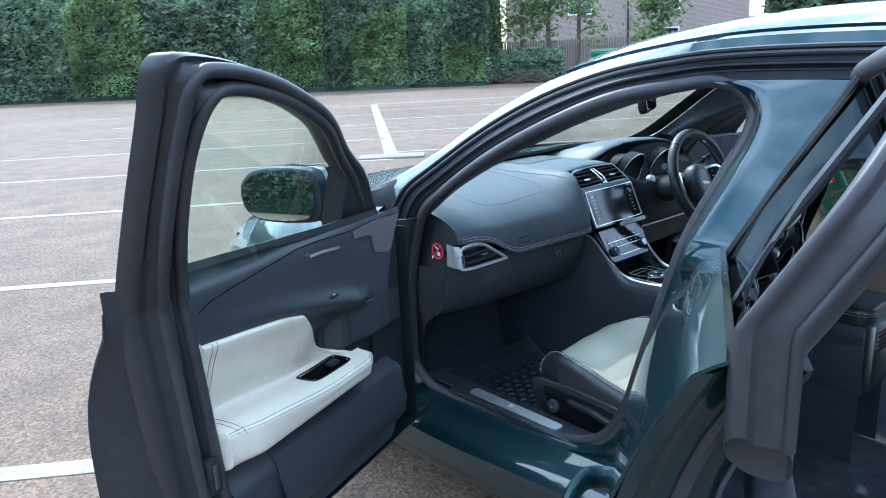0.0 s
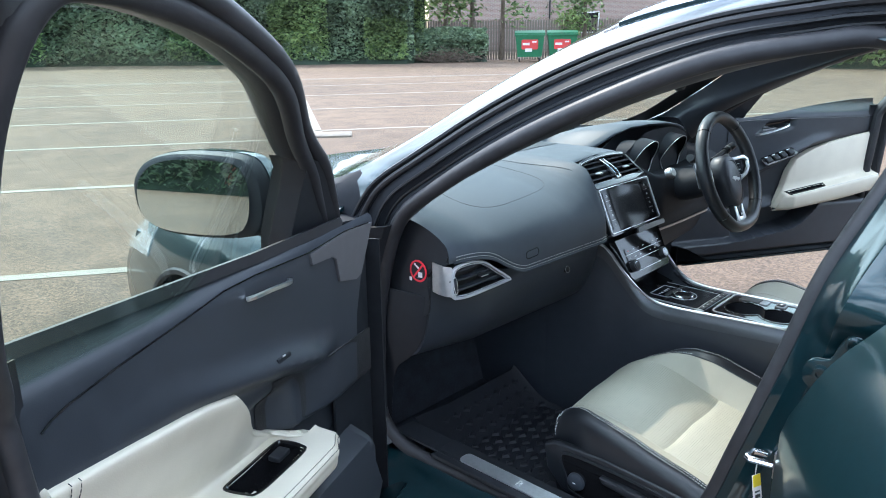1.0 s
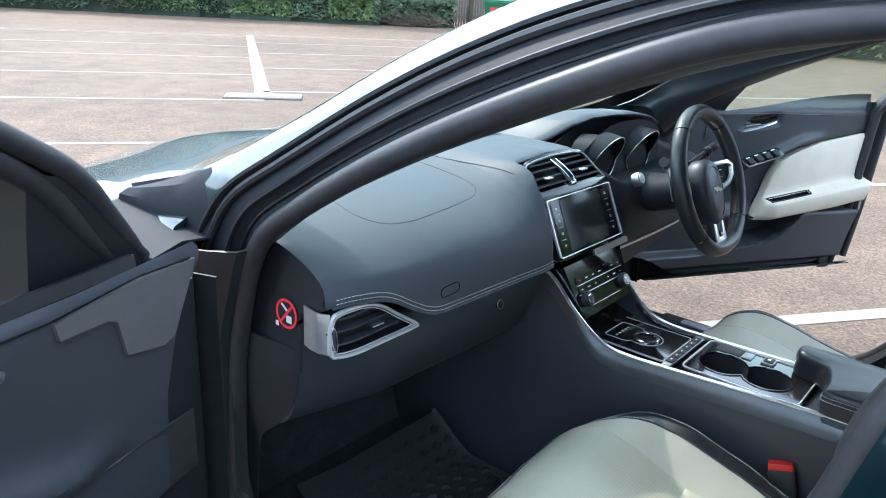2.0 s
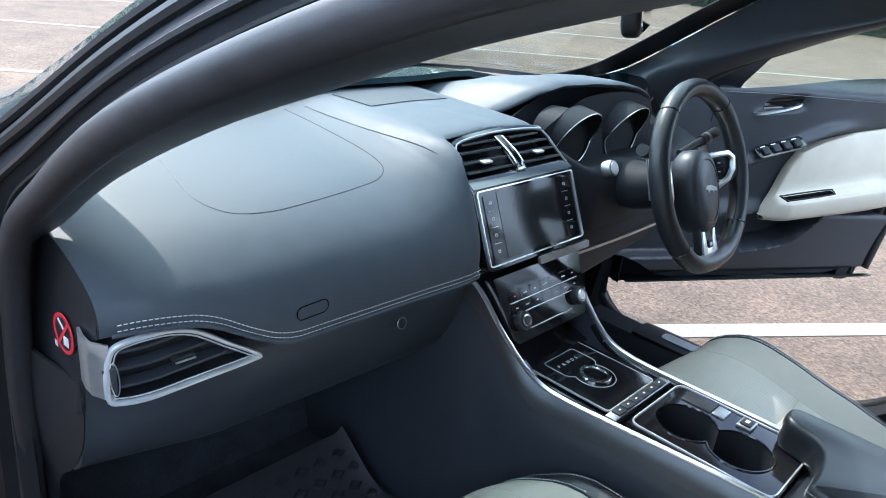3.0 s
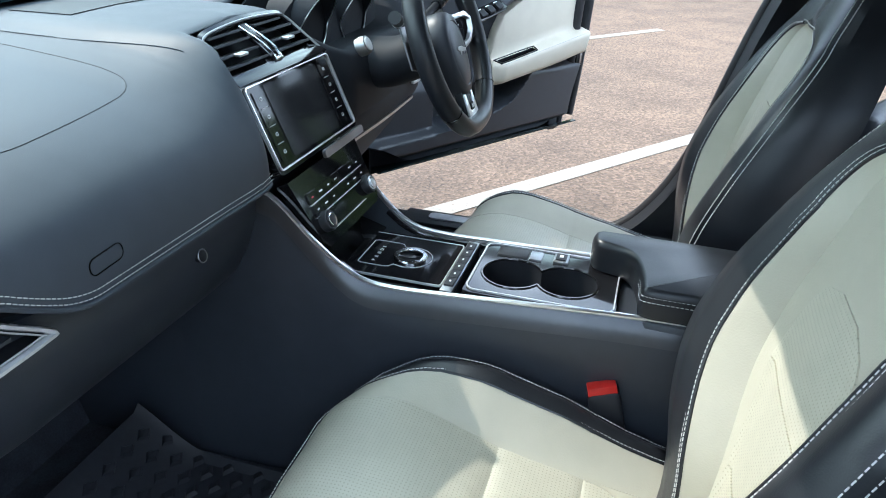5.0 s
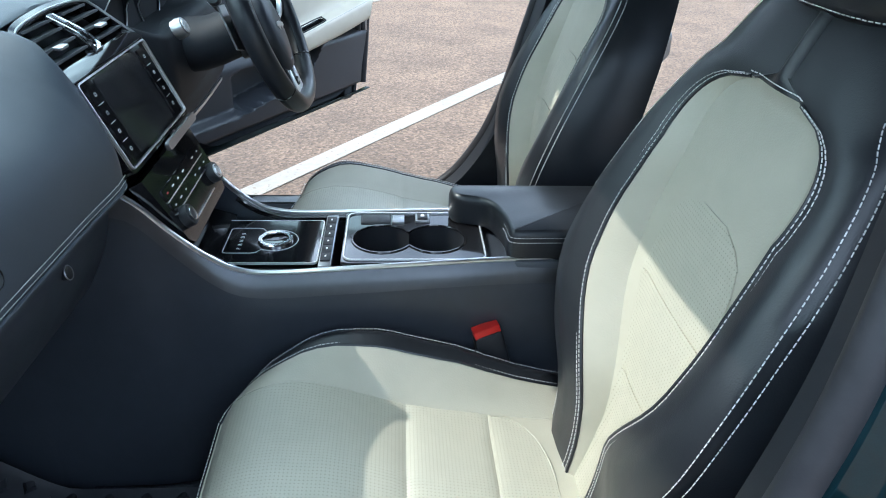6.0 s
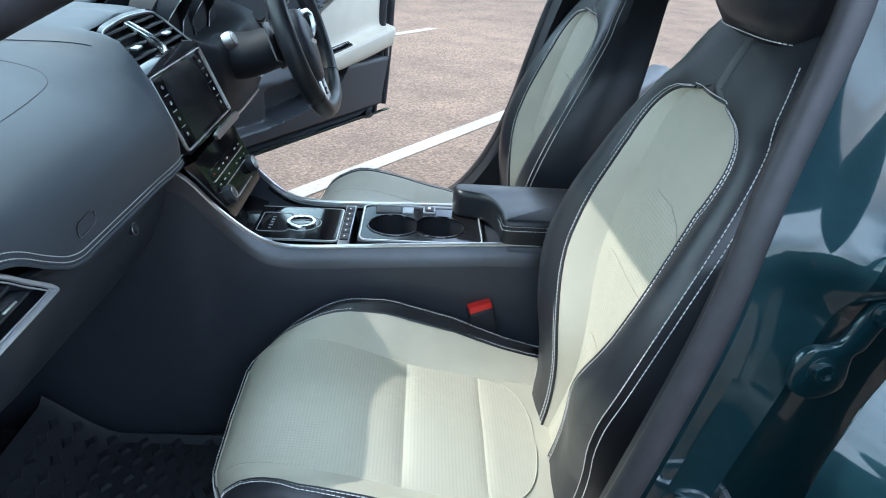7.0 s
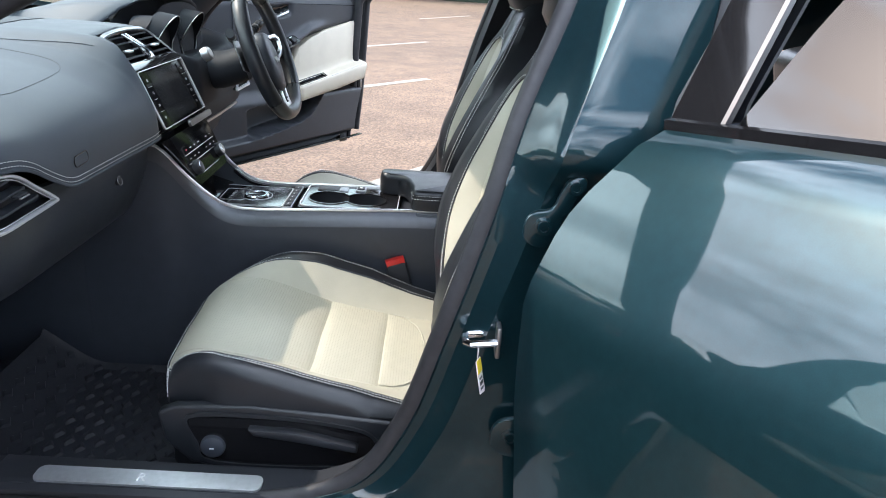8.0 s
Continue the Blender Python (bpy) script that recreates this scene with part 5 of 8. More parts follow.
part("post_foot", box((0.012, vent_y(0.9405) - 0.002, 0.9415), (0.022, 0.008, 0.004), 0.001), M["rail"], cv)
# silver strip under the screen
part("strip", plate(rounded(0.150, 0.013, 0.005, 3), 0.006, axes((0.068, 0.1165, 0.803), (1, 0, 0), (0, 0.3, 1)), 0.001), M["satin"], stack, "satin silver strip below the screen")
# climate panel
CP0, CP1 = Vector((0.0, 0.066, 0.694)), Vector((0.0, 0.119, 0.796))
cpm = axes((CP0 + CP1) / 2, (1, 0, 0), CP1 - CP0)
CH = (CP1 - CP0).length
clim = part("climate_panel", plate([(-0.120, CH / 2), (0.120, CH / 2), (0.108, -CH / 2 + 0.012), (0.096, -CH / 2), (-0.096, -CH / 2), (-0.108, -CH / 2 + 0.012)], 0.02, cpm @ Matrix.Translation((0, 0, -0.02)), 0.002), M["piano"], stack, "climate panel with rows of small keys")
for r_, y in enumerate((0.020, 0.000)):
    for k in range(7):
        x = -0.082 + 0.0275 * k
        kb = part("key", plate(rounded(0.0262, 0.0165, 0.002, 2, x, y), 0.002, cpm, 0.0006), M["piano"], clim)
        if (k + r_) % 7 != 4:
            part("bar", plate(rounded(0.010 if k % 2 else 0.006, 0.0022, 0.0005, 1, x, y), 0.0004, cpm @ Matrix.Translation((0, 0, 0.0021))), M["mark"] if (r_, k) != (0, 0) else M["stickred"], kb)
for y, w in ((0.0105, 0.19), (-0.0095, 0.19), (-0.040, 0.12)):
    part("line", plate(rounded(w, 0.0013, 0.0002, 1, 0, y), 0.0026, cpm), M["rail"], clim)
for x, top in ((-0.080, M["hard"]), (0.082, M["brushed"])):
    kn = part("dial", lathe([(0.0165, 0), (0.0165, 0.010), (0.0150, 0.013), (0.0125, 0.0125)], 28, cpm @ Matrix.Translation((x, -0.022, 0))), M["hard"], clim, "round dial with a bright ring")
    part("ring", lathe([(0.0098, 0.0125), (0.0098, 0.0150), (0.0085, 0.0152), (0.0082, 0.0125)], 28, cpm @ Matrix.Translation((x, -0.022, 0))), M["chrome"], kn)
    part("cap", lathe([(0.0118, 0.012), (0.0115, 0.0142), (0.006, 0.0148)], 24, cpm @ Matrix.Translation((x, -0.022, 0))), top, kn)
part("shelf_back", sheet([[Vector((x, 0.074, 0.696)), Vector((x, 0.10, 0.66)), Vector((x, 0.05, 0.645))] for x in (-0.098, 0, 0.098)], 0.003), M["piano"], stack)

# ---------------- centre console ----------------
def half_w(y):
    return soften([(-0.75, 0.080), (-0.40, 0.086), (-0.05, 0.104), (0.03, 0.112), (0.10, 0.122), (0.15, 0.134)], y, 0.03)


def rail_z(y):
    return soften([(-0.75, 0.660), (-0.36, 0.656), (-0.05, 0.644), (0.005, 0.648), (0.04, 0.668), (0.075, 0.700), (0.11, 0.738), (0.142, 0.785)], y, 0.022)


YS = [0.32, 0.28, 0.24, 0.20, 0.17] + [0.145 - 0.012 * k for k in range(24)] + [-0.15 - 0.03 * k for k in range(20)]
rows = []
for y in YS:
    w, z = half_w(y), rail_z(y)
    row = []
    for s in (-1, 1):
        kb_ = smooth01(0.12, 0.0, y)
        col = [Vector((s * x, y, zz)) for x, zz in ((w + 0.012 * kb_, 0.26), (w + 0.010 * kb_, 0.45), (w + 0.012 * kb_, min(0.58, z - 0.06)), (w + 0.001 + 0.015 * kb_, z - 0.035), (w + 0.001 + 0.009 * kb_, z - 0.014), (w + 0.001 + 0.002 * kb_, z))]
        row += col if s < 0 else col[::-1]
        if s < 0:
            zf = 0.632 if y > -0.10 else (z - 0.012 if y > -0.128 or y < -0.345 else z - 0.10)
            row += [Vector((x, y, zz)) for x, zz in ((-w + 0.004, z - 0.002), (-w + 0.010, zf), (w - 0.010, zf), (w - 0.004, z - 0.002))]
    rows.append(row)
console = part("centre_console", sheet(rows, -0.004), M["soft"], car, "black centre console with bright rails")
for s in (-1, 1):
    part("rail", sweep([(s * (half_w(y) - 0.001), y, rail_z(y) + 0.002) for y in YS if y > -0.50], [(-0.0035, -0.004), (0.0035, -0.004), (0.0035, 0.002), (0.001, 0.0035), (-0.003, 0.0035)]), M["rail"], console, "bright silver rail")
    part("flank", sheet([[Vector((s * (half_w(y) + dx), y, rail_z(y) + dz)) for dx, dz in ((0.0035, 0.0012), (0.0035 + 0.006 * smooth01(0.12, 0.0, y), -0.008), (0.0035 + 0.010 * smooth01(0.12, 0.0, y), -0.018), (0.0035 + 0.013 * smooth01(0.12, 0.0, y), -0.031))] for y in YS if y > -0.50], 0.0015, back=(-s, 0, -0.4)), M["flank"], console, "dark satin flank below the bright rail")
    part("rail_step", sweep([(s * (half_w(y) - 0.010), y, rail_z(y) - 0.004) for y in YS if -0.50 < y < 0.06], [(-0.006, -0.003), (0.006, -0.003), (0.006, 0.003), (-0.006, 0.003)]), M["piano"], console)
part("tray", box((0, 0.018, 0.6355), (0.190, 0.24, 0.006), 0.002), M["piano"], console)
ctm = Matrix.Translation((0, -0.018, 0.643))
plt = part("gear_plate", plate(rounded(0.142, 0.160, 0.006, 3), 0.006, ctm @ Matrix.Translation((0, 0, -0.003)), 0.0015), M["piano"], console, "gloss black gear selector plate")
part("plate_rim", frame_of(rounded(0.146, 0.164, 0.007, 3), 0.0018, 0.0035, ctm), M["ventrim"], plt)
key = [(0.036 * math.cos(a), -0.010 + 0.036 * math.sin(a)) for a in [radians(150 + 240 * k / 30) for k in range(31)]]
key += [(0.0405, 0.014), (0.043, 0.022), (0.043, 0.060), (0.039, 0.066), (-0.039, 0.066), (-0.043, 0.060), (-0.043, 0.022), (-0.0405, 0.014)]
part("selector_surround", frame_of(key, 0.0013, 0.0008, ctm @ Matrix.Translation((0, 0, 0.0031))), M["ventrim"], plt, "thin bright outline round the gear dial")
part("gear_dial", lathe([(0.0275, 0.002), (0.0275, 0.006), (0.026, 0.0078), (0.0205, 0.0078), (0.0195, 0.005)], 40, ctm @ Matrix.Translation((0, -0.010, 0))), M["chrome"], plt, "round bright gear selector dial")
part("dial_top", lathe([(0.0198, 0.004), (0.0194, 0.0065), (0.016, 0.0060), (0.006, 0.0058)], 40, ctm @ Matrix.Translation((0, -0.010, 0))), M["piano"], plt)
for k, ch in enumerate("PRNDS"):
    cu = bpy.data.curves.new("letter", "FONT")
    cu.body, cu.size, cu.extrude = ch, 0.0088, 0.0002
    tmp = bpy.data.objects.new("tmp", cu)
    me = bpy.data.meshes.new_from_object(tmp)
    bpy.data.objects.remove(tmp)
    link("letter", me, M["mark"], plt, m=ctm @ Matrix.Translation((-0.030 + 0.0125 * k, 0.040, 0.0036)))
strip = part("key_strip", box((0, -0.112, 0.645), (0.176, 0.020, 0.008), 0.002), M["satin"], console, "silver strip of small keys")
for k in range(6):
    kb = part("key", box((-0.062 + 0.025 * k, -0.112, 0.650), (0.0235, 0.015, 0.004), 0.001), M["hard"], strip)
    part("bar", box((-0.062 + 0.025 * k, -0.112, 0.6523), (0.0045, 0.0026, 0.0005)), M["mark"], kb)
# cup holders
cupm = Matrix.Translation((0, -0.247, 0.650))
CUPS = ((-0.010, 0.050), (-0.010, -0.034))
R = 0.0475
bm = bmesh.new()
peanut = []
for k in range(33):
    a = radians(-62 + 304 * k / 32)
    peanut.append((CUPS[0][0] + R * math.cos(a), CUPS[0][1] + R * math.sin(a)))
for k in range(33):
    a = radians(118 + 304 * k / 32)
    peanut.append((CUPS[1][0] + R * math.cos(a), CUPS[1][1] + R * math.sin(a)))


def ray_out(px, py):
    """The point of the holder plate's edge on the way out through a point of the cup rim."""
    k = 1.0 / max(abs(px) / 0.088, abs(py) / 0.111, 1e-6)
    return Vector((px * k, py * k, 0))


va = [bm.verts.new(Vector((x, y, 0.004))) for x, y in peanut]
vb = [bm.verts.new(ray_out(x + 0.010, y) + Vector((0, 0, 0.004))) for x, y in peanut]
vl = [bm.verts.new(Vector((x, y, -0.004))) for x, y in peanut]
vd = [bm.verts.new(ray_out(x + 0.010, y) + Vector((0, 0, -0.004))) for x, y in peanut]
for j in range(len(va)):
    k = (j + 1) % len(va)
    for A, C in ((va, vb), (vl, va), (vb, vd)):
        try:
            bm.faces.new((A[j], A[k], C[k], C[j]))
        except ValueError:
            pass
bmesh.ops.transform(bm, matrix=cupm, verts=bm.verts)
cup = part("cup_holder", bm, M["piano"], console, "gloss black double cup holder")
part("cup_rim", tube([cupm @ Vector((x, y, 0.004)) for x, y in peanut], 0.0022, 6, True), M["piano"], cup)
well = bmesh.new()
ra = [[well.verts.new(cupm @ Vector((-0.010 + (x + 0.010) * f, y * (f if f == 1 else 0.95), z))) for x, y in peanut] for f, z in ((1, 0.003), (0.93, -0.085))]
for j in range(len(peanut)):
    k = (j + 1) % len(peanut)
    well.faces.new((ra[0][j], ra[0][k], ra[1][k], ra[1][j]))
well.faces.new(ra[1])
part("cup_well", well, M["hard"], cup)
for cx_, cy_ in CUPS:
    part("cup_base", lathe([(0.026, 0), (0.026, 0.003), (0.022, 0.004)], 28, cupm @ Matrix.Translation((cx_, cy_ * 0.95, -0.084))), M["hard"], cup)
part("cup_frame", frame_of(rounded(0.164, 0.218, 0.016, 4), 0.0022, 0.0066, cupm), M["ventrim"], cup, "slim bright frame round the cup holders")
part("coin", lathe([(0.011, 0), (0.011, 0.003)], 20, cupm @ axes((-0.032, 0.030, -0.062), (0.6, 0.5, 0.6), (0, 1, 0))), M["stickwhite"], cup, "pale round object in the cup holder")
sw = part("brake_switch", box((0.060, -0.262, 0.656), (0.030, 0.024, 0.006), 0.002), M["satin"], console, "small silver-rimmed parking brake switch")
part("cap", box((0.060, -0.262, 0.6596), (0.022, 0.017, 0.003), 0.001), M["hard"], sw)
part("bar", box((0.060, -0.262, 0.6615), (0.008, 0.006, 0.0006)), M["mark"], sw)
part("socket_lid", box((0.060, -0.185, 0.654), (0.034, 0.050, 0.006), 0.003), M["hard"], console)
part("socket_lid", box((0.058, -0.222, 0.655), (0.03, 0.02, 0.004), 0.001), M["satin"], console)
# armrest
ARM = [(-0.080, -0.387), (-0.05, -0.385), (-0.016, -0.379), (0.010, -0.371), (0.028, -0.357), (0.036, -0.336), (0.043, -0.317), (0.056, -0.308), (0.076, -0.306), (0.088, -0.313), (0.092, -0.335), (0.092, -0.45), (0.090, -0.60), (0.088, -0.72), (0.0, -0.73), (-0.086, -0.72), (-0.088, -0.60), (-0.088, -0.45), (-0.088, -0.40)]
ao = spline([(x, y, 0) for x, y in ARM], 3, True)
aol = [(p.x, p.y) for p in ao]
rings = [[Vector((x, y, 0.656 + z)) for x, y in inset(aol, d)] for z, d in ((0.0, 0.002), (0.003, 0.0005), (0.008, 0.0), (0.034, 0.0), (0.040, 0.0008), (0.0445, 0.0024), (0.0475, 0.0046), (0.049, 0.0070), (0.0495, 0.0085))]
arm = part("armrest", loft(rings), M["leather"], console, "padded black leather armrest", angle=60)
for z, d in ((0.0380, 0.0008), (0.0310, -0.0006)):
    part("stitching", stitches([(x, y, 0.656 + z) for (x, y), p in zip(inset(aol, d), ao) if p.y < -0.372 and p.x < -0.03], up=(0, 0, 1)), M["thread"], arm)
part("tunnel", box((0, 0.45, 0.50), (0.264, 0.34, 0.50), 0.001), M["soft"], console)
part("armrest_base", box((0, -0.56, 0.56), (0.19, 0.34, 0.20), 0.01), M["soft"], console)

# ---------------- instruments and steering ----------------
rows = []
for k in range(41):
    x = 0.168 + 0.407 * k / 40
    u = (x - 0.372) / 0.204
    zt = lerp([(0.168, 0.978), (0.20, 1.000), (0.24, 1.030), (0.29, 1.047), (0.36, 1.051), (0.44, 1.048), (0.50, 1.038), (0.545, 1.022), (0.575, 0.992)], x)
    yr = lerp([(0.168, 0.40), (0.20, 0.370), (0.25, 0.330), (0.32, 0.300), (0.42, 0.274), (0.52, 0.256), (0.575, 0.262)], x)
    rows.append([Vector((x, yr + 0.016, zt - 0.013)), Vector((x, yr + 0.002, zt - 0.009)), Vector((x, yr, zt - 0.004)), Vector((x, yr + 0.004, zt - 0.0005)), Vector((x, yr + 0.03, zt + 0.002)), Vector((x, yr + 0.10, zt - 0.002)), Vector((x, yr + 0.20, zt - 0.022 * (1 - u * u) - 0.004)), Vector((x, yr + 0.30, 0.987))])
hood = part("instrument_hood", sheet(rows, 0.006, back=(0, 0.3, -1)), M["dashskin"], dash, "curved hood over the instruments", angle=60)
part("hood_liner", sheet([[Vector((x, 0.36 - 0.05 * (x - 0.19) / 0.37, z)) for x in (0.172, 0.28, 0.372, 0.46, 0.57)] for z in (0.84, 0.90, 0.96)] + [[Vector((x, 0.36 - 0.05 * (x - 0.19) / 0.37, z)) for x, z in ((0.172, 0.967), (0.28, 1.030), (0.372, 1.036), (0.46, 1.032), (0.57, 0.982))]], 0.004), M["matte"], dash)
GAUGES = ((0.262, 0.952, 0.060), (0.448, 0.944, 0.066))


def face_y(x, z):
    """The instrument face, leaning back, a little further off towards the middle of the car."""
    return 0.258 + 0.05 * (z - 0.944) + 0.10 * smooth01(0.26, 0.17, x) * (0.26 - x)


bm = bmesh.new()
grid = []
for a in range(81):
    x = 0.170 + 0.405 * a / 80
    zt = lerp([(0.168, 0.972), (0.20, 0.992), (0.24, 1.016), (0.29, 1.030), (0.36, 1.034), (0.44, 1.032), (0.50, 1.024), (0.545, 1.010), (0.575, 0.984)], x)
    grid.append([(x, 0.850 + (zt - 0.850) * b / 40) for b in range(41)])
keep = [[not any(math.hypot(x - gx, (z - gz) * 1.077) < gr + 0.001 for gx, gz, gr in GAUGES) for x, z in r] for r in grid]
vs = [[bm.verts.new((x, face_y(x, z), z)) for x, z in r] for r in grid]
for a in range(80):
    for b in range(40):
        if keep[a][b] and keep[a + 1][b] and keep[a][b + 1] and keep[a + 1][b + 1]:
            bm.faces.new((vs[a][b], vs[a + 1][b], vs[a + 1][b + 1], vs[a][b + 1]))
bmesh.ops.delete(bm, geom=[v for v in bm.verts if not v.link_faces], context="VERTS")
part("instrument_face", bm, M["matte"], dash, "matte black instrument surround")
for gx, gz, gr in GAUGES:
    ang = [2 * math.pi * k / 48 for k in range(48)]

    def rim(r, d=0.0, slant=True):
        out = []
        for a in ang:
            x, z = gx + r * math.cos(a), gz + r * 0.93 * math.sin(a)
            y = face_y(x, z) - 0.002
            out.append(Vector((x, (min(y, 0.250 - 0.55 * (z - gz)) if slant else y) + d, z)))
        return out
    g = part("gauge_cowl", loft([rim(gr + 0.010, 0.004, False), rim(gr + 0.003), rim(gr), rim(gr * 0.95, 0.050, False), rim(gr * 0.92, 0.062, False)]), M["matte"], dash, "deep round instrument cowl")
    part("gauge_ring", tube(rim(gr + 0.0012, -0.001), 0.0012, 6, True, up=(0, 1, 0)), M["rail"], g, "thin silver gauge ring")
part("column_shroud", loft([[Vector((cx0 + a * math.cos(t), y, z + b * math.sin(t))) for t in [2 * math.pi * k / 24 for k in range(24)]] for y, cx0, z, a, b in ((0.20, 0.345, 0.868, 0.066, 0.050), (0.13, 0.345, 0.876, 0.062, 0.048), (0.095, 0.342, 0.888, 0.060, 0.048), (0.055, 0.338, 0.905, 0.054, 0.046))]), M["matte"], dash, "soft black steering column shroud")
# knee panel in the same darkened material, its shade put into the colour
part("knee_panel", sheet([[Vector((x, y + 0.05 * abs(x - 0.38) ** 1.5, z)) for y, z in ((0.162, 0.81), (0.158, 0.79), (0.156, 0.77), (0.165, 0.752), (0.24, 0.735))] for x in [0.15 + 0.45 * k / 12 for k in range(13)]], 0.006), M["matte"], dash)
part("knee_edge", sweep([(0.14 + 0.42 * k / 12, 0.158 + 0.05 * abs(0.14 + 0.42 * k / 12 - 0.38) ** 1.5, 0.752) for k in range(13)], [(-0.002, -0.003), (0.002, -0.003), (0.002, 0.003), (-0.002, 0.003)]), M["satin"], dash)
kn = part("start_knob", lathe([(0.016, 0), (0.017, 0.010), (0.015, 0.018), (0.013, 0.019)], 28, axes((0.207, 0.142, 0.926), (1, 0, 0), (0, 0.5, 1))), M["satin"], dash, "round silver start knob")
part("cap", lathe([(0.0118, 0.016), (0.0118, 0.0205), (0.006, 0.0215)], 24, axes((0.207, 0.142, 0.926), (1, 0, 0), (0, 0.5, 1))), M["mark"], kn)

WC = Vector((0.344, 0.014, 0.928))
wm_ = axes(WC, (1, 0.007, 0), (0, 0.35, 0.937))
RW = 0.167
ring = []
for k in range(64):
    a = 2 * math.pi * k / 64
    y = RW * math.sin(a)
    ring.append(wm_ @ Vector((RW * math.cos(a), y if y > -0.155 else -0.155 + 0.6 * (y + 0.155), 0.0)))
wheel = part("steering_wheel", sweep(ring, disc(0.0168, 14, 1.15), True, up=wm_.to_3x3() @ Vector((0, 0, 1))), M["leather"], car, "black leather three-spoke steering wheel")
for a in (50, 130, 222, 318):
    c, s_ = math.cos(radians(a)), math.sin(radians(a))
    seam = [wm_ @ (Vector((RW * c, RW * s_, 0)) + (Vector((c, s_, 0)) * math.cos(t) + Vector((0, 0, 1.15)) * math.sin(t)) * 0.0171) for t in [2 * math.pi * k / 20 for k in range(20)]]
    part("seam", tube(seam, 0.0008, 5, True), M["piano"], wheel)
# laced seam along the inside of the rim
lace = [wm_ @ Vector(((RW - 0.0165) * math.cos(radians(a)), (RW - 0.0165) * math.sin(radians(a)), 0.004)) for a in range(-46, -12, 1)]
part("stitching", stitches(lace, 0.0055, 0.0022, 0.0016), M["hard"], wheel, "laced leather seam inside the rim")
HUBY = -0.027


def hub_ring(f, z):
    out = []
    for k in range(40):
        a = 2 * math.pi * k / 40
        x, y = 0.057 * math.copysign(abs(math.cos(a)) ** 0.85, math.cos(a)), 0.080 * math.copysign(abs(math.sin(a)) ** 0.92, math.sin(a))
        out.append(wm_ @ Vector((x * f * (1 - 0.10 * (y < 0) * abs(y) / 0.08), HUBY + y * f, z)))
    return out


hub = part("hub", loft([hub_ring(f, z) for f, z in ((0.90, -0.042), (1.0, -0.032), (1.0, -0.012), (0.97, 0.0), (0.90, 0.007), (0.76, 0.010), (0.74, 0.008), (0.70, 0.010), (0.40, 0.013), (0.1, 0.014))]), M["soft"], wheel, "soft black airbag hub", angle=50)
part("emblem", bevel(plate([(-0.024, 0.003), (-0.019, 0.009), (-0.010, 0.008), (0.002, 0.007), (0.012, 0.003), (0.024, 0.000), (0.022, -0.007), (0.013, -0.004), (0.008, -0.009), (0.003, -0.003), (-0.006, -0.002), (-0.011, -0.008), (-0.013, -0.001)], 0.003, wm_ @ Matrix.Translation((0, HUBY + 0.004, 0.0125))), 0.0008, 1), M["ventrim"], hub, "small bright metal emblem")
for s in (-1, 1):
    dish = wm_ @ Matrix(((1, 0, 0, 0), (0, 1, 0, 0), (s * 0.5, 0, 1, -0.066), (0, 0, 0, 1)))
    sp = part("spoke", bevel(plate([(s * 0.050, 0.022), (s * 0.10, 0.026), (s * 0.158, 0.034), (s * 0.160, -0.014), (s * 0.118, -0.036), (s * 0.055, -0.050)], 0.018, dish @ Matrix.Translation((0, 0, -0.022))), 0.004, 2), M["hard"], wheel)
    part("spoke_trim", sweep([dish @ Vector((s * x, y, z)) for x, y, z in ((0.060, 0.030, 0.002), (0.095, 0.032, 0.002), (0.126, 0.031, 0.002), (0.137, 0.020, 0.002), (0.135, -0.002, 0.002), (0.122, -0.020, 0.002), (0.096, -0.034, 0.0), (0.070, -0.044, -0.002))], [(-0.0050, -0.006), (0.0050, -0.006), (0.0050, 0.002), (0.003, 0.003), (-0.003, 0.003), (-0.0050, 0.002)], up=wm_.to_3x3() @ Vector((0, 0, 1))), M["rail"], sp, "satin silver spoke trim")
    for i in range(2):
        for j in range(3):
            part("key", plate(rounded(0.021, 0.016, 0.003, 2, s * (0.084 + 0.023 * i), 0.014 - 0.0175 * j), 0.004, dish @ Matrix.Translation((0, 0, -0.005)), 0.001), M["piano"], sp)
            part("bar", plate(rounded(0.006, 0.0025, 0.0008, 1, s * (0.084 + 0.023 * i), 0.014 - 0.0175 * j), 0.0004, dish @ Matrix.Translation((0, 0, -0.0009))), M["mark"], sp)
    part("paddle", bevel(plate([(s * 0.085, 0.05), (s * 0.125, 0.055), (s * 0.13, -0.02), (s * 0.09, -0.03)], 0.004, wm_ @ Matrix.Translation((0, 0, -0.045))), 0.001, 1), M["satin"], wheel, "silver gear paddle")
low = part("spoke", bevel(plate([(-0.030, -0.085), (0.030, -0.085), (0.034, -0.155), (-0.034, -0.155)], 0.016, wm_ @ Matrix.Translation((0, 0, -0.018))), 0.004, 2), M["hard"], wheel)
for s in (-1, 1):
    part("spoke_trim", bevel(plate([(s * 0.026, -0.100), (s * 0.018, -0.102), (s * 0.010, -0.148), (s * 0.030, -0.152)], 0.006, wm_ @ Matrix.Translation((0, 0, -0.004))), 0.0012, 2), M["rail"], low, "satin silver spoke trim")
part("spoke_trim", bevel(plate([(-0.018, -0.134), (0.018, -0.134), (0.030, -0.152), (-0.030, -0.152)], 0.006, wm_ @ Matrix.Translation((0, 0, -0.0045))), 0.0012, 2), M["rail"], low, "satin silver spoke trim")
part("badge", plate(rounded(0.016, 0.014, 0.002, 2, 0, -0.128), 0.003, wm_ @ Matrix.Translation((0, 0, 0.000))), M["hard"], low)
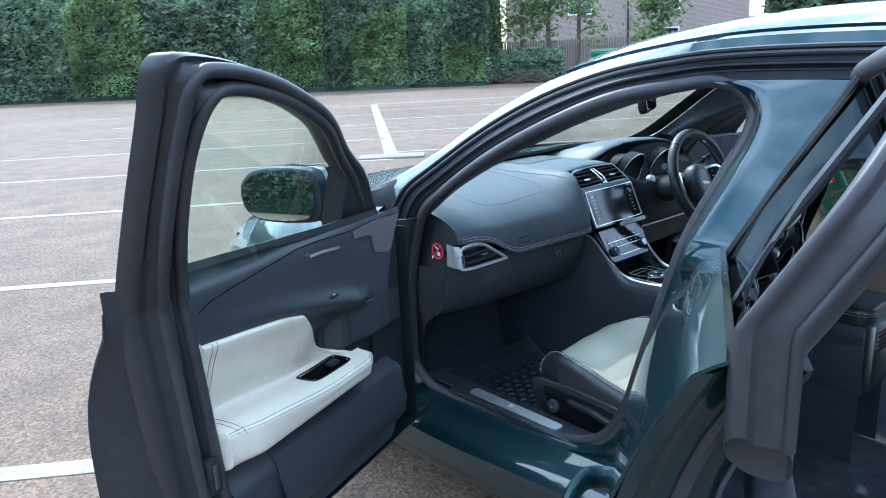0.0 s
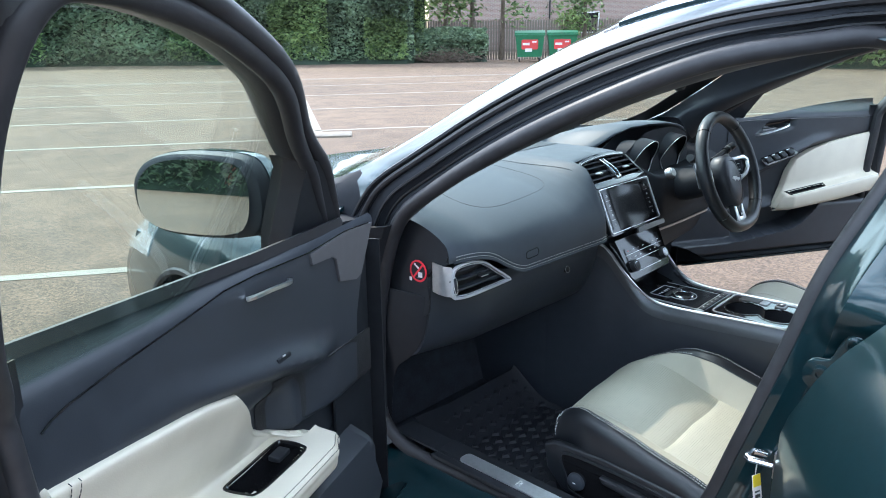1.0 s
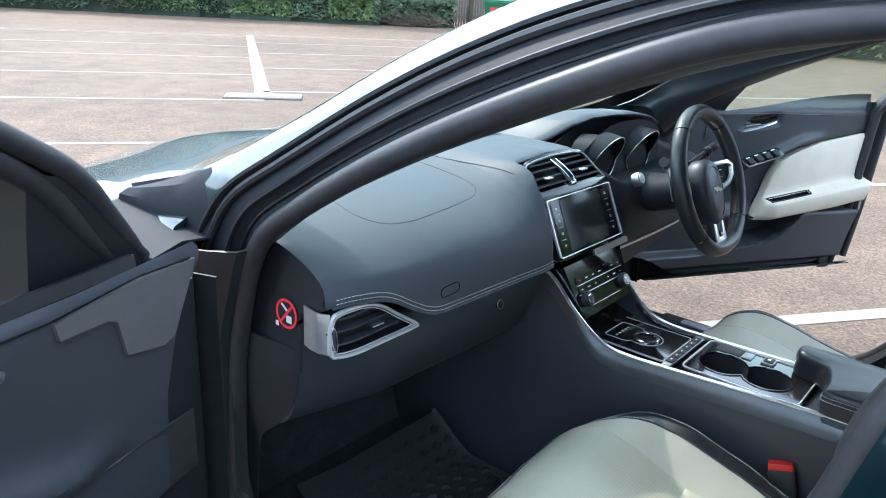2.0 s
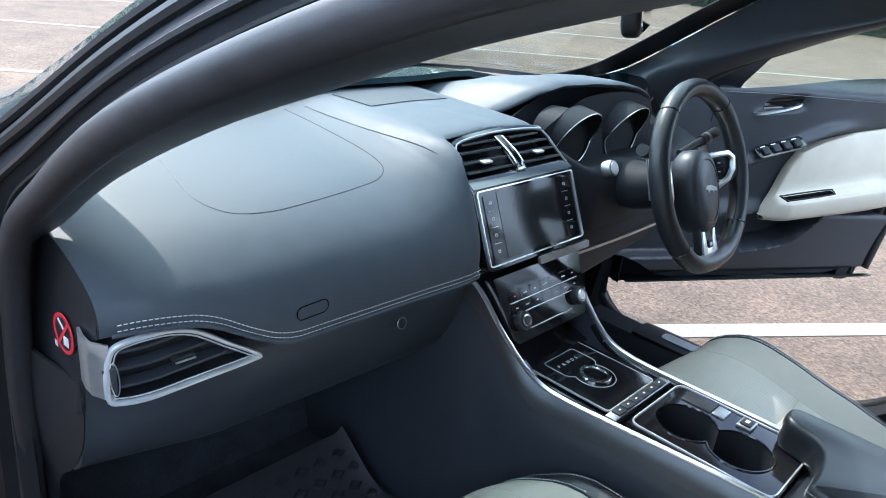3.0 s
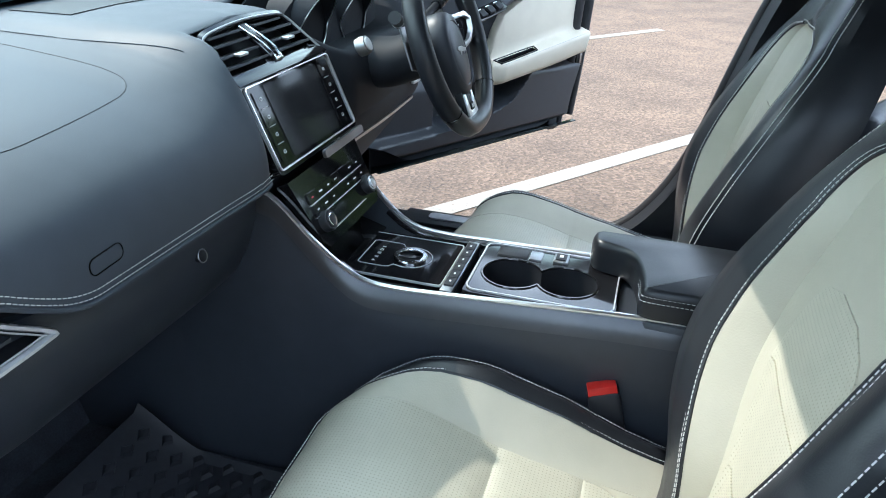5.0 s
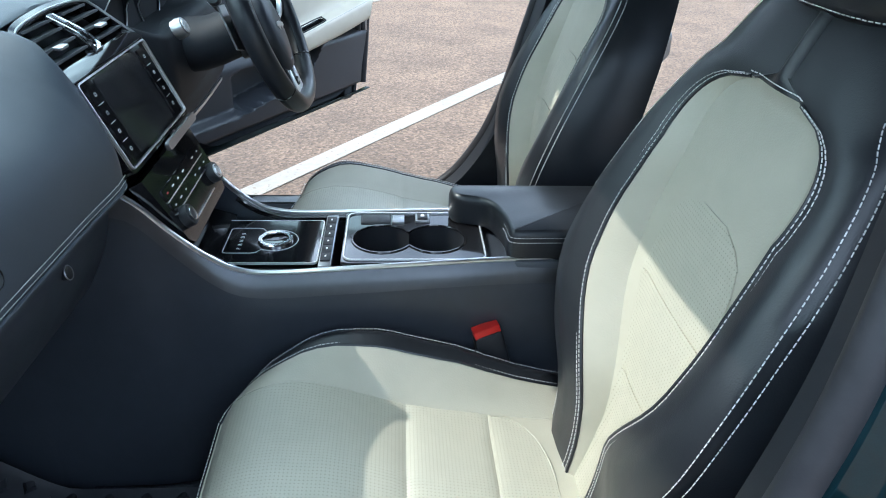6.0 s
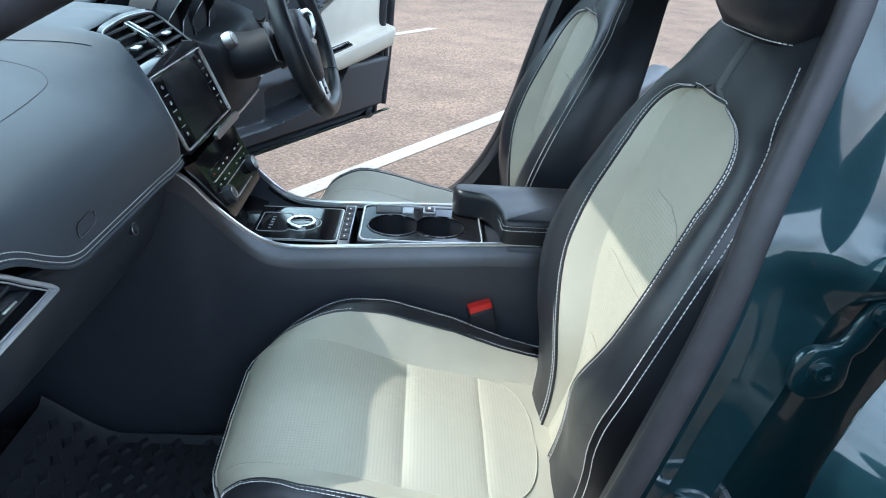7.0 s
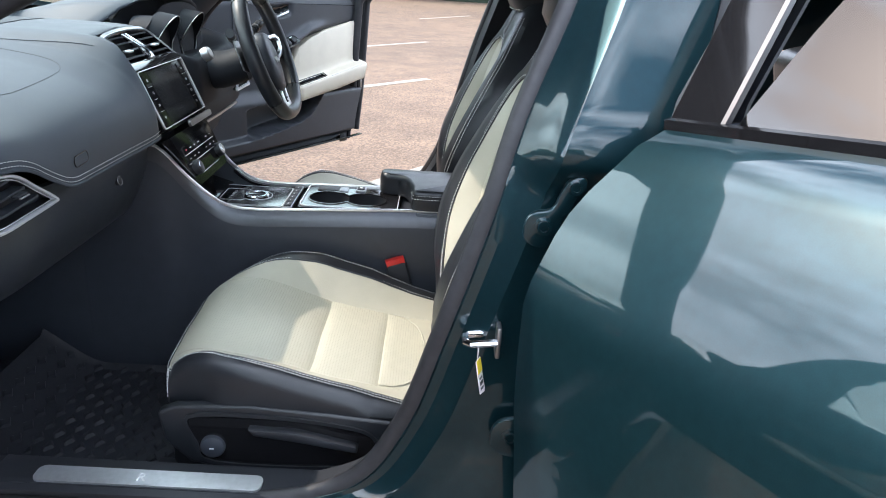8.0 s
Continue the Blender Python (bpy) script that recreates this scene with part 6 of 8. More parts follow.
part("bar", plate(rounded(0.009, 0.006, 0.001, 1, 0, -0.128), 0.0006, wm_ @ Matrix.Translation((0, 0, 0.0031))), M["mark"], low)
for s, L in ((1, 0.115), (-1, 0.10)):
    p0 = WC + Vector((s * 0.045, 0.075, 0.02))
    p1 = p0 + Vector((s * L, -0.015, 0.035))
    st = part("stalk", tube([p0, p0.lerp(p1, 0.6)], 0.008, 12, up=(0, 1, 0.2)), M["hard"], dash, "black column stalk")
    part("stalk_tip", tube([p0.lerp(p1, 0.6), p1], 0.0115, 14, up=(0, 1, 0.2)), M["hard"], st)
    part("stalk_ring", tube([p0.lerp(p1, 0.70), p0.lerp(p1, 0.76)], 0.0119, 14, up=(0, 1, 0.2)), M["satin"], st)

# rear-view mirror
rv = part("interior_mirror", bevel(plate(rounded(0.225, 0.076, 0.026, 5), 0.028, axes((0.055, 0.075, 1.222), (0.90, 0.43, 0.0), (-0.05, 0.12, 1))), 0.008, 3, 50), M["hard"], car, "black interior mirror on a short stem")
part("mirror_glass", plate(rounded(0.210, 0.062, 0.022, 5), 0.002, axes((0.055, 0.075, 1.222), (0.90, 0.43, 0.0), (-0.05, 0.12, 1)) @ Matrix.Translation((0, 0, 0.0282))), M["mirror"], rv)
part("stem", tube([(0.04, 0.10, 1.23), (0.0, 0.16, 1.27), (0.0, 0.21, 1.295)], 0.014, 10), M["hard"], rv)
part("sensor_box", box((0, 0.20, 1.283), (0.10, 0.10, 0.04), 0.012, m=None), M["hard"], rv)
for s in (-1, 1):
    rows = []
    for q in spline([(s * x, y, z) for x, y, z in seal_of(s)[:6]], 6):
        zi = lerp([(-0.45, 1.318), (-0.255, 1.252), (-0.2, 1.234), (-0.119, 1.201), (0.0, 1.157), (0.087, 1.12), (0.165, 1.085), (0.285, 1.03), (0.33, 0.99)], q.y) + (0.022 if s > 0 else 0.0)
        xi = lerp([(-0.45, 0.53), (-0.25, 0.595), (0.0, 0.607), (0.30, 0.625)], q.y)
        a_ = q + Vector((-s * 0.010, 0, -0.006))
        eg = edge_at(q.y + 0.10 * smooth01(-0.62, 0.25, q.y))
        i_ = Vector((s * xi, q.y, zi))
        rows.append(spline([a_, a_.lerp(i_, 0.35) + Vector((0, -0.006, -0.012)), a_.lerp(i_, 0.75) + Vector((0, -0.006, -0.010)), i_, i_ + Vector((-s * 0.004, 0.02, 0.012)), Vector((s * (eg.x - 0.035) * 0.985, eg.y + 0.006, eg.z - 0.012))], 4))
    part("pillar_trim", sheet(rows, 0.004, back=(0, 0.6, 1)), M["soft"], car, "dark soft trim on the windscreen pillar")


# ---------------- seats ----------------
def seat(cx, outer, label):
    """A front seat, centred across on cx; outer is -1 or 1, the side with the controls."""
    base = [(-0.48, 0.452), (-0.36, 0.466), (-0.352, 0.463), (-0.344, 0.468), (-0.245, 0.487), (-0.232, 0.482), (-0.219, 0.491), (-0.14, 0.522), (-0.07, 0.534), (-0.03, 0.532), (0.0, 0.519), (0.016, 0.503), (0.022, 0.490)]
    hb = [(-0.48, 0.018), (-0.40, 0.028), (-0.30, 0.045), (-0.20, 0.048), (-0.13, 0.030), (-0.06, 0.008), (-0.01, 0.0), (0.03, 0.0)]
    ys = [0.024, 0.022, 0.016, 0.008, -0.004, -0.02, -0.04, -0.07, -0.10, -0.13, -0.16, -0.19, -0.214, -0.226, -0.232, -0.238, -0.25, -0.28, -0.31, -0.335, -0.346, -0.352, -0.358, -0.37, -0.40, -0.44, -0.48]
    prof = [0.0, 0.03, 0.06, 0.09, 0.120, 0.143, 0.160, 0.193, 0.206, 0.214]

    def z_at(x, y, side):
        a = abs(x)
        k = 0.72 if side == outer else 1.45
        zb_ = lerp(base, y)
        zb_ += (soften(base, y, 0.05) - zb_) * smooth01(0.105, 0.15, a) * smooth01(-0.06, -0.16, y)
        zb_ += lerp([(0.0, -0.012), (0.12, -0.018), (0.17, -0.010), (0.206, 0.010), (0.214, 0.014)] if side == outer else [(0.0, -0.012), (0.09, -0.004), (0.15, 0.006)], a) * smooth01(-0.22, -0.03, y)
        return zb_ + k * soften(hb, y, 0.02) * smooth01(0.135, 0.212, a) + 0.006 * math.sin(math.pi * min(1, a / 0.12) * 0.5) * -1 + 0.006

    def col(y, side):
        c = []
        f = smooth01(0.03, -0.12, y)
        wd = 0.206 + 0.030 * f
        for a in prof:
            c.append((a * (0.87 + 0.13 * f), z_at(a, y, side)))
        zt = z_at(0.214, y, side)
        c += [(0.222 * (0.89 + 0.11 * f), zt - 0.004), (wd - 0.003, zt - 0.014), (wd, zt - 0.028), (wd + 0.002, 0.466), (wd - 0.004, 0.445)]
        return c
    full = [[(-a, z) for a, z in reversed(col(y, -1))] + [(a, z) for a, z in col(y, 1)[1:]] for y in ys]
    rows = [[Vector((cx + a, y - 0.034 * smooth01(0.09, 0.215, abs(a)) * smooth01(-0.15, 0.01, y), z)) for a, z in r] for y, r in zip(ys, full)]
    front = [Vector((cx + (p.x - cx) * 0.96, p.y - 0.022, 0.410)) for p in rows[0]]
    nc = len(rows[0])
    mid = nc // 2
    root = part("front_seat", box((cx, -0.23, 0.36), (0.40, 0.46, 0.10), 0.02), M["hard"], car, label)

    def sub(name, r0, r1, c0, c1, material, lab="", lift=0.0):
        rr = [[p + Vector((0, 0, lift)) for p in r[c0:c1 + 1]] for r in rows[r0:r1 + 1]]
        return part(name, sheet(rr, 0.012), material, root, lab)
    kl, kr = (8, 7) if outer < 0 else (7, 8)
    part("cushion_side", sheet([r[:mid - kl + 1] for r in rows], 0.010, back=(1, 0, -0.5)), M["leather"], root, "black leather side of the seat cushion")
    part("cushion_side", sheet([r[mid + kr:] for r in rows], 0.010, back=(-1, 0, -0.5)), M["leather"], root, "black leather side of the seat cushion")
    b = 5
    part("bolster", sheet([r[mid - kl:mid - b + 1] for r in rows], 0.010, back=(0, 0, -1)), M["cream"], root, "cream leather seat bolster")
    part("bolster", sheet([r[mid + b:mid + kr + 1] for r in rows], 0.010, back=(0, 0, -1)), M["cream"], root, "cream leather seat bolster")
    part("cushion_front", sheet([r[mid - b:mid + b + 1] for r in rows[:4]], 0.010, back=(0, 0, -1)), M["cream"], root, "cream leather front edge of the cushion")
    part("cushion", sheet([r[mid - b:mid + b + 1] for r in rows[3:15]], 0.010, back=(0, 0, -1)), M["perf"], root, "perforated cream leather seat cushion")
    part("cushion", sheet([r[mid - b:mid + b + 1] for r in rows[14:22]], 0.010, back=(0, 0, -1)), M["perf"], root, "perforated cream leather seat cushion")
    part("cushion_rear", sheet([r[mid - b:mid + b + 1] for r in rows[21:]], 0.010, back=(0, 0, -1)), M["cream"], root, "cream leather rear edge of the cushion")
    pr = []
    for q in range(13):
        y = -0.355 - 0.075 * math.sin(math.pi / 2 * q / 12)
        hw = max(0.01, 0.140 * (1 - ((-0.355 - y) / 0.0755) ** 2.6) ** (1 / 2.6))
        pr.append([Vector((cx + hw * e, y, z_at(hw * e, y, 1 if e > 0 else -1) + 0.0016)) for e in [-1 + 2 * w / 14 for w in range(15)]])
    part("cushion", sheet(pr, 0.003, back=(0, 0, -1)), M["perf"], root, "perforated cream leather seat cushion")
    part("seam", tube([r[0] for r in pr] + [r[-1] for r in pr[::-1]], 0.0013, 5), M["cream"], root)
    part("cushion_nose", sheet([[Vector((p.x, p.y, max(p.z, 0.40))) for p in rows[0]], [Vector((p.x, p.y + 0.002, min(p.z, 0.452))) for p in rows[0]], [Vector((p.x, p.y - 0.004, min(p.z, 0.432))) for p in rows[0]], front], 0.008, back=(0, -1, 0)), M["leather"], root, "black leather below the cushion front")
    for s in (-1, 1):
        k = kl if s < 0 else kr
        for cc, off in ((mid + s * k, 0.0008), (mid + s * (k + 1), 0.001)) if s == outer else ((mid + s * k, 0.0010), (mid + s * 10, 0.001)):
            part("stitching", stitches([r[cc] + Vector((s * 0.003, 0, off)) for r in rows], 0.0062, 0.0042, 0.0007), M["thread"], root)
        part("piping", tube([r[mid + s * k] + Vector((0, 0, -0.001)) for r in rows], 0.0022, 6), M["leather"], root)
        part("seam", tube([r[mid + s * b] + Vector((0, 0, -0.0005)) for r in rows[3:]], 0.0012, 5), M["cream"], root)
    part("stitching", stitches([p + Vector((0, 0.003, 0.0)) for p in rows[0][mid - 12:mid + 13]], 0.0062, 0.0042, 0.0007, up=(0, 1, 0)), M["thread"], root)
    part("stitching", stitches([p + Vector((0, 0.003, -0.012)) for p in rows[0][mid - 12:mid + 13]], 0.0062, 0.0042, 0.0007, up=(0, 1, 0)), M["thread"], root)

    # backrest
    cen = [(0.44, (-0.455, 0.165, 0.014, 0.034)), (0.50, (-0.480, 0.182, 0.030, 0.040)), (0.56, (-0.500, 0.200, 0.052, 0.050)), (0.61, (-0.510, 0.216, 0.070, 0.066)), (0.64, (-0.516, 0.226, 0.076, 0.086)), (0.67, (-0.521, 0.234, 0.080, 0.108)), (0.70, (-0.526, 0.246, 0.080, 0.130)), (0.73, (-0.532, 0.250, 0.078, 0.146)), (0.80, (-0.548, 0.247, 0.066, 0.157)),
           (0.90, (-0.574, 0.230, 0.042, 0.148)), (0.97, (-0.594, 0.200, 0.022, 0.128)), (1.02, (-0.608, 0.176, 0.010, 0.10)), (1.07, (-0.624, 0.145, 0.003, 0.08)), (1.10, (-0.640, 0.115, 0.0, 0.06)), (1.115, (-0.660, 0.085, 0.0, 0.05))]
    zs = [0.44 + 0.02 * i for i in range(23)] + [0.90 + 0.008 * i for i in range(13)] + [1.01, 1.02, 1.04, 1.06, 1.08, 1.09, 1.10, 1.108, 1.115]
    fr = [0.0, 0.2, 0.4, 0.6, 0.8, 0.92, 1.0]
    rings = []
    for z in zs:
        y0, w, p, iw = soften(cen, z, 0.02)
        if z > 0.90:
            iw = max(0.012, 0.148 * max(0.0, 1 - ((z - 0.90) / 0.098) ** 3) ** 0.36)
        kk = smooth01(0.012, 0.09, iw) if z > 0.90 else 1.0
        h = []
        for f in fr:
            a = iw * f
            h.append((a, y0 + p * 0.75 * (smooth01(0.72, 1.0, f) * kk + 1 - kk) + 0.006 * (1 - f * f)))
        h += [(iw + (w - iw) * 0.35, y0 + p * 0.95), (iw + (w - iw) * 0.62, y0 + p), (iw + (w - iw) * 0.86, y0 + p * 0.9 - 0.006), (w, y0 + p * 0.55 - 0.02), (w + 0.002, y0 - 0.045), (w - 0.012, y0 - 0.085), (w * 0.6, y0 - 0.105), (0.0, y0 - 0.11)]
        rings.append(h)
    nF = len(fr) - 1

    def bk(i, j, s, z=None):
        a, y = rings[i][j]
        return Vector((cx + s * a, y, zs[i]))
    idx = range(len(zs))
    top_i = max(i for i in idx if zs[i] <= 0.9965)
    for s in (-1, 1):
        part("backrest_side", sheet([[bk(i, j, s) for j in range(nF, len(rings[0]))] for i in idx]), M["leather"], root, "black leather side of the backrest")
    part("backrest_top", sheet([[bk(i, j, -1) for j in range(nF, 0, -1)] + [bk(i, j, 1) for j in range(nF + 1)] for i in idx if i >= top_i], 0.008, back=(0, -1, 0)), M["leather"], root, "black leather top of the backrest")
    lo, hi = [i for i in idx if zs[i] <= 0.705], [i for i in idx if 0.695 <= zs[i] and i <= top_i]
    for grp in (lo, hi):
        part("backrest", sheet([[bk(i, j, -1) for j in range(4, 0, -1)] + [bk(i, j, 1) for j in range(5)] for i in grp], 0.008, back=(0, -1, 0)), M["cream"], root, "cream leather backrest")
    def by(x, z):
        i = min(idx, key=lambda i: abs(zs[i] - z))
        i = i if zs[i] <= z else i - 1
        f = (z - zs[i]) / (zs[i + 1] - zs[i])
        return lerp(rings[i][:nF + 1], abs(x)) * (1 - f) + lerp(rings[i + 1][:nF + 1], abs(x)) * f
    hp = [(0.44, 0.026), (0.56, 0.038), (0.62, 0.050), (0.66, 0.066), (0.745, 0.098), (0.81, 0.094), (0.84, 0.080), (0.855, 0.058), (0.862, 0.03)]
    for z0, z1 in ((0.45, 0.6225), (0.6275, 0.7425), (0.7475, 0.862)):
        pr = [[Vector((cx + lerp(hp, z) * e, by(lerp(hp, z) * e, z) + 0.0018, z)) for e in [-1 + 2 * w / 12 for w in range(13)]] for z in [z0 + (z1 - z0) * q / 10 for q in range(11)]]
        part("backrest_panel", sheet(pr, 0.003, back=(0, -1, 0)), M["perf_v"], root, "perforated cream leather panel of the backrest")
    for s in (-1, 1):
        part("back_bolster", sheet([[bk(i, j, s) for j in range(4, nF + 1)] for i in idx if i <= top_i], 0.008, back=(0, -1, 0)), M["cream"], root, "cream leather backrest bolster")
        ln = [bk(i, nF, s) for i in idx if i <= top_i]
        part("piping", tube(ln, 0.0024, 6, up=(0, 1, 0)), M["leather"], root)
        for d in (0.004, 0.012):
            part("stitching", stitches([bk(i, nF, s) + Vector((s * d, 0.0015 + d * 0.15, 0)) for i in idx if i <= top_i], 0.0062, 0.0042, 0.0007, up=(0, 1, 0)), M["thread"], root)
        for d in (0.0, 0.01):
            part("stitching", stitches([bk(i, nF + 3, s) + Vector((s * d, 0.001 - d * 0.6, 0)) for i in idx if zs[i] < 1.08], 0.0062, 0.0042, 0.0007, up=(0, 1, 0)), M["thread"], root)
    ln = [bk(top_i, j, -1) for j in range(nF, 0, -1)] + [bk(top_i, j, 1) for j in range(nF + 1)]
    part("stitching", stitches([p + Vector((0, 0.001, 0.005)) for p in ln], 0.0062, 0.0042, 0.0007, up=(0, 1, 0)), M["thread"], root)
    # headrest
    hr = []
    for z, w, y0, d in ((1.066, 0.085, -0.625, 0.05), (1.076, 0.10, -0.608, 0.085), (1.10, 0.122, -0.596, 0.105), (1.16, 0.130, -0.600, 0.11), (1.23, 0.125, -0.618, 0.095), (1.26, 0.10, -0.635, 0.06)):
        hr.append([Vector((cx + w * math.copysign(abs(math.cos(a)) ** 0.6, math.cos(a)), y0 - d / 2 + d / 2 * math.copysign(abs(math.sin(a)) ** 0.7, math.sin(a)), z)) for a in [2 * math.pi * k2 / 28 for k2 in range(28)]])
    hd = part("headrest", loft(hr), M["leather"], root, "black leather headrest")
    part("stitching", stitches([p + Vector((0, 0.002, 0)) for p in hr[1][1:14]], 0.0062, 0.0042, 0.0007), M["thread"], root)
    part("stitching", stitches([p + Vector((0, 0.002, 0.012)) for p in hr[1][1:14]], 0.0062, 0.0042, 0.0007), M["thread"], root)
    for s in (-1, 1):
        part("headrest_post", tube([(cx + s * 0.05, -0.665, 1.06), (cx + s * 0.05, -0.66, 1.15)], 0.006, 8, up=(0, 1, 0)), M["chrome"], root)
    # side valance with a recess, lever and round switch
    o = outer
    vx = cx + o * 0.232
    vm = axes((vx, -0.03, 0.382), (0, -1, 0), (0, 0, 1)) if o < 0 else axes((vx, -0.03, 0.382), (0, 1, 0), (0, 0, 1))
    sg = 1 if o < 0 else -1
    vo = [(sg * x, y) for x, y in ((-0.03, 0.075), (0.0, 0.088), (0.12, 0.095), (0.25, 0.088), (0.37, 0.078), (0.40, 0.05), (0.42, 0.0), (0.34, -0.03), (0.10, -0.035), (0.02, -0.02), (-0.02, 0.02))]
    val = part("side_valance", bevel(plate(vo, 0.022, vm @ Matrix.Translation((0, 0, -0.012))), 0.006, 3, 35), M["leather"], root, "black plastic seat side cover with controls")
    vi = [(sg * x, y) for x, y in ((0.02, 0.075), (0.13, 0.083), (0.25, 0.075), (0.325, 0.055), (0.33, 0.0), (0.26, -0.018), (0.06, -0.018), (0.03, 0.02))]
    part("recess", bevel(plate([(p.x, p.y) for p in spline([(x, y, 0) for x, y in vi], 4, True)], 0.002, vm @ Matrix.Translation((0, 0, 0.0095))), 0.0006, 1), M["piano"], val, "gloss black recess for the controls")
    part("recess_rim", frame_of([(p.x, p.y) for p in spline([(x, y, 0) for x, y in vi], 4, True)], 0.006, 0.006, vm @ Matrix.Translation((0, 0, 0.009)), 0.002), M["leather"], val)
    part("lever", bevel(plate([(sg * x, y) for x, y in ((0.12, 0.062), (0.20, 0.060), (0.30, 0.038), (0.30, 0.026), (0.20, 0.042), (0.13, 0.050))], 0.020, vm @ Matrix.Translation((0, 0, 0.008))), 0.004, 2), M["hard"], val)
    kn = part("lumbar_switch", lathe([(0.021, 0), (0.020, 0.010), (0.014, 0.013)], 24, vm @ Matrix.Translation((sg * 0.06, 0.018, 0.008))), M["soft"], val, "round lumbar switch")
    part("bar", box((sg * 0.06, 0.018, 0.022), (0.007, 0.002, 0.001), m=vm), M["mark"], kn)
    # runners on the floor
    for s in (-1, 1):
        part("runner", box((cx + s * 0.17, -0.22, 0.275), (0.04, 0.52, 0.05), 0.006), M["hard"], root)
    # buckle on a stalk
    bx = cx - o * 0.248
    bkm = axes((bx, -0.385, 0.445), (0.2 * o, 0.93, -0.26), (0, 0.25, 0.97))
    part("buckle", bevel(plate(rounded(0.046, 0.100, 0.007, 3, 0, 0.052), 0.024, bkm @ Matrix.Translation((0, 0, -0.012))), 0.004, 2, 50), M["hard"], root, "black belt buckle")
    part("buckle_button", box((0, 0.104, 0.0), (0.042, 0.018, 0.020), 0.002, m=bkm), M["red"], root, "bright red belt release button")
    part("buckle_bracket", box((bx, -0.42, 0.44), (0.02, 0.12, 0.03), 0.008), M["hard"], root)
    return root


seat(-0.356, -1, "front seat in cream and black leather with pale stitching")
seat(0.370, 1, "front seat in cream and black leather with pale stitching")
# rear bench
bench = part("rear_bench", bevel(box((0, -1.28, 0.42), (1.30, 0.52, 0.20)), 0.05, 4), M["cream"], car, "cream leather rear bench")
part("bench_back", bevel(box((0, -1.62, 0.72), (1.30, 0.16, 0.62), m=Matrix.Translation((0, -1.62, 0.5)) @ Matrix.Rotation(radians(-14), 4, "X") @ Matrix.Translation((0, 1.62, -0.5))), 0.05, 4), M["leather"], bench)
part("bench_front", box((0, -1.015, 0.38), (1.28, 0.03, 0.14), 0.01), M["leather"], bench)
rcv = part("rear_console_vent", box((0, -0.735, 0.585), (0.19, 0.03, 0.17), 0.01), M["satin"], console, "rear air vents in the console end")
for k in range(5):
    part("slat", box((0, -0.753, 0.60 + 0.012 * k), (0.16, 0.008, 0.004)), M["hard"], rcv)


# ---------------- doors ----------------
def mirrored(bm, s):
    """Built for the left side; turned over for the right."""
    if s > 0:
        bmesh.ops.transform(bm, matrix=Matrix.Diagonal((-1, 1, 1, 1)), verts=bm.verts)
    return bm


def tumble(z):
    return 0.5 * max(0.0, z - 1.0)


def P(u, w, z):
    return Vector((w, -u, z))


OPEN_A = [(0.775, 0.43), (0.800, 0.62), (0.815, 0.82), (0.825, 0.93), (0.835, 1.012), (0.862, 1.08), (0.890, 1.17), (0.904, 1.265), (0.884, 1.338), (0.836, 1.356), (0.699, 1.330), (0.550, 1.270), (0.430, 1.206), (0.315, 1.140), (0.225, 1.060), (0.150, 0.992)]
OPEN_C = [(0.885, 0.40), (0.915, 0.62), (0.932, 0.82), (0.940, 0.93), (0.945, 1.012), (0.955, 1.08), (0.968, 1.20), (0.978, 1.33), (0.985, 1.412), (0.935, 1.424), (0.80, 1.400), (0.64, 1.344), (0.440, 1.252), (0.238, 1.156), (0.140, 1.076), (0.055, 0.992)]


def lean(u, z):
    """How far the window's plane lies inward: it leans in with height, less towards the front."""
    return tumble(z) - 0.070 * smooth01(0.62, 0.28, u)


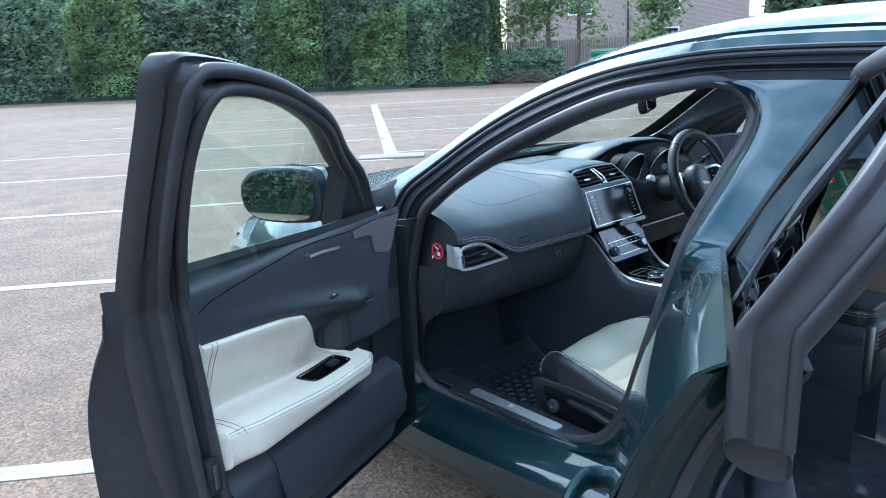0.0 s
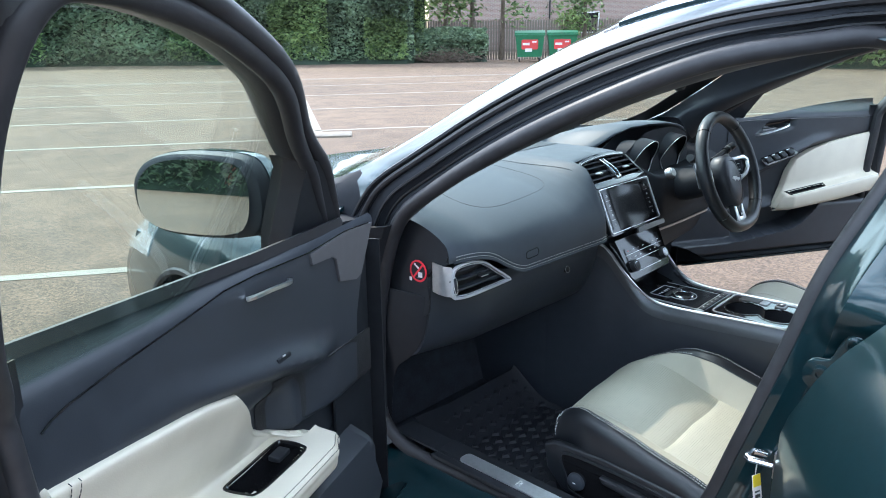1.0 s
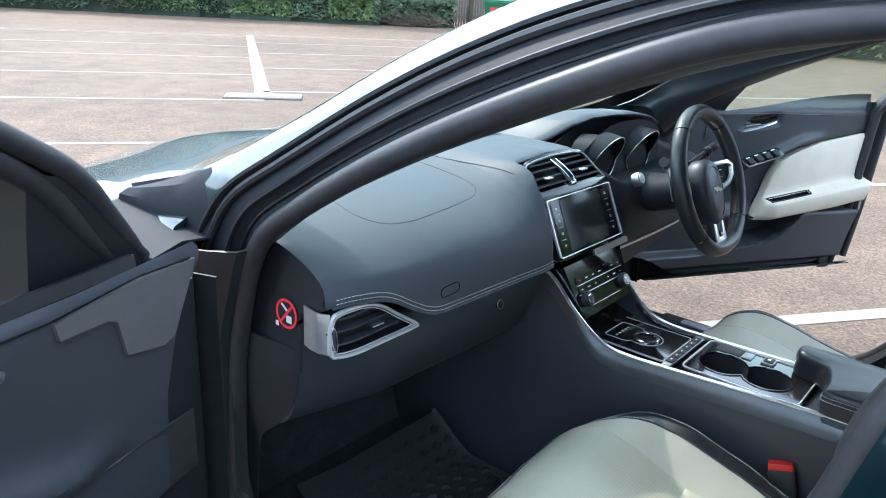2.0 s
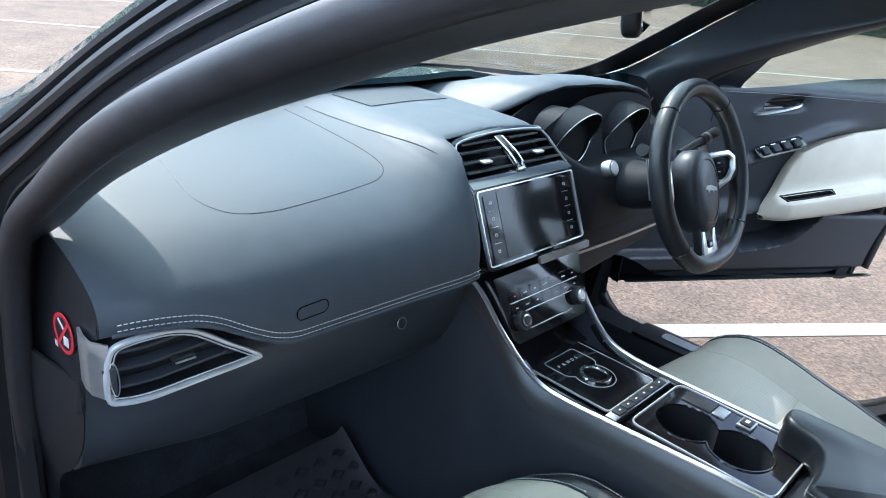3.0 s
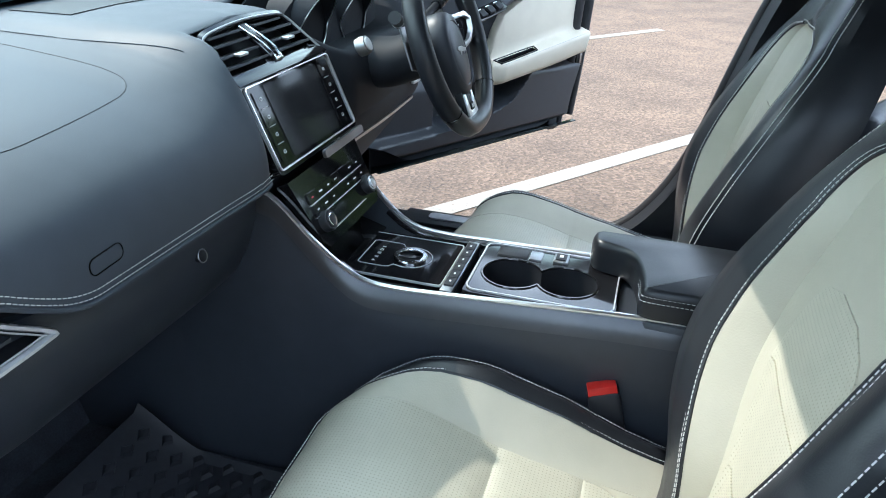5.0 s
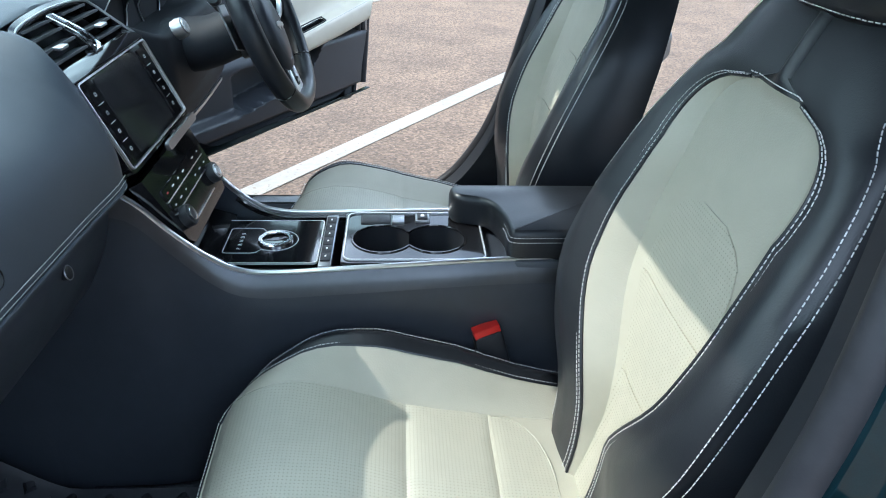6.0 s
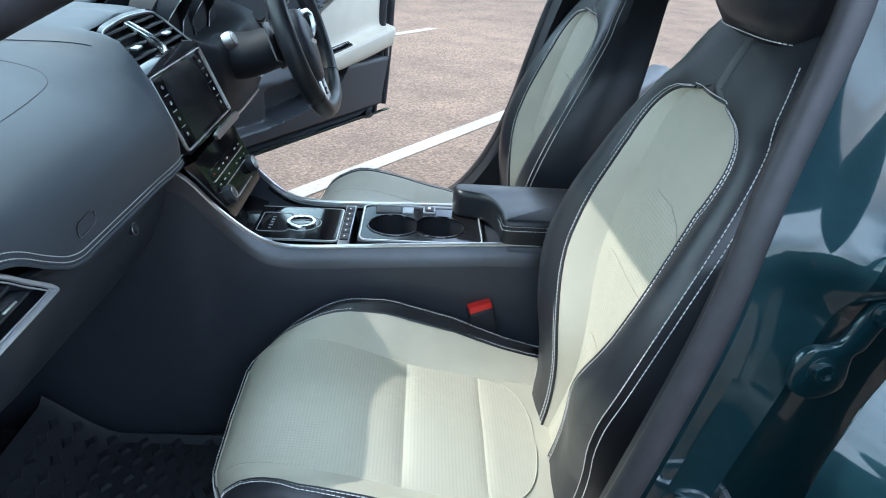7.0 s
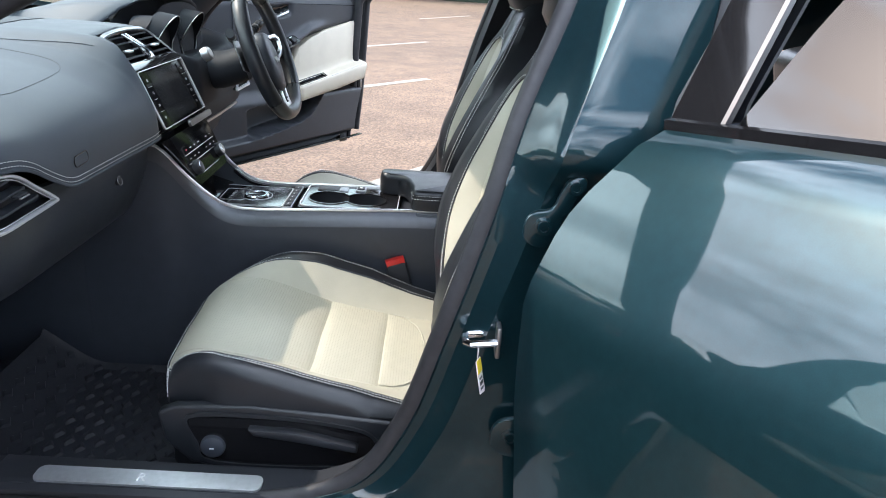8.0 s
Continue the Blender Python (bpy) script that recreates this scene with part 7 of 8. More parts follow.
def driver_trim(add, door):
    """Inner side of the driver's door: dark panel, cream armrest rising to the rear, pocket, switches and handle."""
    hi = [(0.40, 0.600), (0.418, 0.645), (0.440, 0.690), (0.462, 0.765), (0.490, 0.815), (0.556, 0.852), (0.649, 0.885), (0.86, 0.925)]
    lo = [(0.40, 0.592), (0.65, 0.625), (0.86, 0.658)]
    ridge = [(0.10, 0.735), (0.31, 0.775), (0.45, 0.835), (0.556, 0.884), (0.86, 0.935)]
    pocket_top = [(0.20, 0.575), (0.34, 0.588), (0.60, 0.622)]
    pocket_low = [(0.20, 0.470), (0.34, 0.490), (0.46, 0.508), (0.52, 0.530), (0.56, 0.570), (0.605, 0.625)]

    def wd(u, z):
        w = -0.034 * smooth01(0.985, 1.050, z) ** 2
        r = lerp(ridge, u)
        w += 0.020 * math.exp(-((z - r - 0.004) / 0.020) ** 2) * smooth01(0.70, 0.50, u)
        w -= 0.024 * smooth01(r, r - 0.035, z) * smooth01(0.60, 0.66, z)
        w -= 0.016 * smooth01(0.29, 0.33, u) * smooth01(0.475, 0.43, u) * math.exp(-((z - 0.966 - 0.12 * (u - 0.38)) / 0.022) ** 4)
        if u > 0.20:
            w -= 0.055 * smooth01(0.22, 0.26, u) * smooth01(0.612, 0.596, u) * smooth01(lerp(pocket_low, u) - 0.006, lerp(pocket_low, u) + 0.006, z) * smooth01(lerp(pocket_top, u) + 0.012, lerp(pocket_top, u), z)
        w += 0.036 * smooth01(lerp(pocket_low, min(0.60, max(0.20, u))) + 0.014, lerp(pocket_low, min(0.60, max(0.20, u))) - 0.004, z) * smooth01(0.40, 0.43, z)
        return w
    rows = []
    for i in range(121):
        u = -0.04 + 0.90 * i / 120
        zt = 1.006 + 0.060 * smooth01(0.15, 0.85, u)
        zb = 0.385 + 0.09 * smooth01(0.16, -0.04, u) + 0.02 * smooth01(0.72, 0.86, u)
        zs = [zb + (zt - zb) * j / 110 for j in range(111)]
        rows.append([P(u - 0.055 * smooth01(0.70, 0.42, z) * smooth01(0.6, 0.86, u), wd(u, z), z) for z in zs])
    add("door_panel", sheet(rows, 0.006, back=(-1, 0, 0)), M["doorsoft"], door, "black soft trim panel")
    add("panel_seam", tube([P(u, wd(u, z) + 0.0014, z) for u, z in [(0.84, 0.985), (0.70, 0.990), (0.50, 0.995), (0.34, 0.998), (0.20, 0.996)]], 0.0012, 5, up=(1, 0, 0)), M["piano"], door)
    # cream armrest
    rows = []
    for i in range(117):
        u = 0.402 + 0.453 * i / 116
        h, l, zs = lerp(hi, u), lerp(lo, u), 0.668 + 0.165 * (u - 0.43)
        tip = 0.45 + 0.55 * smooth01(0.40, 0.46, u)
        pts = [(-0.022, h + 0.004), (0.004, h), (0.008, h - 0.010), (0.010, zs + 0.040), (0.012, zs + 0.016), (0.016, zs + 0.008), (0.021, zs + 0.005), (0.026, zs + 0.004), (0.048, zs - 0.001), (0.055, zs - 0.003), (0.060, zs - 0.008), (0.062, zs - 0.016), (0.061, l + 0.020), (0.057, l + 0.007), (0.044, l), (0.0, l - 0.002)]
        top = h
        row = []
        for w, z in pts:
            z = min(z, top)
            row.append(P(u - 0.03 * smooth01(0.80, 0.62, z) * smooth01(0.7, 0.86, u), w * tip, z))
        rows.append(row)
    bm = sheet(rows)
    bmesh.ops.delete(bm, geom=[f for f in bm.faces if 0.446 < -f.calc_center_median().y < 0.606 and 0.024 < f.calc_center_median().x < 0.049 and abs(f.calc_center_median().z - 0.668 - 0.165 * (-f.calc_center_median().y - 0.43)) < 0.008], context="FACES")
    add("armrest", bm, M["doorcream"], door, "cream leather armrest rising towards the rear", angle=60)
    add("armrest_end", sheet([rows[-1], [Vector((min(p.x, 0.0) - 0.02, p.y - 0.012, p.z)) for p in rows[-1]]], 0.003), M["doorcream"], door)
    ln = [(r[9] + r[10]) / 2 + Vector((0.001, 0, 0.001)) for r in rows[12:]]
    add("stitching", stitches(ln, 0.0075, 0.005, 0.0007, up=(1, 0, 0)), M["satin"], door, "fine stitching")
    cup = [(0.444, 0.024), (0.448, 0.044), (0.460, 0.050), (0.590, 0.050), (0.606, 0.044), (0.610, 0.030), (0.602, 0.022), (0.456, 0.020)]
    cup = [(q.x, q.y) for q in spline([(u, w, 0) for u, w in cup], 3, True)]
    rings = [[P(u, w, 0.668 + 0.165 * (u - 0.43) + 0.0042 - 0.22 * (w - 0.026) + d) for u, w in inset(cup, e)] for e, d in ((-0.002, -0.001), (-0.001, 0.0022), (0.002, 0.002), (0.004, -0.002), (0.006, -0.034))]
    pl = loft(rings, cap=False)
    pl.verts.ensure_lookup_table()
    pl.faces.new([pl.verts[len(pl.verts) - len(cup) + j] for j in range(len(cup))])
    add("grab_cup", pl, M["piano"], door, "black pull cup in the armrest")
    # four window switches in a pack on the ridge
    d = Vector((0, -0.118, 0.036)).normalized()
    n = Vector((0.62, 0, 0.78))
    pm = axes(P(0.396, 0.020, 0.835), d, n.cross(d))
    pack = add("switch_pack", bevel(plate(rounded(0.150, 0.044, 0.012, 4), 0.006, pm), 0.0015, 2), M["piano"], door, "gloss black switch pack")
    for k in range(4):
        c = -0.050 + 0.033 * k
        add("window_switch", box((c, 0.001, 0.010), (0.022, 0.026, 0.010), 0.003, m=pm), M["hard"], door, "window lift switch")
        add("switch_edge", box((c - 0.006, -0.012, 0.0145), (0.014, 0.003, 0.0016), 0.0006, m=pm), M["rail"], door)
    # release handle over its hollow
    add("handle", sweep(spline([P(0.300, -0.004, 0.934), P(0.312, 0.012, 0.938), P(0.36, 0.018, 0.950), P(0.415, 0.016, 0.966), P(0.436, 0.002, 0.972)], 4), [(-0.003, -0.0065), (0.003, -0.0065), (0.0035, 0.0055), (-0.003, 0.0065)], up=(1, 0, 0)), M["rail"], door, "bright metal release handle")
    add("hollow", sheet([[P(0.335 + 0.115 * k / 10, wd(0.335 + 0.115 * k / 10, z) + 0.0015, z) for z in [0.952 + 0.13 * (0.0115 * k - 0.045) + 0.032 * q / 6 for q in range(7)]] for k in range(11)], 0.001, back=(-1, 0, 0)), M["piano"], door, "dark hollow behind the handle")
    add("inlay", sheet([[P(u, wd(u, z) + 0.003, z) for z in [z0 + (z1 - z0) * q / 5 for q in range(6)]] for u, z0, z1 in ((0.17, 0.905, 0.992), (0.22, 0.915, 0.994), (0.27, 0.925, 0.994), (0.30, 0.945, 0.994), (0.345, 0.985, 0.994))], 0.003, back=(-1, 0, 0)), M["doorsoft"], door, "smooth dark inlay")


def front_door(s, swing):
    M0 = Matrix.Translation((-0.85, 0.223, 0)) @ Matrix.Rotation(radians(-swing), 4, "Z")
    if s > 0:
        M0 = Matrix.Translation((0.87, 0.30, 0)) @ Matrix.Rotation(radians(swing), 4, "Z") @ Matrix.Translation((0, 0.10, 0.131)) @ Matrix.Diagonal((1, 1, 0.875, 1))

    def add(name, bm, material, parent, label="", angle=38):
        return part(name, mirrored(bm, s), material, parent, label, angle=angle)
    # outer skin
    rows = []
    for i in range(25):
        u = 0.0 + 0.96 * i / 24
        row = []
        for j in range(15):
            z = 0.34 + (0.66 - 0.07 * smooth01(0.16, 0.0, u)) * j / 14
            x = soften([(b, a) for a, b in SECT], z * 0.955 / 0.965, 0.02)
            row.append(P(u - 0.06 * smooth01(0.60, 0.36, z) * smooth01(0.5, 0.96, u), -0.055 - (x - 0.79) * 0.95, z))
        rows.append(row)
    door = part("front_door", mirrored(sheet(rows, 0.004), s), M["paint"], car, "open front door, dark green outside, black and cream inside", m=M0)
    # frame round the window: seals in steps
    A, C = spline([(u, z, 0) for u, z in OPEN_A], 6), spline([(u, z, 0) for u, z in OPEN_C], 6)
    rows = []
    for a, c in zip(A, C):
        row = []
        for f, w in ((0.04, -0.018), (0.02, 0.006), (0.09, 0.020), (0.18, 0.026), (0.27, 0.020), (0.33, 0.006), (0.39, 0.000), (0.45, 0.008), (0.52, 0.022), (0.60, 0.027), (0.68, 0.022), (0.74, 0.004), (0.80, -0.004), (0.90, -0.002), (0.96, -0.010), (1.0, -0.022), (1.0, -0.05), (0.6, -0.050), (0.14, -0.030)):
            q = a.lerp(c, f)
            row.append(P(q.x, lean(q.x, q.y) + w, q.y))
        rows.append(row)
    fr = add("window_frame", sheet(rows, 0, closed_cols=True), M["frame"], door, "black window frame with rubber seals", angle=62)
    for f, w, r in ((0.60, 0.018, 0.0115), (0.18, 0.016, 0.0125)):
        B = [a.lerp(c, f) for a, c in zip(A, C)]
        add("frame_seal", tube([P(q.x, lean(q.x, q.y) + w, q.y) for q in B], r, 12, up=(1, 0, 0)), M["seal"], door, "soft rubber seal round the window")
    # corner plate at the mirror
    tri_ = [(0.345, 1.162), (0.312, 1.138), (0.296, 1.09), (0.272, 1.02), (0.262, 0.985)] + ([(0.085, 0.985), (0.165, 1.062), (0.262, 1.138)] if s < 0 else [(-0.03, 0.99), (0.09, 1.09), (0.22, 1.17)])
    b2 = bmesh.new()
    f_ = [b2.verts.new(P(u, lean(u, z) + 0.024, z)) for u, z in tri_]
    g_ = [b2.verts.new(P(u, lean(u, z) - 0.036, z)) for u, z in tri_]
    b2.faces.new(f_)
    b2.faces.new(g_[::-1])
    for j in range(len(tri_)):
        k = (j + 1) % len(tri_)
        b2.faces.new((f_[j], g_[j], g_[k], f_[k]))
    add("corner_plate", bevel(b2, 0.004, 2), M["hard"], door, "black plastic corner plate")
    # glass
    cols = []
    top = spline([(0.90, 1.265, 0), (0.884, 1.338, 0), (0.836, 1.356, 0), (0.699, 1.332, 0), (0.550, 1.274, 0), (0.430, 1.210, 0), (0.325, 1.145, 0), (0.272, 1.010, 0)], 5)
    for q in top:
        ub = 0.272 + (0.85 - 0.272) * smooth01(0.272, 0.90, q.x) if q.x < 0.9 else 0.85
        cols.append([P(ub + (q.x - ub) * f, lean(ub + (q.x - ub) * f, 0.99 + (q.y - 0.99) * f) - 0.018, 0.99 + (q.y - 0.99) * f) for f in (0, 0.25, 0.5, 0.75, 1)])
    cols.insert(0, [P(0.85 + (0.90 - 0.85) * f, lean(0.87, 0.99 + 0.275 * f) - 0.018, 0.99 + 0.275 * f) for f in (0, 0.25, 0.5, 0.75, 1)])
    gl = add("window_glass", sheet(cols, 0.0035), M["glass_side"], door, "green tinted side window")
    gl.visible_shadow = False
    if s > 0:
        driver_trim(add, door)
    else:
        # trim panel, with a rolled top, a sweeping crease and a bulged lower half
        ztop = [(0.300, 0.672), (0.32, 0.682), (0.375, 0.704), (0.41, 0.728), (0.455, 0.785), (0.505, 0.845), (0.56, 0.858), (0.68, 0.873), (0.815, 0.888)]
        crease = [(0.03, 0.80), (0.121, 0.806), (0.236, 0.806), (0.449, 0.850), (0.605, 0.884), (0.82, 0.905)]

        def wpan(u, z):
            c = lerp(crease, u)
            w = 0.0
            w -= 0.030 * smooth01(0.975, 1.035, z) ** 2
            front = smooth01(0.75, 0.35, u) * smooth01(0.08, 0.30, u)
            w += 0.024 * front * math.exp(-((z - c - 0.008) / 0.022) ** 2)
            w -= 0.020 * front * smooth01(c, c - 0.03, z) * smooth01(0.60, 0.66, z)
            w += 0.034 * smooth01(0.62, 0.56, z)
            if 0.29 < u < 0.83:
                zt_ = lerp(ztop, u)
                w -= 0.060 * smooth01(0.42, 0.50, u) * smooth01(0.63, 0.66, z) * smooth01(zt_ - 0.008, zt_ - 0.026, z)
            w -= 0.040 * smooth01(0.30, 0.36, u) * smooth01(0.54, 0.48, u) * smooth01(0.63, 0.66, z) * smooth01(0.80, 0.75, z)
            w -= 0.032 * smooth01(0.50, 0.42, u) * smooth01(0.58, 0.61, z) * smooth01(0.70, 0.67, z)
            return w
        front_cut = [(0.40, 0.125), (0.60, 0.122), (0.75, 0.116), (0.83, 0.108), (0.90, 0.085), (0.955, 0.056), (0.985, 0.030), (1.0, 0.026), (1.012, 0.036)]
        rows = []
        for i in range(81):
            u = 0.02 + 0.83 * i / 80
            zt = 1.006 + 0.035 * smooth01(0.2, 0.85, u)
            zb = 0.40 + 0.10 * smooth01(0.12, 0.0, u) + 0.05 * smooth01(0.72, 0.85, u)
            rows.append([P(u + lerp(front_cut, zb + (zt - zb) * j / 80) * smooth01(0.42, 0.02, u) - 0.05 * smooth01(0.84, 0.50, zb + (zt - zb) * j / 80) * smooth01(0.6, 0.85, u), wpan(u, zb + (zt - zb) * j / 80), zb + (zt - zb) * j / 80) for j in range(81)])
        pan = add("door_panel", sheet(rows, 0.006, back=(-1, 0, 0)), M["doorsoft"], door, "black soft trim panel")
        # seam line under the rolled top
        add("panel_seam", tube([P(u, wpan(u, z) + 0.0028, z) for u, z in [(0.805, 0.955), (0.79, 0.963), (0.77, 0.969), (0.70, 0.980), (0.588, 0.992), (0.50, 1.001), (0.428, 1.001), (0.287, 0.994), (0.16, 0.998), (0.07, 0.992)]], 0.0014, 5, up=(1, 0, 0)), M["piano"], door)
        # gap strips by the glass
        add("waist_seal", sweep([P(0.15, -0.016, 1.012), P(0.40, -0.016, 1.020), P(0.85, -0.018, 1.046)], [(-0.007, -0.008), (0.007, -0.008), (0.006, 0.006), (-0.004, 0.008)]), M["rubber"], door, "black rubber strip along the glass")
        # satin insert near the front, with the release handle
        ins = [(0.283, 0.991), (0.160, 0.996), (0.062, 0.990), (0.078, 0.962), (0.112, 0.905), (0.132, 0.900), (0.192, 0.915), (0.202, 0.960), (0.215, 0.967), (0.280, 0.972)]
        b2 = bmesh.new()
        f_ = [b2.verts.new(P(u, wpan(u, z) + 0.005, z)) for u, z in ins]
        g_ = [b2.verts.new(P(u, wpan(u, z) - 0.004, z)) for u, z in ins]
        b2.faces.new(f_)
        b2.faces.new(g_[::-1])
        for j in range(len(ins)):
            k = (j + 1) % len(ins)
            b2.faces.new((f_[j], g_[j], g_[k], f_[k]))
        add("inlay", bevel(b2, 0.002, 2), M["inlay"], door, "smooth grey-black inlay")
        add("handle", sweep(spline([P(0.457, 0.002, 0.974), P(0.448, 0.014, 0.978), P(0.42, 0.020, 0.979), P(0.38, 0.020, 0.975), P(0.354, 0.010, 0.970), P(0.346, 0.000, 0.968)], 4), [(-0.0025, -0.0030), (0.0025, -0.0030), (0.0028, 0.0024), (-0.0025, 0.0028)], up=(1, 0, 0)), M["rail"], door, "slim bright metal release handle")
        add("lock_switch", box(P(0.40, wpan(0.40, 0.862) + 0.002, 0.862), (0.005, 0.036, 0.008), 0.002), M["hard"], door)
        add("bar", box(P(0.405, wpan(0.40, 0.862) + 0.006, 0.868), (0.002, 0.007, 0.002), 0.0005), M["mark"], door)
        # cream armrest
        rows = []
        for i in range(121):
            u = 0.302 + 0.508 * i / 120
            zt = lerp(ztop, u)
            tip = smooth01(0.30, 0.345, u)
            o_ = 0.068 * (0.72 + 0.28 * tip) * (1 - 0.30 * smooth01(0.72, 0.815, u))
            zs_ = 0.692 + 0.030 * smooth01(0.45, 0.80, u)
            k = max(0.0, zt - zs_)
            dp = smooth01(0.40, 0.50, u)
            b_ = -0.046 * smooth01(0.325, 0.37, u)
            lip = b_ + (0.006 - b_) * smooth01(0.02, 0.15, k)
            pts = [(lip - 0.022, zt + 0.004), (lip, zt + 0.003), (lip + 0.002, zt - 0.004 - 0.03 * k), (lip + (b_ - lip) * 0.3, zt - 0.30 * k), (lip + (b_ - lip) * 0.65, zt - 0.62 * k), (b_, zt - 0.88 * k), (b_ + 0.002, zs_ - 0.002), (o_ * 0.2, zs_ - 0.004), (o_ * 0.82, zs_ - 0.008), (o_ - 0.004, zs_ - 0.012), (o_, zs_ - 0.020), (o_ - 0.002, 0.662), (o_ - 0.010, 0.640), (0.015, 0.630)]
            rows.append(spline([P(u - 0.006 * smooth01(0.75, 0.82, u) * (z < 0.7), w, z) for w, z in pts], 6))
        cup_o = [(0.362, 0.012), (0.362, -0.020), (0.374, -0.032), (0.44, -0.034), (0.50, -0.034), (0.513, -0.024), (0.511, 0.010), (0.500, 0.023), (0.44, 0.026), (0.374, 0.026)]
        cup_l = [(q.x, q.y) for q in spline([(u, w, 0) for u, w in cup_o], 4, True)]
        arows = rows

        def zz(u, w):
            r = min(arows, key=lambda r: abs(-r[0].y - u))
            i0 = min(range(10, 56), key=lambda i: r[i].x)
            i1 = max(range(len(r)), key=lambda i: r[i].x)
            return lerp([(p.x, p.z) for p in r[i0:i1 + 1]], w)
        b3 = sheet(rows, 0.006, back=(-1, 0, -0.3))
        b3.normal_update()
        hole = inset(cup_l, 0.001)
        bmesh.ops.delete(b3, geom=[f for f in b3.faces if all(inside(hole, -v.co.y, v.co.x) for v in f.verts) and 0.655 < f.calc_center_median().z < 0.712 and abs(f.normal.z) > 0.5], context="FACES")
        arm_ = add("armrest", b3, M["doorcream"], door, "cream leather armrest with stitching")
        for cc in (49, 56):
            add("stitching", stitches([r[cc] + Vector((0.0012, 0, 0.0006)) for r in rows], 0.0075, 0.005, 0.0007, up=(1, 0, 0)), M["hard"], door, "fine stitching")
        for k_ in (5, 8):
            add("stitching", stitches([p + Vector((0.0014, 0, 0.0006)) for p in rows[-1 - k_][6:60]], 0.0075, 0.005, 0.0007, up=(1, 0, 0)), M["hard"], door, "fine stitching")
        add("armrest_end", sheet([[rows[-1][j] for j in range(len(rows[-1]))], [Vector((min(p.x, 0.004) - 0.012, p.y - 0.010, p.z)) for p in rows[-1]]], 0.004), M["doorcream"], door, "cream leather armrest with stitching")
        rings = [[P(u, w, zz(u, w) + h) for u, w in inset(cup_l, d)] for d, h in ((-0.001, -0.001), (-0.0005, 0.0015), (0.003, 0.002), (0.006, -0.001), (0.008, -0.030))]
        pl = loft([[Vector(p) for p in r] for r in rings], cap=False)
        pl.verts.ensure_lookup_table()
        n_ = len(cup_l)
        pl.faces.new([pl.verts[len(pl.verts) - n_ + j] for j in range(n_)])
        add("grab_cup", pl, M["piano"], door, "black pull cup in the armrest")
        add("window_switch", box(P(0.392, -0.012, zz(0.39, -0.012) - 0.006), (0.022, 0.034, 0.010), 0.003), M["hard"], door)
        # speaker mesh and pocket
        rows = []
        for i in range(20):
            u = 0.085 + 0.30 * i / 19
            z1 = lerp([(0.075, 0.785), (0.30, 0.795), (0.45, 0.815)], u)
            z0 = lerp([(0.08, 0.68), (0.2, 0.615), (0.30, 0.66), (0.43, 0.735), (0.45, 0.76)], u)
            rows.append([P(u, wpan(u, z0 + (z1 - z0) * j / 10) + 0.003, z0 + (z1 - z0) * j / 10) for j in range(11)])
        add("speaker_grille", sheet(rows, 0.003, back=(-1, 0, 0)), M["speaker"], door, "fine black speaker mesh")
        pk = []
        for i in range(15):
            u = 0.16 + 0.52 * i / 14
            pk.append([P(u, wpan(u, z) + d, z) for z, d in ((0.61, -0.008), (0.585, 0.012), (0.50, 0.022), (0.455, 0.012), (0.43, -0.004))])
        add("door_pocket", sheet(pk, 0.005, back=(-1, 0, 0)), M["doorsoft"], door, "black plastic door pocket")
    # shut face at the free end, and the bottom edge
    rows = []
    for j in range(25):
        z = 0.36 + 0.68 * j / 24
        x = soften([(b, a) for a, b in SECT], z * 0.955 / 0.965, 0.02)
        wo = -0.055 - (x - 0.79) * 0.95
        ub = 0.06 * smooth01(0.60, 0.36, z)
        rows.append([P(u - ub, w, z) for u, w in ((0.815, -0.004), (0.845, 0.0), (0.866, -0.006), (0.885, -0.022), (0.898, -0.026), (0.912, -0.034), (0.928, wo * 0.45), (0.942, wo * 0.62), (0.95, wo * 0.86), (0.96, wo))])
    add("shut_face", sheet(rows, 0.003), M["frame"], door, "black shut face of the door")
    add("shut_seal", tube([P(0.868 - 0.06 * smooth01(0.60, 0.36, z), -0.002, z) for z in [0.37 + 0.66 * k / 20 for k in range(21)]], 0.011, 8, up=(1, 0, 0)), M["seal"], door, "soft rubber edge seal")
    rows = [[P(u, w, 0.355 + 0.03 * (w > -0.03)) for w in (-0.125, -0.08, -0.03, 0.02, 0.034)] for u in [0.0 + 0.86 * k / 12 for k in range(13)]]
    add("bottom_edge", sheet(rows, 0.004), M["paint"], door)
    rows = [[P(0.004, w, z) for w in (-0.13, -0.06, -0.01)] for z in (0.36, 0.6, 0.8, 0.94)]
    add("hinge_face", sheet(rows, 0.004), M["frame"], door)
    rows = [[P(u, w, z) for u, w in ((0.20, -0.016), (0.10, -0.020), (0.03, -0.028), (0.006, -0.045), (-0.003, -0.075))] for z in (0.38, 0.55, 0.70, 0.85, 0.90, 0.945)]
    add("inner_shell", sheet(rows, 0.004, back=(-1, 0, 0)), M["matte"], door, "black edge of the door behind the trim")
    lat = add("latch", box(P(0.845, 0.022, 0.640), (0.020, 0.034, 0.075), 0.006), M["hard"], door, "black latch plate")
    add("latch_slot", box(P(0.845, 0.033, 0.640), (0.004, 0.010, 0.050), 0.001), M["satin"], door)
    # outside mirror
    mc = P(0.272, -0.225, 1.072)
    mm = axes(mc, Vector((1.0, -0.02, 0.0)), Vector((0, 0, 1))) @ Matrix.Diagonal((1.26, 1.12, 1.0, 1))
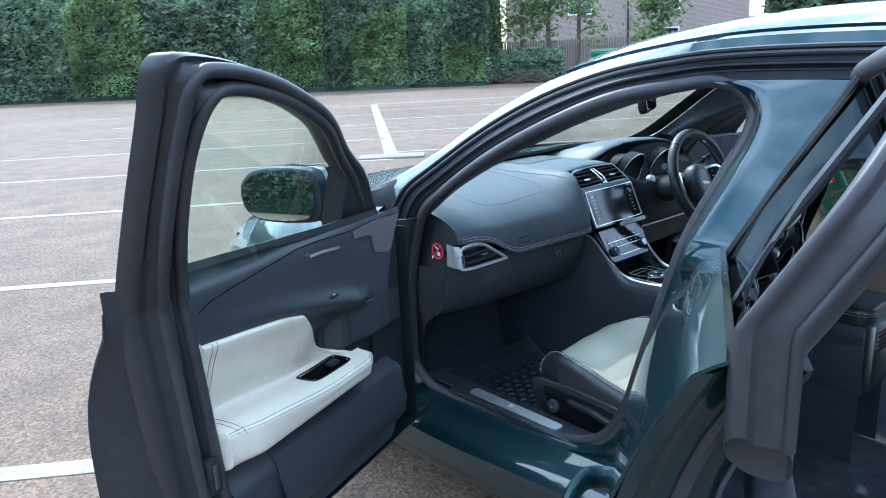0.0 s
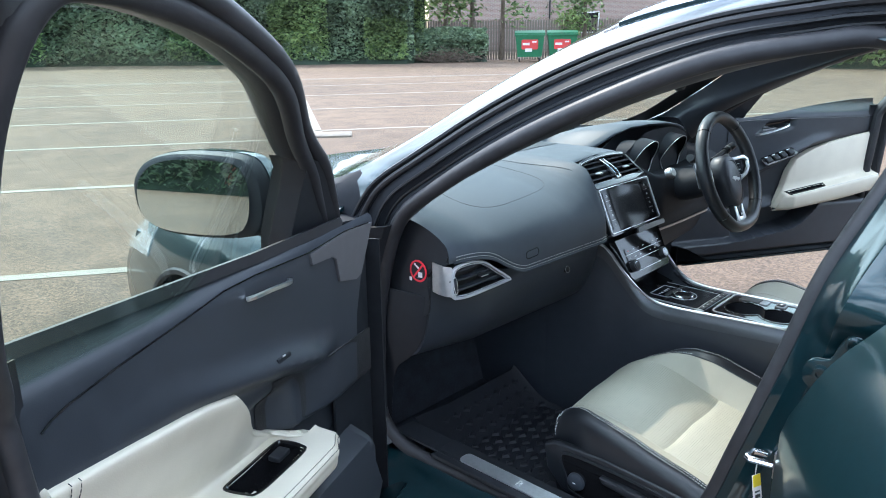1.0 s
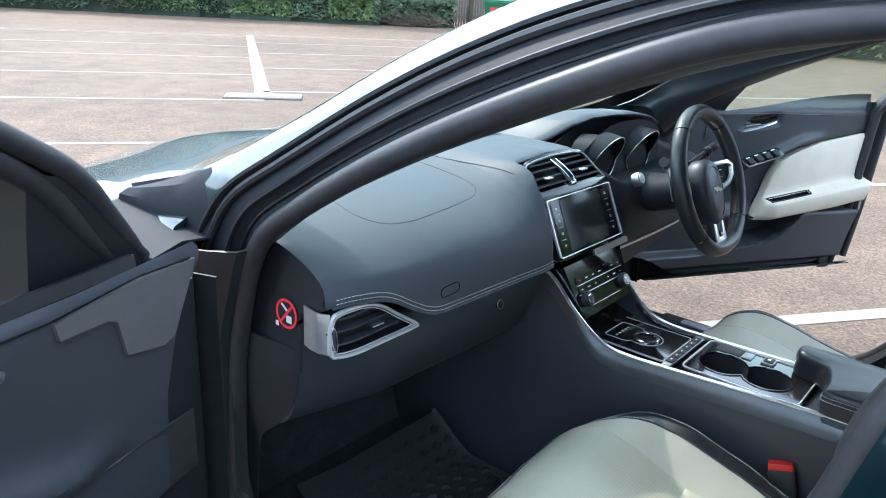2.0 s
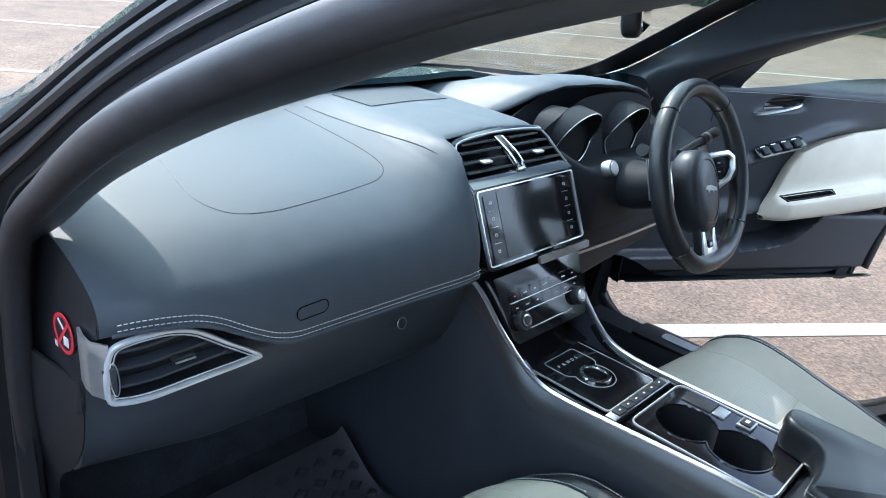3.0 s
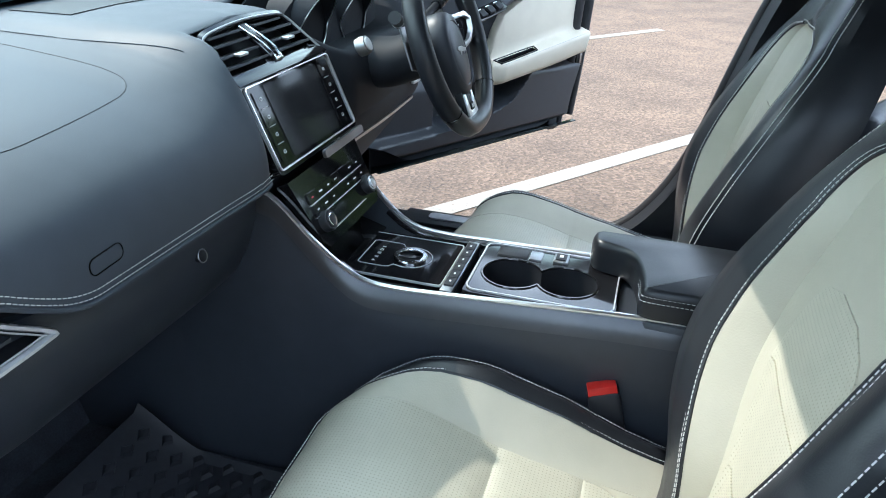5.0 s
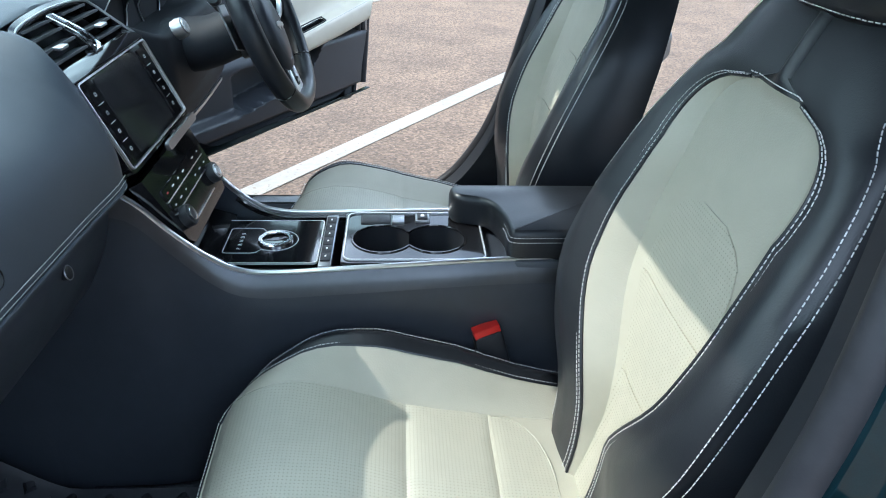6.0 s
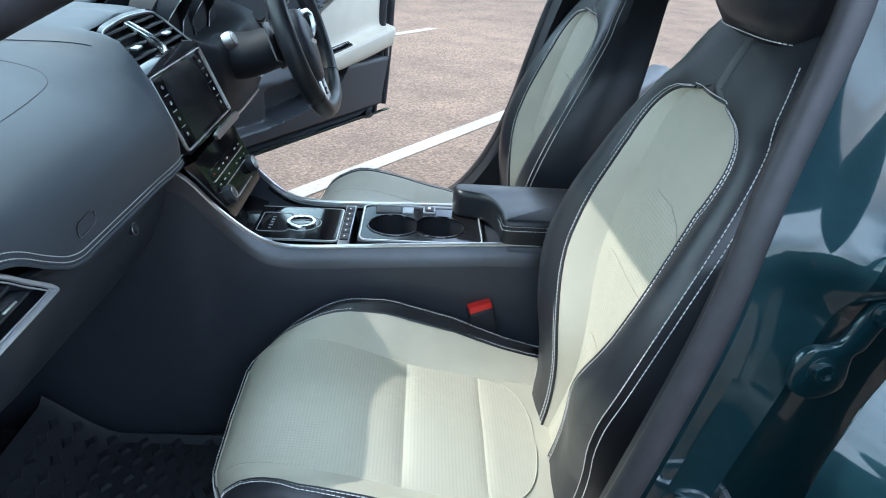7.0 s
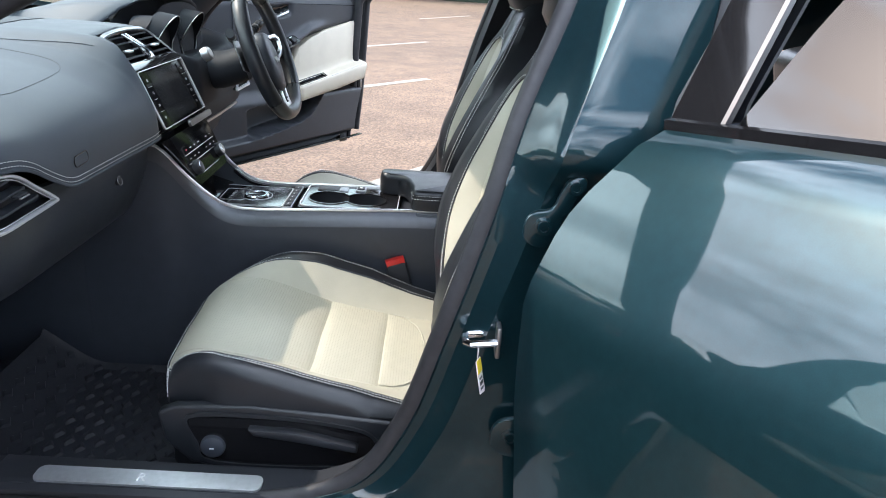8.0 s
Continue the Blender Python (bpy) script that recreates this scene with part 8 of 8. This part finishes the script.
    outl = [(x, y) for x, y in ((-0.108, -0.008), (-0.098, -0.042), (-0.06, -0.064), (0.02, -0.067), (0.082, -0.058), (0.102, -0.036), (0.106, 0.0), (0.098, 0.040), (0.07, 0.060), (-0.02, 0.061), (-0.075, 0.048), (-0.102, 0.022))]
    oc = spline([(x, y, 0) for x, y in outl], 4, True)
    rings = []
    for f, d in ((0.93, 0.0), (1.0, -0.004), (1.04, -0.02), (1.02, -0.05), (0.86, -0.085), (0.55, -0.105), (0.2, -0.112)):
        rings.append([mm @ Vector((p.x * f, p.y * f, d)) for p in oc])
    mir = add("door_mirror", loft(rings), M["hard"], door, "dark folding door mirror")
    add("mirror_glass", plate([(p.x * 0.88, p.y * 0.88) for p in oc], 0.002, mm @ Matrix.Translation((0, 0, 0.005)) @ Matrix.Rotation(radians(-7.2), 4, "X")), M["mirror"], door, "mirror glass")
    add("mirror_cap", loft([[mm @ Vector((p.x * f, p.y * f, d)) for p in oc] for f, d in ((1.05, -0.03), (1.035, -0.055), (0.88, -0.09), (0.56, -0.111), (0.2, -0.118))]), M["paint"], door, "dark green mirror cap")
    add("mirror_arm", loft([[P(u + a, w, z + b) for a, b in ((-0.024, -0.010), (0.024, -0.010), (0.024, 0.012), (-0.024, 0.012))] for u, w, z in ((0.225, -0.04, 0.998), (0.225, -0.09, 1.004), (0.225, -0.135, 1.018))]), M["hard"], door)
    return door


M["speaker"] = mat("speaker_mesh", (0.020, 0.020, 0.022), 0.55, vary=0.2, vscale=300, bump=0.9, bscale=420, kind="dots")
front_door(-1, 68.0)
front_door(1, 59.0)


M["bar"] = mat("dark_satin_metal", (0.10, 0.10, 0.105), 0.36, 1.0, vary=0.05, vscale=40)


def rear_door(s, swing):
    M0 = Matrix.Translation((0.79 * s, -0.645, 0)) @ Matrix.Rotation(radians(s * swing), 4, "Z")

    def P(u, w, z):
        return Vector((w, -u, z + 0.115 * max(0.0, u) * smooth01(0.60, 0.98, z)))

    def add(name, bm, material, parent, label="", angle=38):
        return part(name, mirrored(bm, s), material, parent, label, angle=angle)

    def u_front(z):
        return soften([(0.30, -0.012), (0.60, -0.014), (0.74, -0.024), (0.80, -0.028), (0.90, -0.022), (0.955, 0.0), (1.0, 0.03)], z, 0.02)

    def u_rear(z):
        return soften([(0.34, 0.58), (0.50, 0.60), (0.65, 0.65), (0.80, 0.715), (1.0, 0.755)], z, 0.04)

    def w_out(z):
        x = soften([(b, a) for a, b in SECT], z * 0.955 / 0.985, 0.02)
        return -(x - 0.795)
    rows = []
    for i in range(31):
        f = i / 30
        rows.append([P(u_front(z) + (u_rear(z) - u_front(z)) * f, w_out(z) - 0.010 * math.exp(-((z - 0.80 - 0.02 * f) / 0.03) ** 2) * 0.5 - 0.008 * math.sin(math.pi * f), z) for z in [0.32 + 0.665 * j / 24 for j in range(25)]] + [P(u_front(1.0) + (u_rear(1.0) - u_front(1.0)) * f, w, z) for w, z in ((0.022, 0.998), (0.040, 1.006))])
    door = part("rear_door", mirrored(sheet(rows, 0.004), s), M["paint"], car, "open rear door in dark green metallic paint", m=M0)
    # edges and inner panel
    for uf, nm in ((u_front, "front_edge"), (u_rear, "rear_edge")):
        sg = 1 if nm == "front_edge" else -1
        rows = [[P(uf(z) + sg * d, w_out(z) + w, z) for d, w in ((0.0, 0.0), (0.004, 0.018), (0.028, 0.030), (0.034, 0.055), (0.055, 0.075), (0.06, 0.11))] for z in [0.33 + 0.66 * j / 16 for j in range(17)]]
        add(nm, sheet(rows, 0.003), M["paint"], door)
        add("edge_seal", tube([P(uf(z) + sg * 0.045, w_out(z) + 0.07, z) for z in [0.36 + 0.62 * j / 16 for j in range(17)]], 0.011, 8, up=(1, 0, 0)), M["seal"], door)
    rows = []
    for i in range(15):
        f = i / 14
        rows.append([P(u_front(z) + 0.05 + (u_rear(z) - u_front(z) - 0.10) * f, w_out(z) + 0.115 + 0.03 * smooth01(0.7, 0.6, z), z) for z in [0.36 + 0.62 * j / 14 for j in range(15)]] + [P(u_front(1.0) + 0.05 + (u_rear(1.0) - u_front(1.0) - 0.06) * f, w, z) for w, z in ((0.110, 1.003), (0.085, 1.016), (0.052, 1.020))])
    add("door_panel", sheet(rows, 0.005), M["soft"], door, "black soft trim panel")
    add("armrest", bevel(box(P(0.42, 0.12, 0.68), (0.07, 0.44, 0.09)), 0.02, 3), M["soft"], door, "black padded armrest")
    # gloss black pillar cover, bright bar, glass and frame
    def tumble(z):
        return 0.040 + 0.64 * max(0.0, z - 1.02)

    def Q(u, z, d=0.0):
        return P(u - 0.08 * max(0, z - 1.0), tumble(z) + d, z)

    def piece(pts, d0, d1):
        b2 = bmesh.new()
        f_ = [b2.verts.new(p + Vector((d0, 0, 0))) for p in pts]
        g_ = [b2.verts.new(p + Vector((d1, 0, 0))) for p in pts]
        b2.faces.new(f_)
        b2.faces.new(g_[::-1])
        for j in range(len(pts)):
            k = (j + 1) % len(pts)
            b2.faces.new((f_[j], g_[j], g_[k], f_[k]))
        return b2
    add("pillar_cover", piece([Q(0.018, 1.0), Q(0.092, 1.0), Q(0.092, 1.15), Q(0.092, 1.340), Q(0.018, 1.325), Q(0.018, 1.15)], -0.004, 0.006), M["piano"], door, "gloss black pillar cover")
    add("window_bar", sweep([Q(0.097, 1.005, -0.006), Q(0.097, 1.18, -0.006), Q(0.097, 1.340, -0.006)], [(-0.003, -0.004), (0.003, -0.004), (0.003, 0.004), (-0.003, 0.004)], up=(1, 0, 0)), M["bar"], door, "satin bar at the edge of the window")
    topc = [(0.20, 1.330), (0.38, 1.325), (0.52, 1.302), (0.64, 1.25), (0.72, 1.16), (0.735, 1.06), (0.735, 0.99)]
    tp = spline([(u, z, 0) for u, z in topc], 5)
    cols = []
    for k, q in enumerate(tp):
        ub = 0.10 + 0.62 * k / (len(tp) - 1)
        cols.append([P(ub + (q.x - ub) * f, tumble(1.0 + (q.y - 1.0) * f) + 0.004, 1.0 + (q.y - 1.0) * f) for f in (0, 0.33, 0.66, 1)])
    g = add("window_glass", sheet(cols, 0.0035), M["glass_dark"], door, "dark privacy glass")
    add("divider_post", sweep([Q(0.47, 0.99, 0.004), Q(0.48, 1.15, 0.004), Q(0.49, 1.31, 0.004)], [(-0.014, -0.010), (0.014, -0.010), (0.014, 0.012), (0.006, 0.016), (-0.006, 0.016), (-0.014, 0.012)], up=(1, 0, 0)), M["rubber"], door, "black divider post of the quarter light")
    rows = []
    path = spline([(0.02, 1.322, 0)] + [(u, z, 0) for u, z in topc] + [(0.733, 0.90, 0)], 6)
    for q in path:
        rows.append(spline([P(q.x, tumble(q.y) - 0.004, q.y), P(q.x + 0.012, tumble(q.y) - 0.008, q.y + 0.014), P(q.x + 0.028, tumble(q.y) + 0.0, q.y + 0.030), P(q.x + 0.030, tumble(q.y) + 0.012, q.y + 0.031), P(q.x + 0.020, tumble(q.y) + 0.020, q.y + 0.022), P(q.x + 0.022, tumble(q.y) + 0.045, q.y + 0.022), P(q.x + 0.012, tumble(q.y) + 0.058, q.y + 0.008), P(q.x - 0.01, tumble(q.y) + 0.056, q.y - 0.02), P(q.x - 0.012, tumble(q.y) + 0.02, q.y - 0.018)], 3, True))
    add("window_frame", sheet(rows, 0, closed_cols=True), M["seal"], door, "black rubber-faced window frame")
    add("frame_seal", tube([r[16] + Vector((0.002, 0, 0.002)) for r in rows], 0.007, 10, up=(1, 0, 0)), M["rubber"], door)
    rows = [[Q(0.018, z, 0.006), Q(0.012, z, 0.02), Q(0.024, z, 0.034), Q(0.06, z, 0.038), Q(0.09, z, 0.03)] for z in [0.88 + 0.47 * j / 12 for j in range(13)]]
    add("frame_post", sheet(rows, 0.004), M["hard"], door)
    add("frame_seal", tube([Q(0.024, 0.88 + 0.44 * j / 12, 0.034) for j in range(13)], 0.012, 8, up=(1, 0, 0)), M["seal"], door)
    # waist trim
    add("waist_trim", sweep([P(u, 0.036, 1.012) for u in (0.022, 0.2, 0.4, 0.6, 0.75)], [(-0.006, -0.007), (0.006, -0.007), (0.006, 0.005), (-0.003, 0.007)]), M["piano"], door, "gloss black waist strip")
    # outside handle
    hz = 0.815
    hw_ = w_out(hz)
    hp = spline([P(0.62, hw_ - 0.008, hz), P(0.635, hw_ - 0.040, hz + 0.002), P(0.70, hw_ - 0.050, hz + 0.004), P(0.765, hw_ - 0.042, hz + 0.006), P(0.782, hw_ - 0.008, hz + 0.007)], 5)
    add("door_handle", sweep(hp, [(x * 0.009, y * 0.016) for x, y in disc(1, 10)], up=(0, 0, 1)), M["paint"], door, "body-coloured pull handle")
    return door


rear_door(-1, 61.0)
rear_door(1, 61.0)


# ---------------- fittings in the openings ----------------
for s in (-1, 1):
    # bright tread plate on the sill
    tp = part("tread_plate", plate(rounded(0.036, 0.345, 0.012, 4), 0.005, pose(s * 0.694, -0.02, 0.400), 0.0015), M["brushed"], car, "brushed silver tread plate with a raised letter")
    part("tread_surround", box((s * 0.690, -0.03, 0.396), (0.082, 0.50, 0.010), 0.003), M["hard"], car)
    part("sill_lining", sheet([[Vector((s * x, y, z)) for x, z in ((0.715, 0.398), (0.65, 0.392), (0.615, 0.35), (0.60, 0.26))] for y in [0.36 - 0.80 * k / 10 for k in range(11)]], 0.004), M["hard"], car, "black plastic sill lining")
    # striker and hinges on the centre pillar
    st = part("striker", tube([(s * x, y, z) for x, y, z in ((0.757, -0.524, 0.705), (0.7575, -0.489, 0.701), (0.753, -0.4835, 0.700), (0.732, -0.4825, 0.699), (0.728, -0.488, 0.700), (0.728, -0.524, 0.704))], 0.0052, 8), M["chrome"], car, "bright steel door striker")
    part("striker_plate", box((s * 0.742, -0.526, 0.703), (0.030, 0.006, 0.046), 0.002), M["satin"], st)
    for zb, yb, up in ((0.869, -0.568, 1), (0.554, -0.556, -1)):
        def hm(x, d=0.0):
            return axes((s * x, yb, zb), (0, s, 0), (0, 0, 1)) @ Matrix.Translation((0, 0, d))
        leaf = [(-0.024, -0.016), (-0.012, -0.027), (0.004, -0.028), (0.022, -0.016), (0.022, 0.012), (0.030, 0.020), (0.038, 0.040), (0.048, 0.052), (0.044, 0.066), (0.026, 0.062), (0.016, 0.044), (0.008, 0.024), (-0.014, 0.018), (-0.024, 0.004)] if up > 0 else [(-0.026, 0.012), (-0.014, 0.026), (0.008, 0.032), (0.045, 0.046), (0.06, 0.036), (0.06, -0.036), (0.02, -0.036), (-0.012, -0.030), (-0.027, -0.014)]
        lf = [(-p.x, p.y) for p in spline([(x, y, 0) for x, y in leaf], 3, True)]
        lf = [(-x, y) for x, y in lf] if s < 0 else lf[::-1]
        hg = part("hinge", bevel(plate(lf, 0.010, hm(0.742)), 0.003, 2, 50), M["paint"], car, "painted steel door hinge")
        if up > 0:
            part("bolt", lathe([(0.011, 0), (0.011, 0.003), (0.008, 0.004), (0.008, 0.008), (0.005, 0.008), (0.0045, 0.005)], 18, hm(0.750) @ Matrix.Translation((0.034 if s < 0 else -0.034, 0.053, 0))), M["paint"], hg, "dark bolt")
        part("bolt", lathe([(0.013, 0), (0.013, 0.003), (0.009, 0.004), (0.009, 0.009), (0.0055, 0.009), (0.005, 0.006)], 18, hm(0.750)), M["paint"], hg, "dark bolt")
cu = bpy.data.curves.new("letter", "FONT")
cu.body, cu.size, cu.extrude = "R", 0.027, 0.0006
tmp = bpy.data.objects.new("tmp", cu)
me = bpy.data.meshes.new_from_object(tmp)
bpy.data.objects.remove(tmp)
link("letter", me, M["mark"], bpy.data.objects["tread_plate"], m=pose(-0.703, 0.0, 0.4056, 0, 0, -90))

# yellow and white tag hanging from the striker
tag = part("paper_tag", bevel(plate([(-0.011, -0.056), (0.008, -0.060), (0.011, -0.056), (0.010, 0.0), (-0.010, 0.0)], 0.0012, axes((-0.756, -0.500, 0.678), (0.93, -0.36, 0), (0.05, 0.22, 1)) @ Matrix.Diagonal((0.85, 0.85, 1, 1))), 0.0003, 1), M["stickwhite"], None)
tagged(tag, "small white and yellow paper tag hanging from the striker", "tag")
part("band", plate([(-0.0092, -0.022), (0.0092, -0.022), (0.009, 0.0), (-0.009, 0.0)], 0.0006, axes((-0.756, -0.500, 0.678), (0.93, -0.36, 0), (0.05, 0.22, 1)) @ Matrix.Diagonal((0.85, 0.85, 1, 1)) @ Matrix.Translation((0, 0, 0.0014))), M["yellow"], tag)
for yb_, hb_ in ((-0.030, 0.003), (-0.037, 0.006), (-0.047, 0.004)):
    part("bar", plate([(-0.0065, yb_ - hb_), (0.0055, yb_ - hb_), (0.0055, yb_), (-0.0065, yb_)], 0.0005, axes((-0.756, -0.500, 0.678), (0.93, -0.36, 0), (0.05, 0.22, 1)) @ Matrix.Diagonal((0.85, 0.85, 1, 1)) @ Matrix.Translation((0, 0, 0.0014))), M["bar"], tag)
part("cord", tube([(-0.756, -0.500, 0.674), (-0.757, -0.500, 0.688), (-0.754, -0.500, 0.702)], 0.001, 5), M["thread"], tag)

# floor mats with raised scales
bm = bmesh.new()
V = [bm.verts.new((a, b, h)) for a, b, h in ((-0.019, 0, 0), (0, -0.012, 0), (0.019, 0, 0), (0, 0.013, 0), (-0.013, 0.001, 0.006), (0, -0.006, 0.006), (0.013, 0.001, 0.006), (0, 0.008, 0.004))]
for q in ((4, 5, 6, 7), (0, 1, 5, 4), (1, 2, 6, 5), (2, 3, 7, 6), (3, 0, 4, 7)):
    bm.faces.new([V[k] for k in q])
scale_mesh = finish(bm, smooth=False)


def floor_mat(cx, label):
    rows = []
    for i in range(45):
        y = 0.42 - 0.52 * i / 44
        z = 0.262 + 0.10 * smooth01(0.28, 0.48, y) * 1.0
        rows.append([Vector((cx + x, y, z + 0.012 * smooth01(0.19, 0.205, abs(x)))) for x in (-0.225, -0.21, -0.1, 0, 0.1, 0.19, 0.205)])
    root = part("floor_mat", sheet(rows, 0.006), M["mat"], None)
    tagged(root, label, "floor mat", "floor mats")
    for i in range(17):
        for j in range(9):
            x = cx - 0.185 + 0.044 * j + (0.022 if i % 2 else 0)
            y = 0.385 - 0.029 * i
            z = 0.262 + 0.10 * smooth01(0.28, 0.48, y) + 0.0065
            sl = math.degrees(math.atan((0.10 * (smooth01(0.28, 0.48, y + 0.01) - smooth01(0.28, 0.48, y - 0.01))) / 0.02))
            link("scale", scale_mesh, M["mat"], root, m=pose(x, y, z, sl, 0, 0))
    part("label_plate", box((cx - 0.165, 0.02, 0.271), (0.018, 0.07, 0.004), 0.001), M["satin"], root)
    return root


floor_mat(-0.36, "black rubber floor mat with a raised scale pattern")
floor_mat(0.38, "black rubber floor mat with a raised scale pattern")
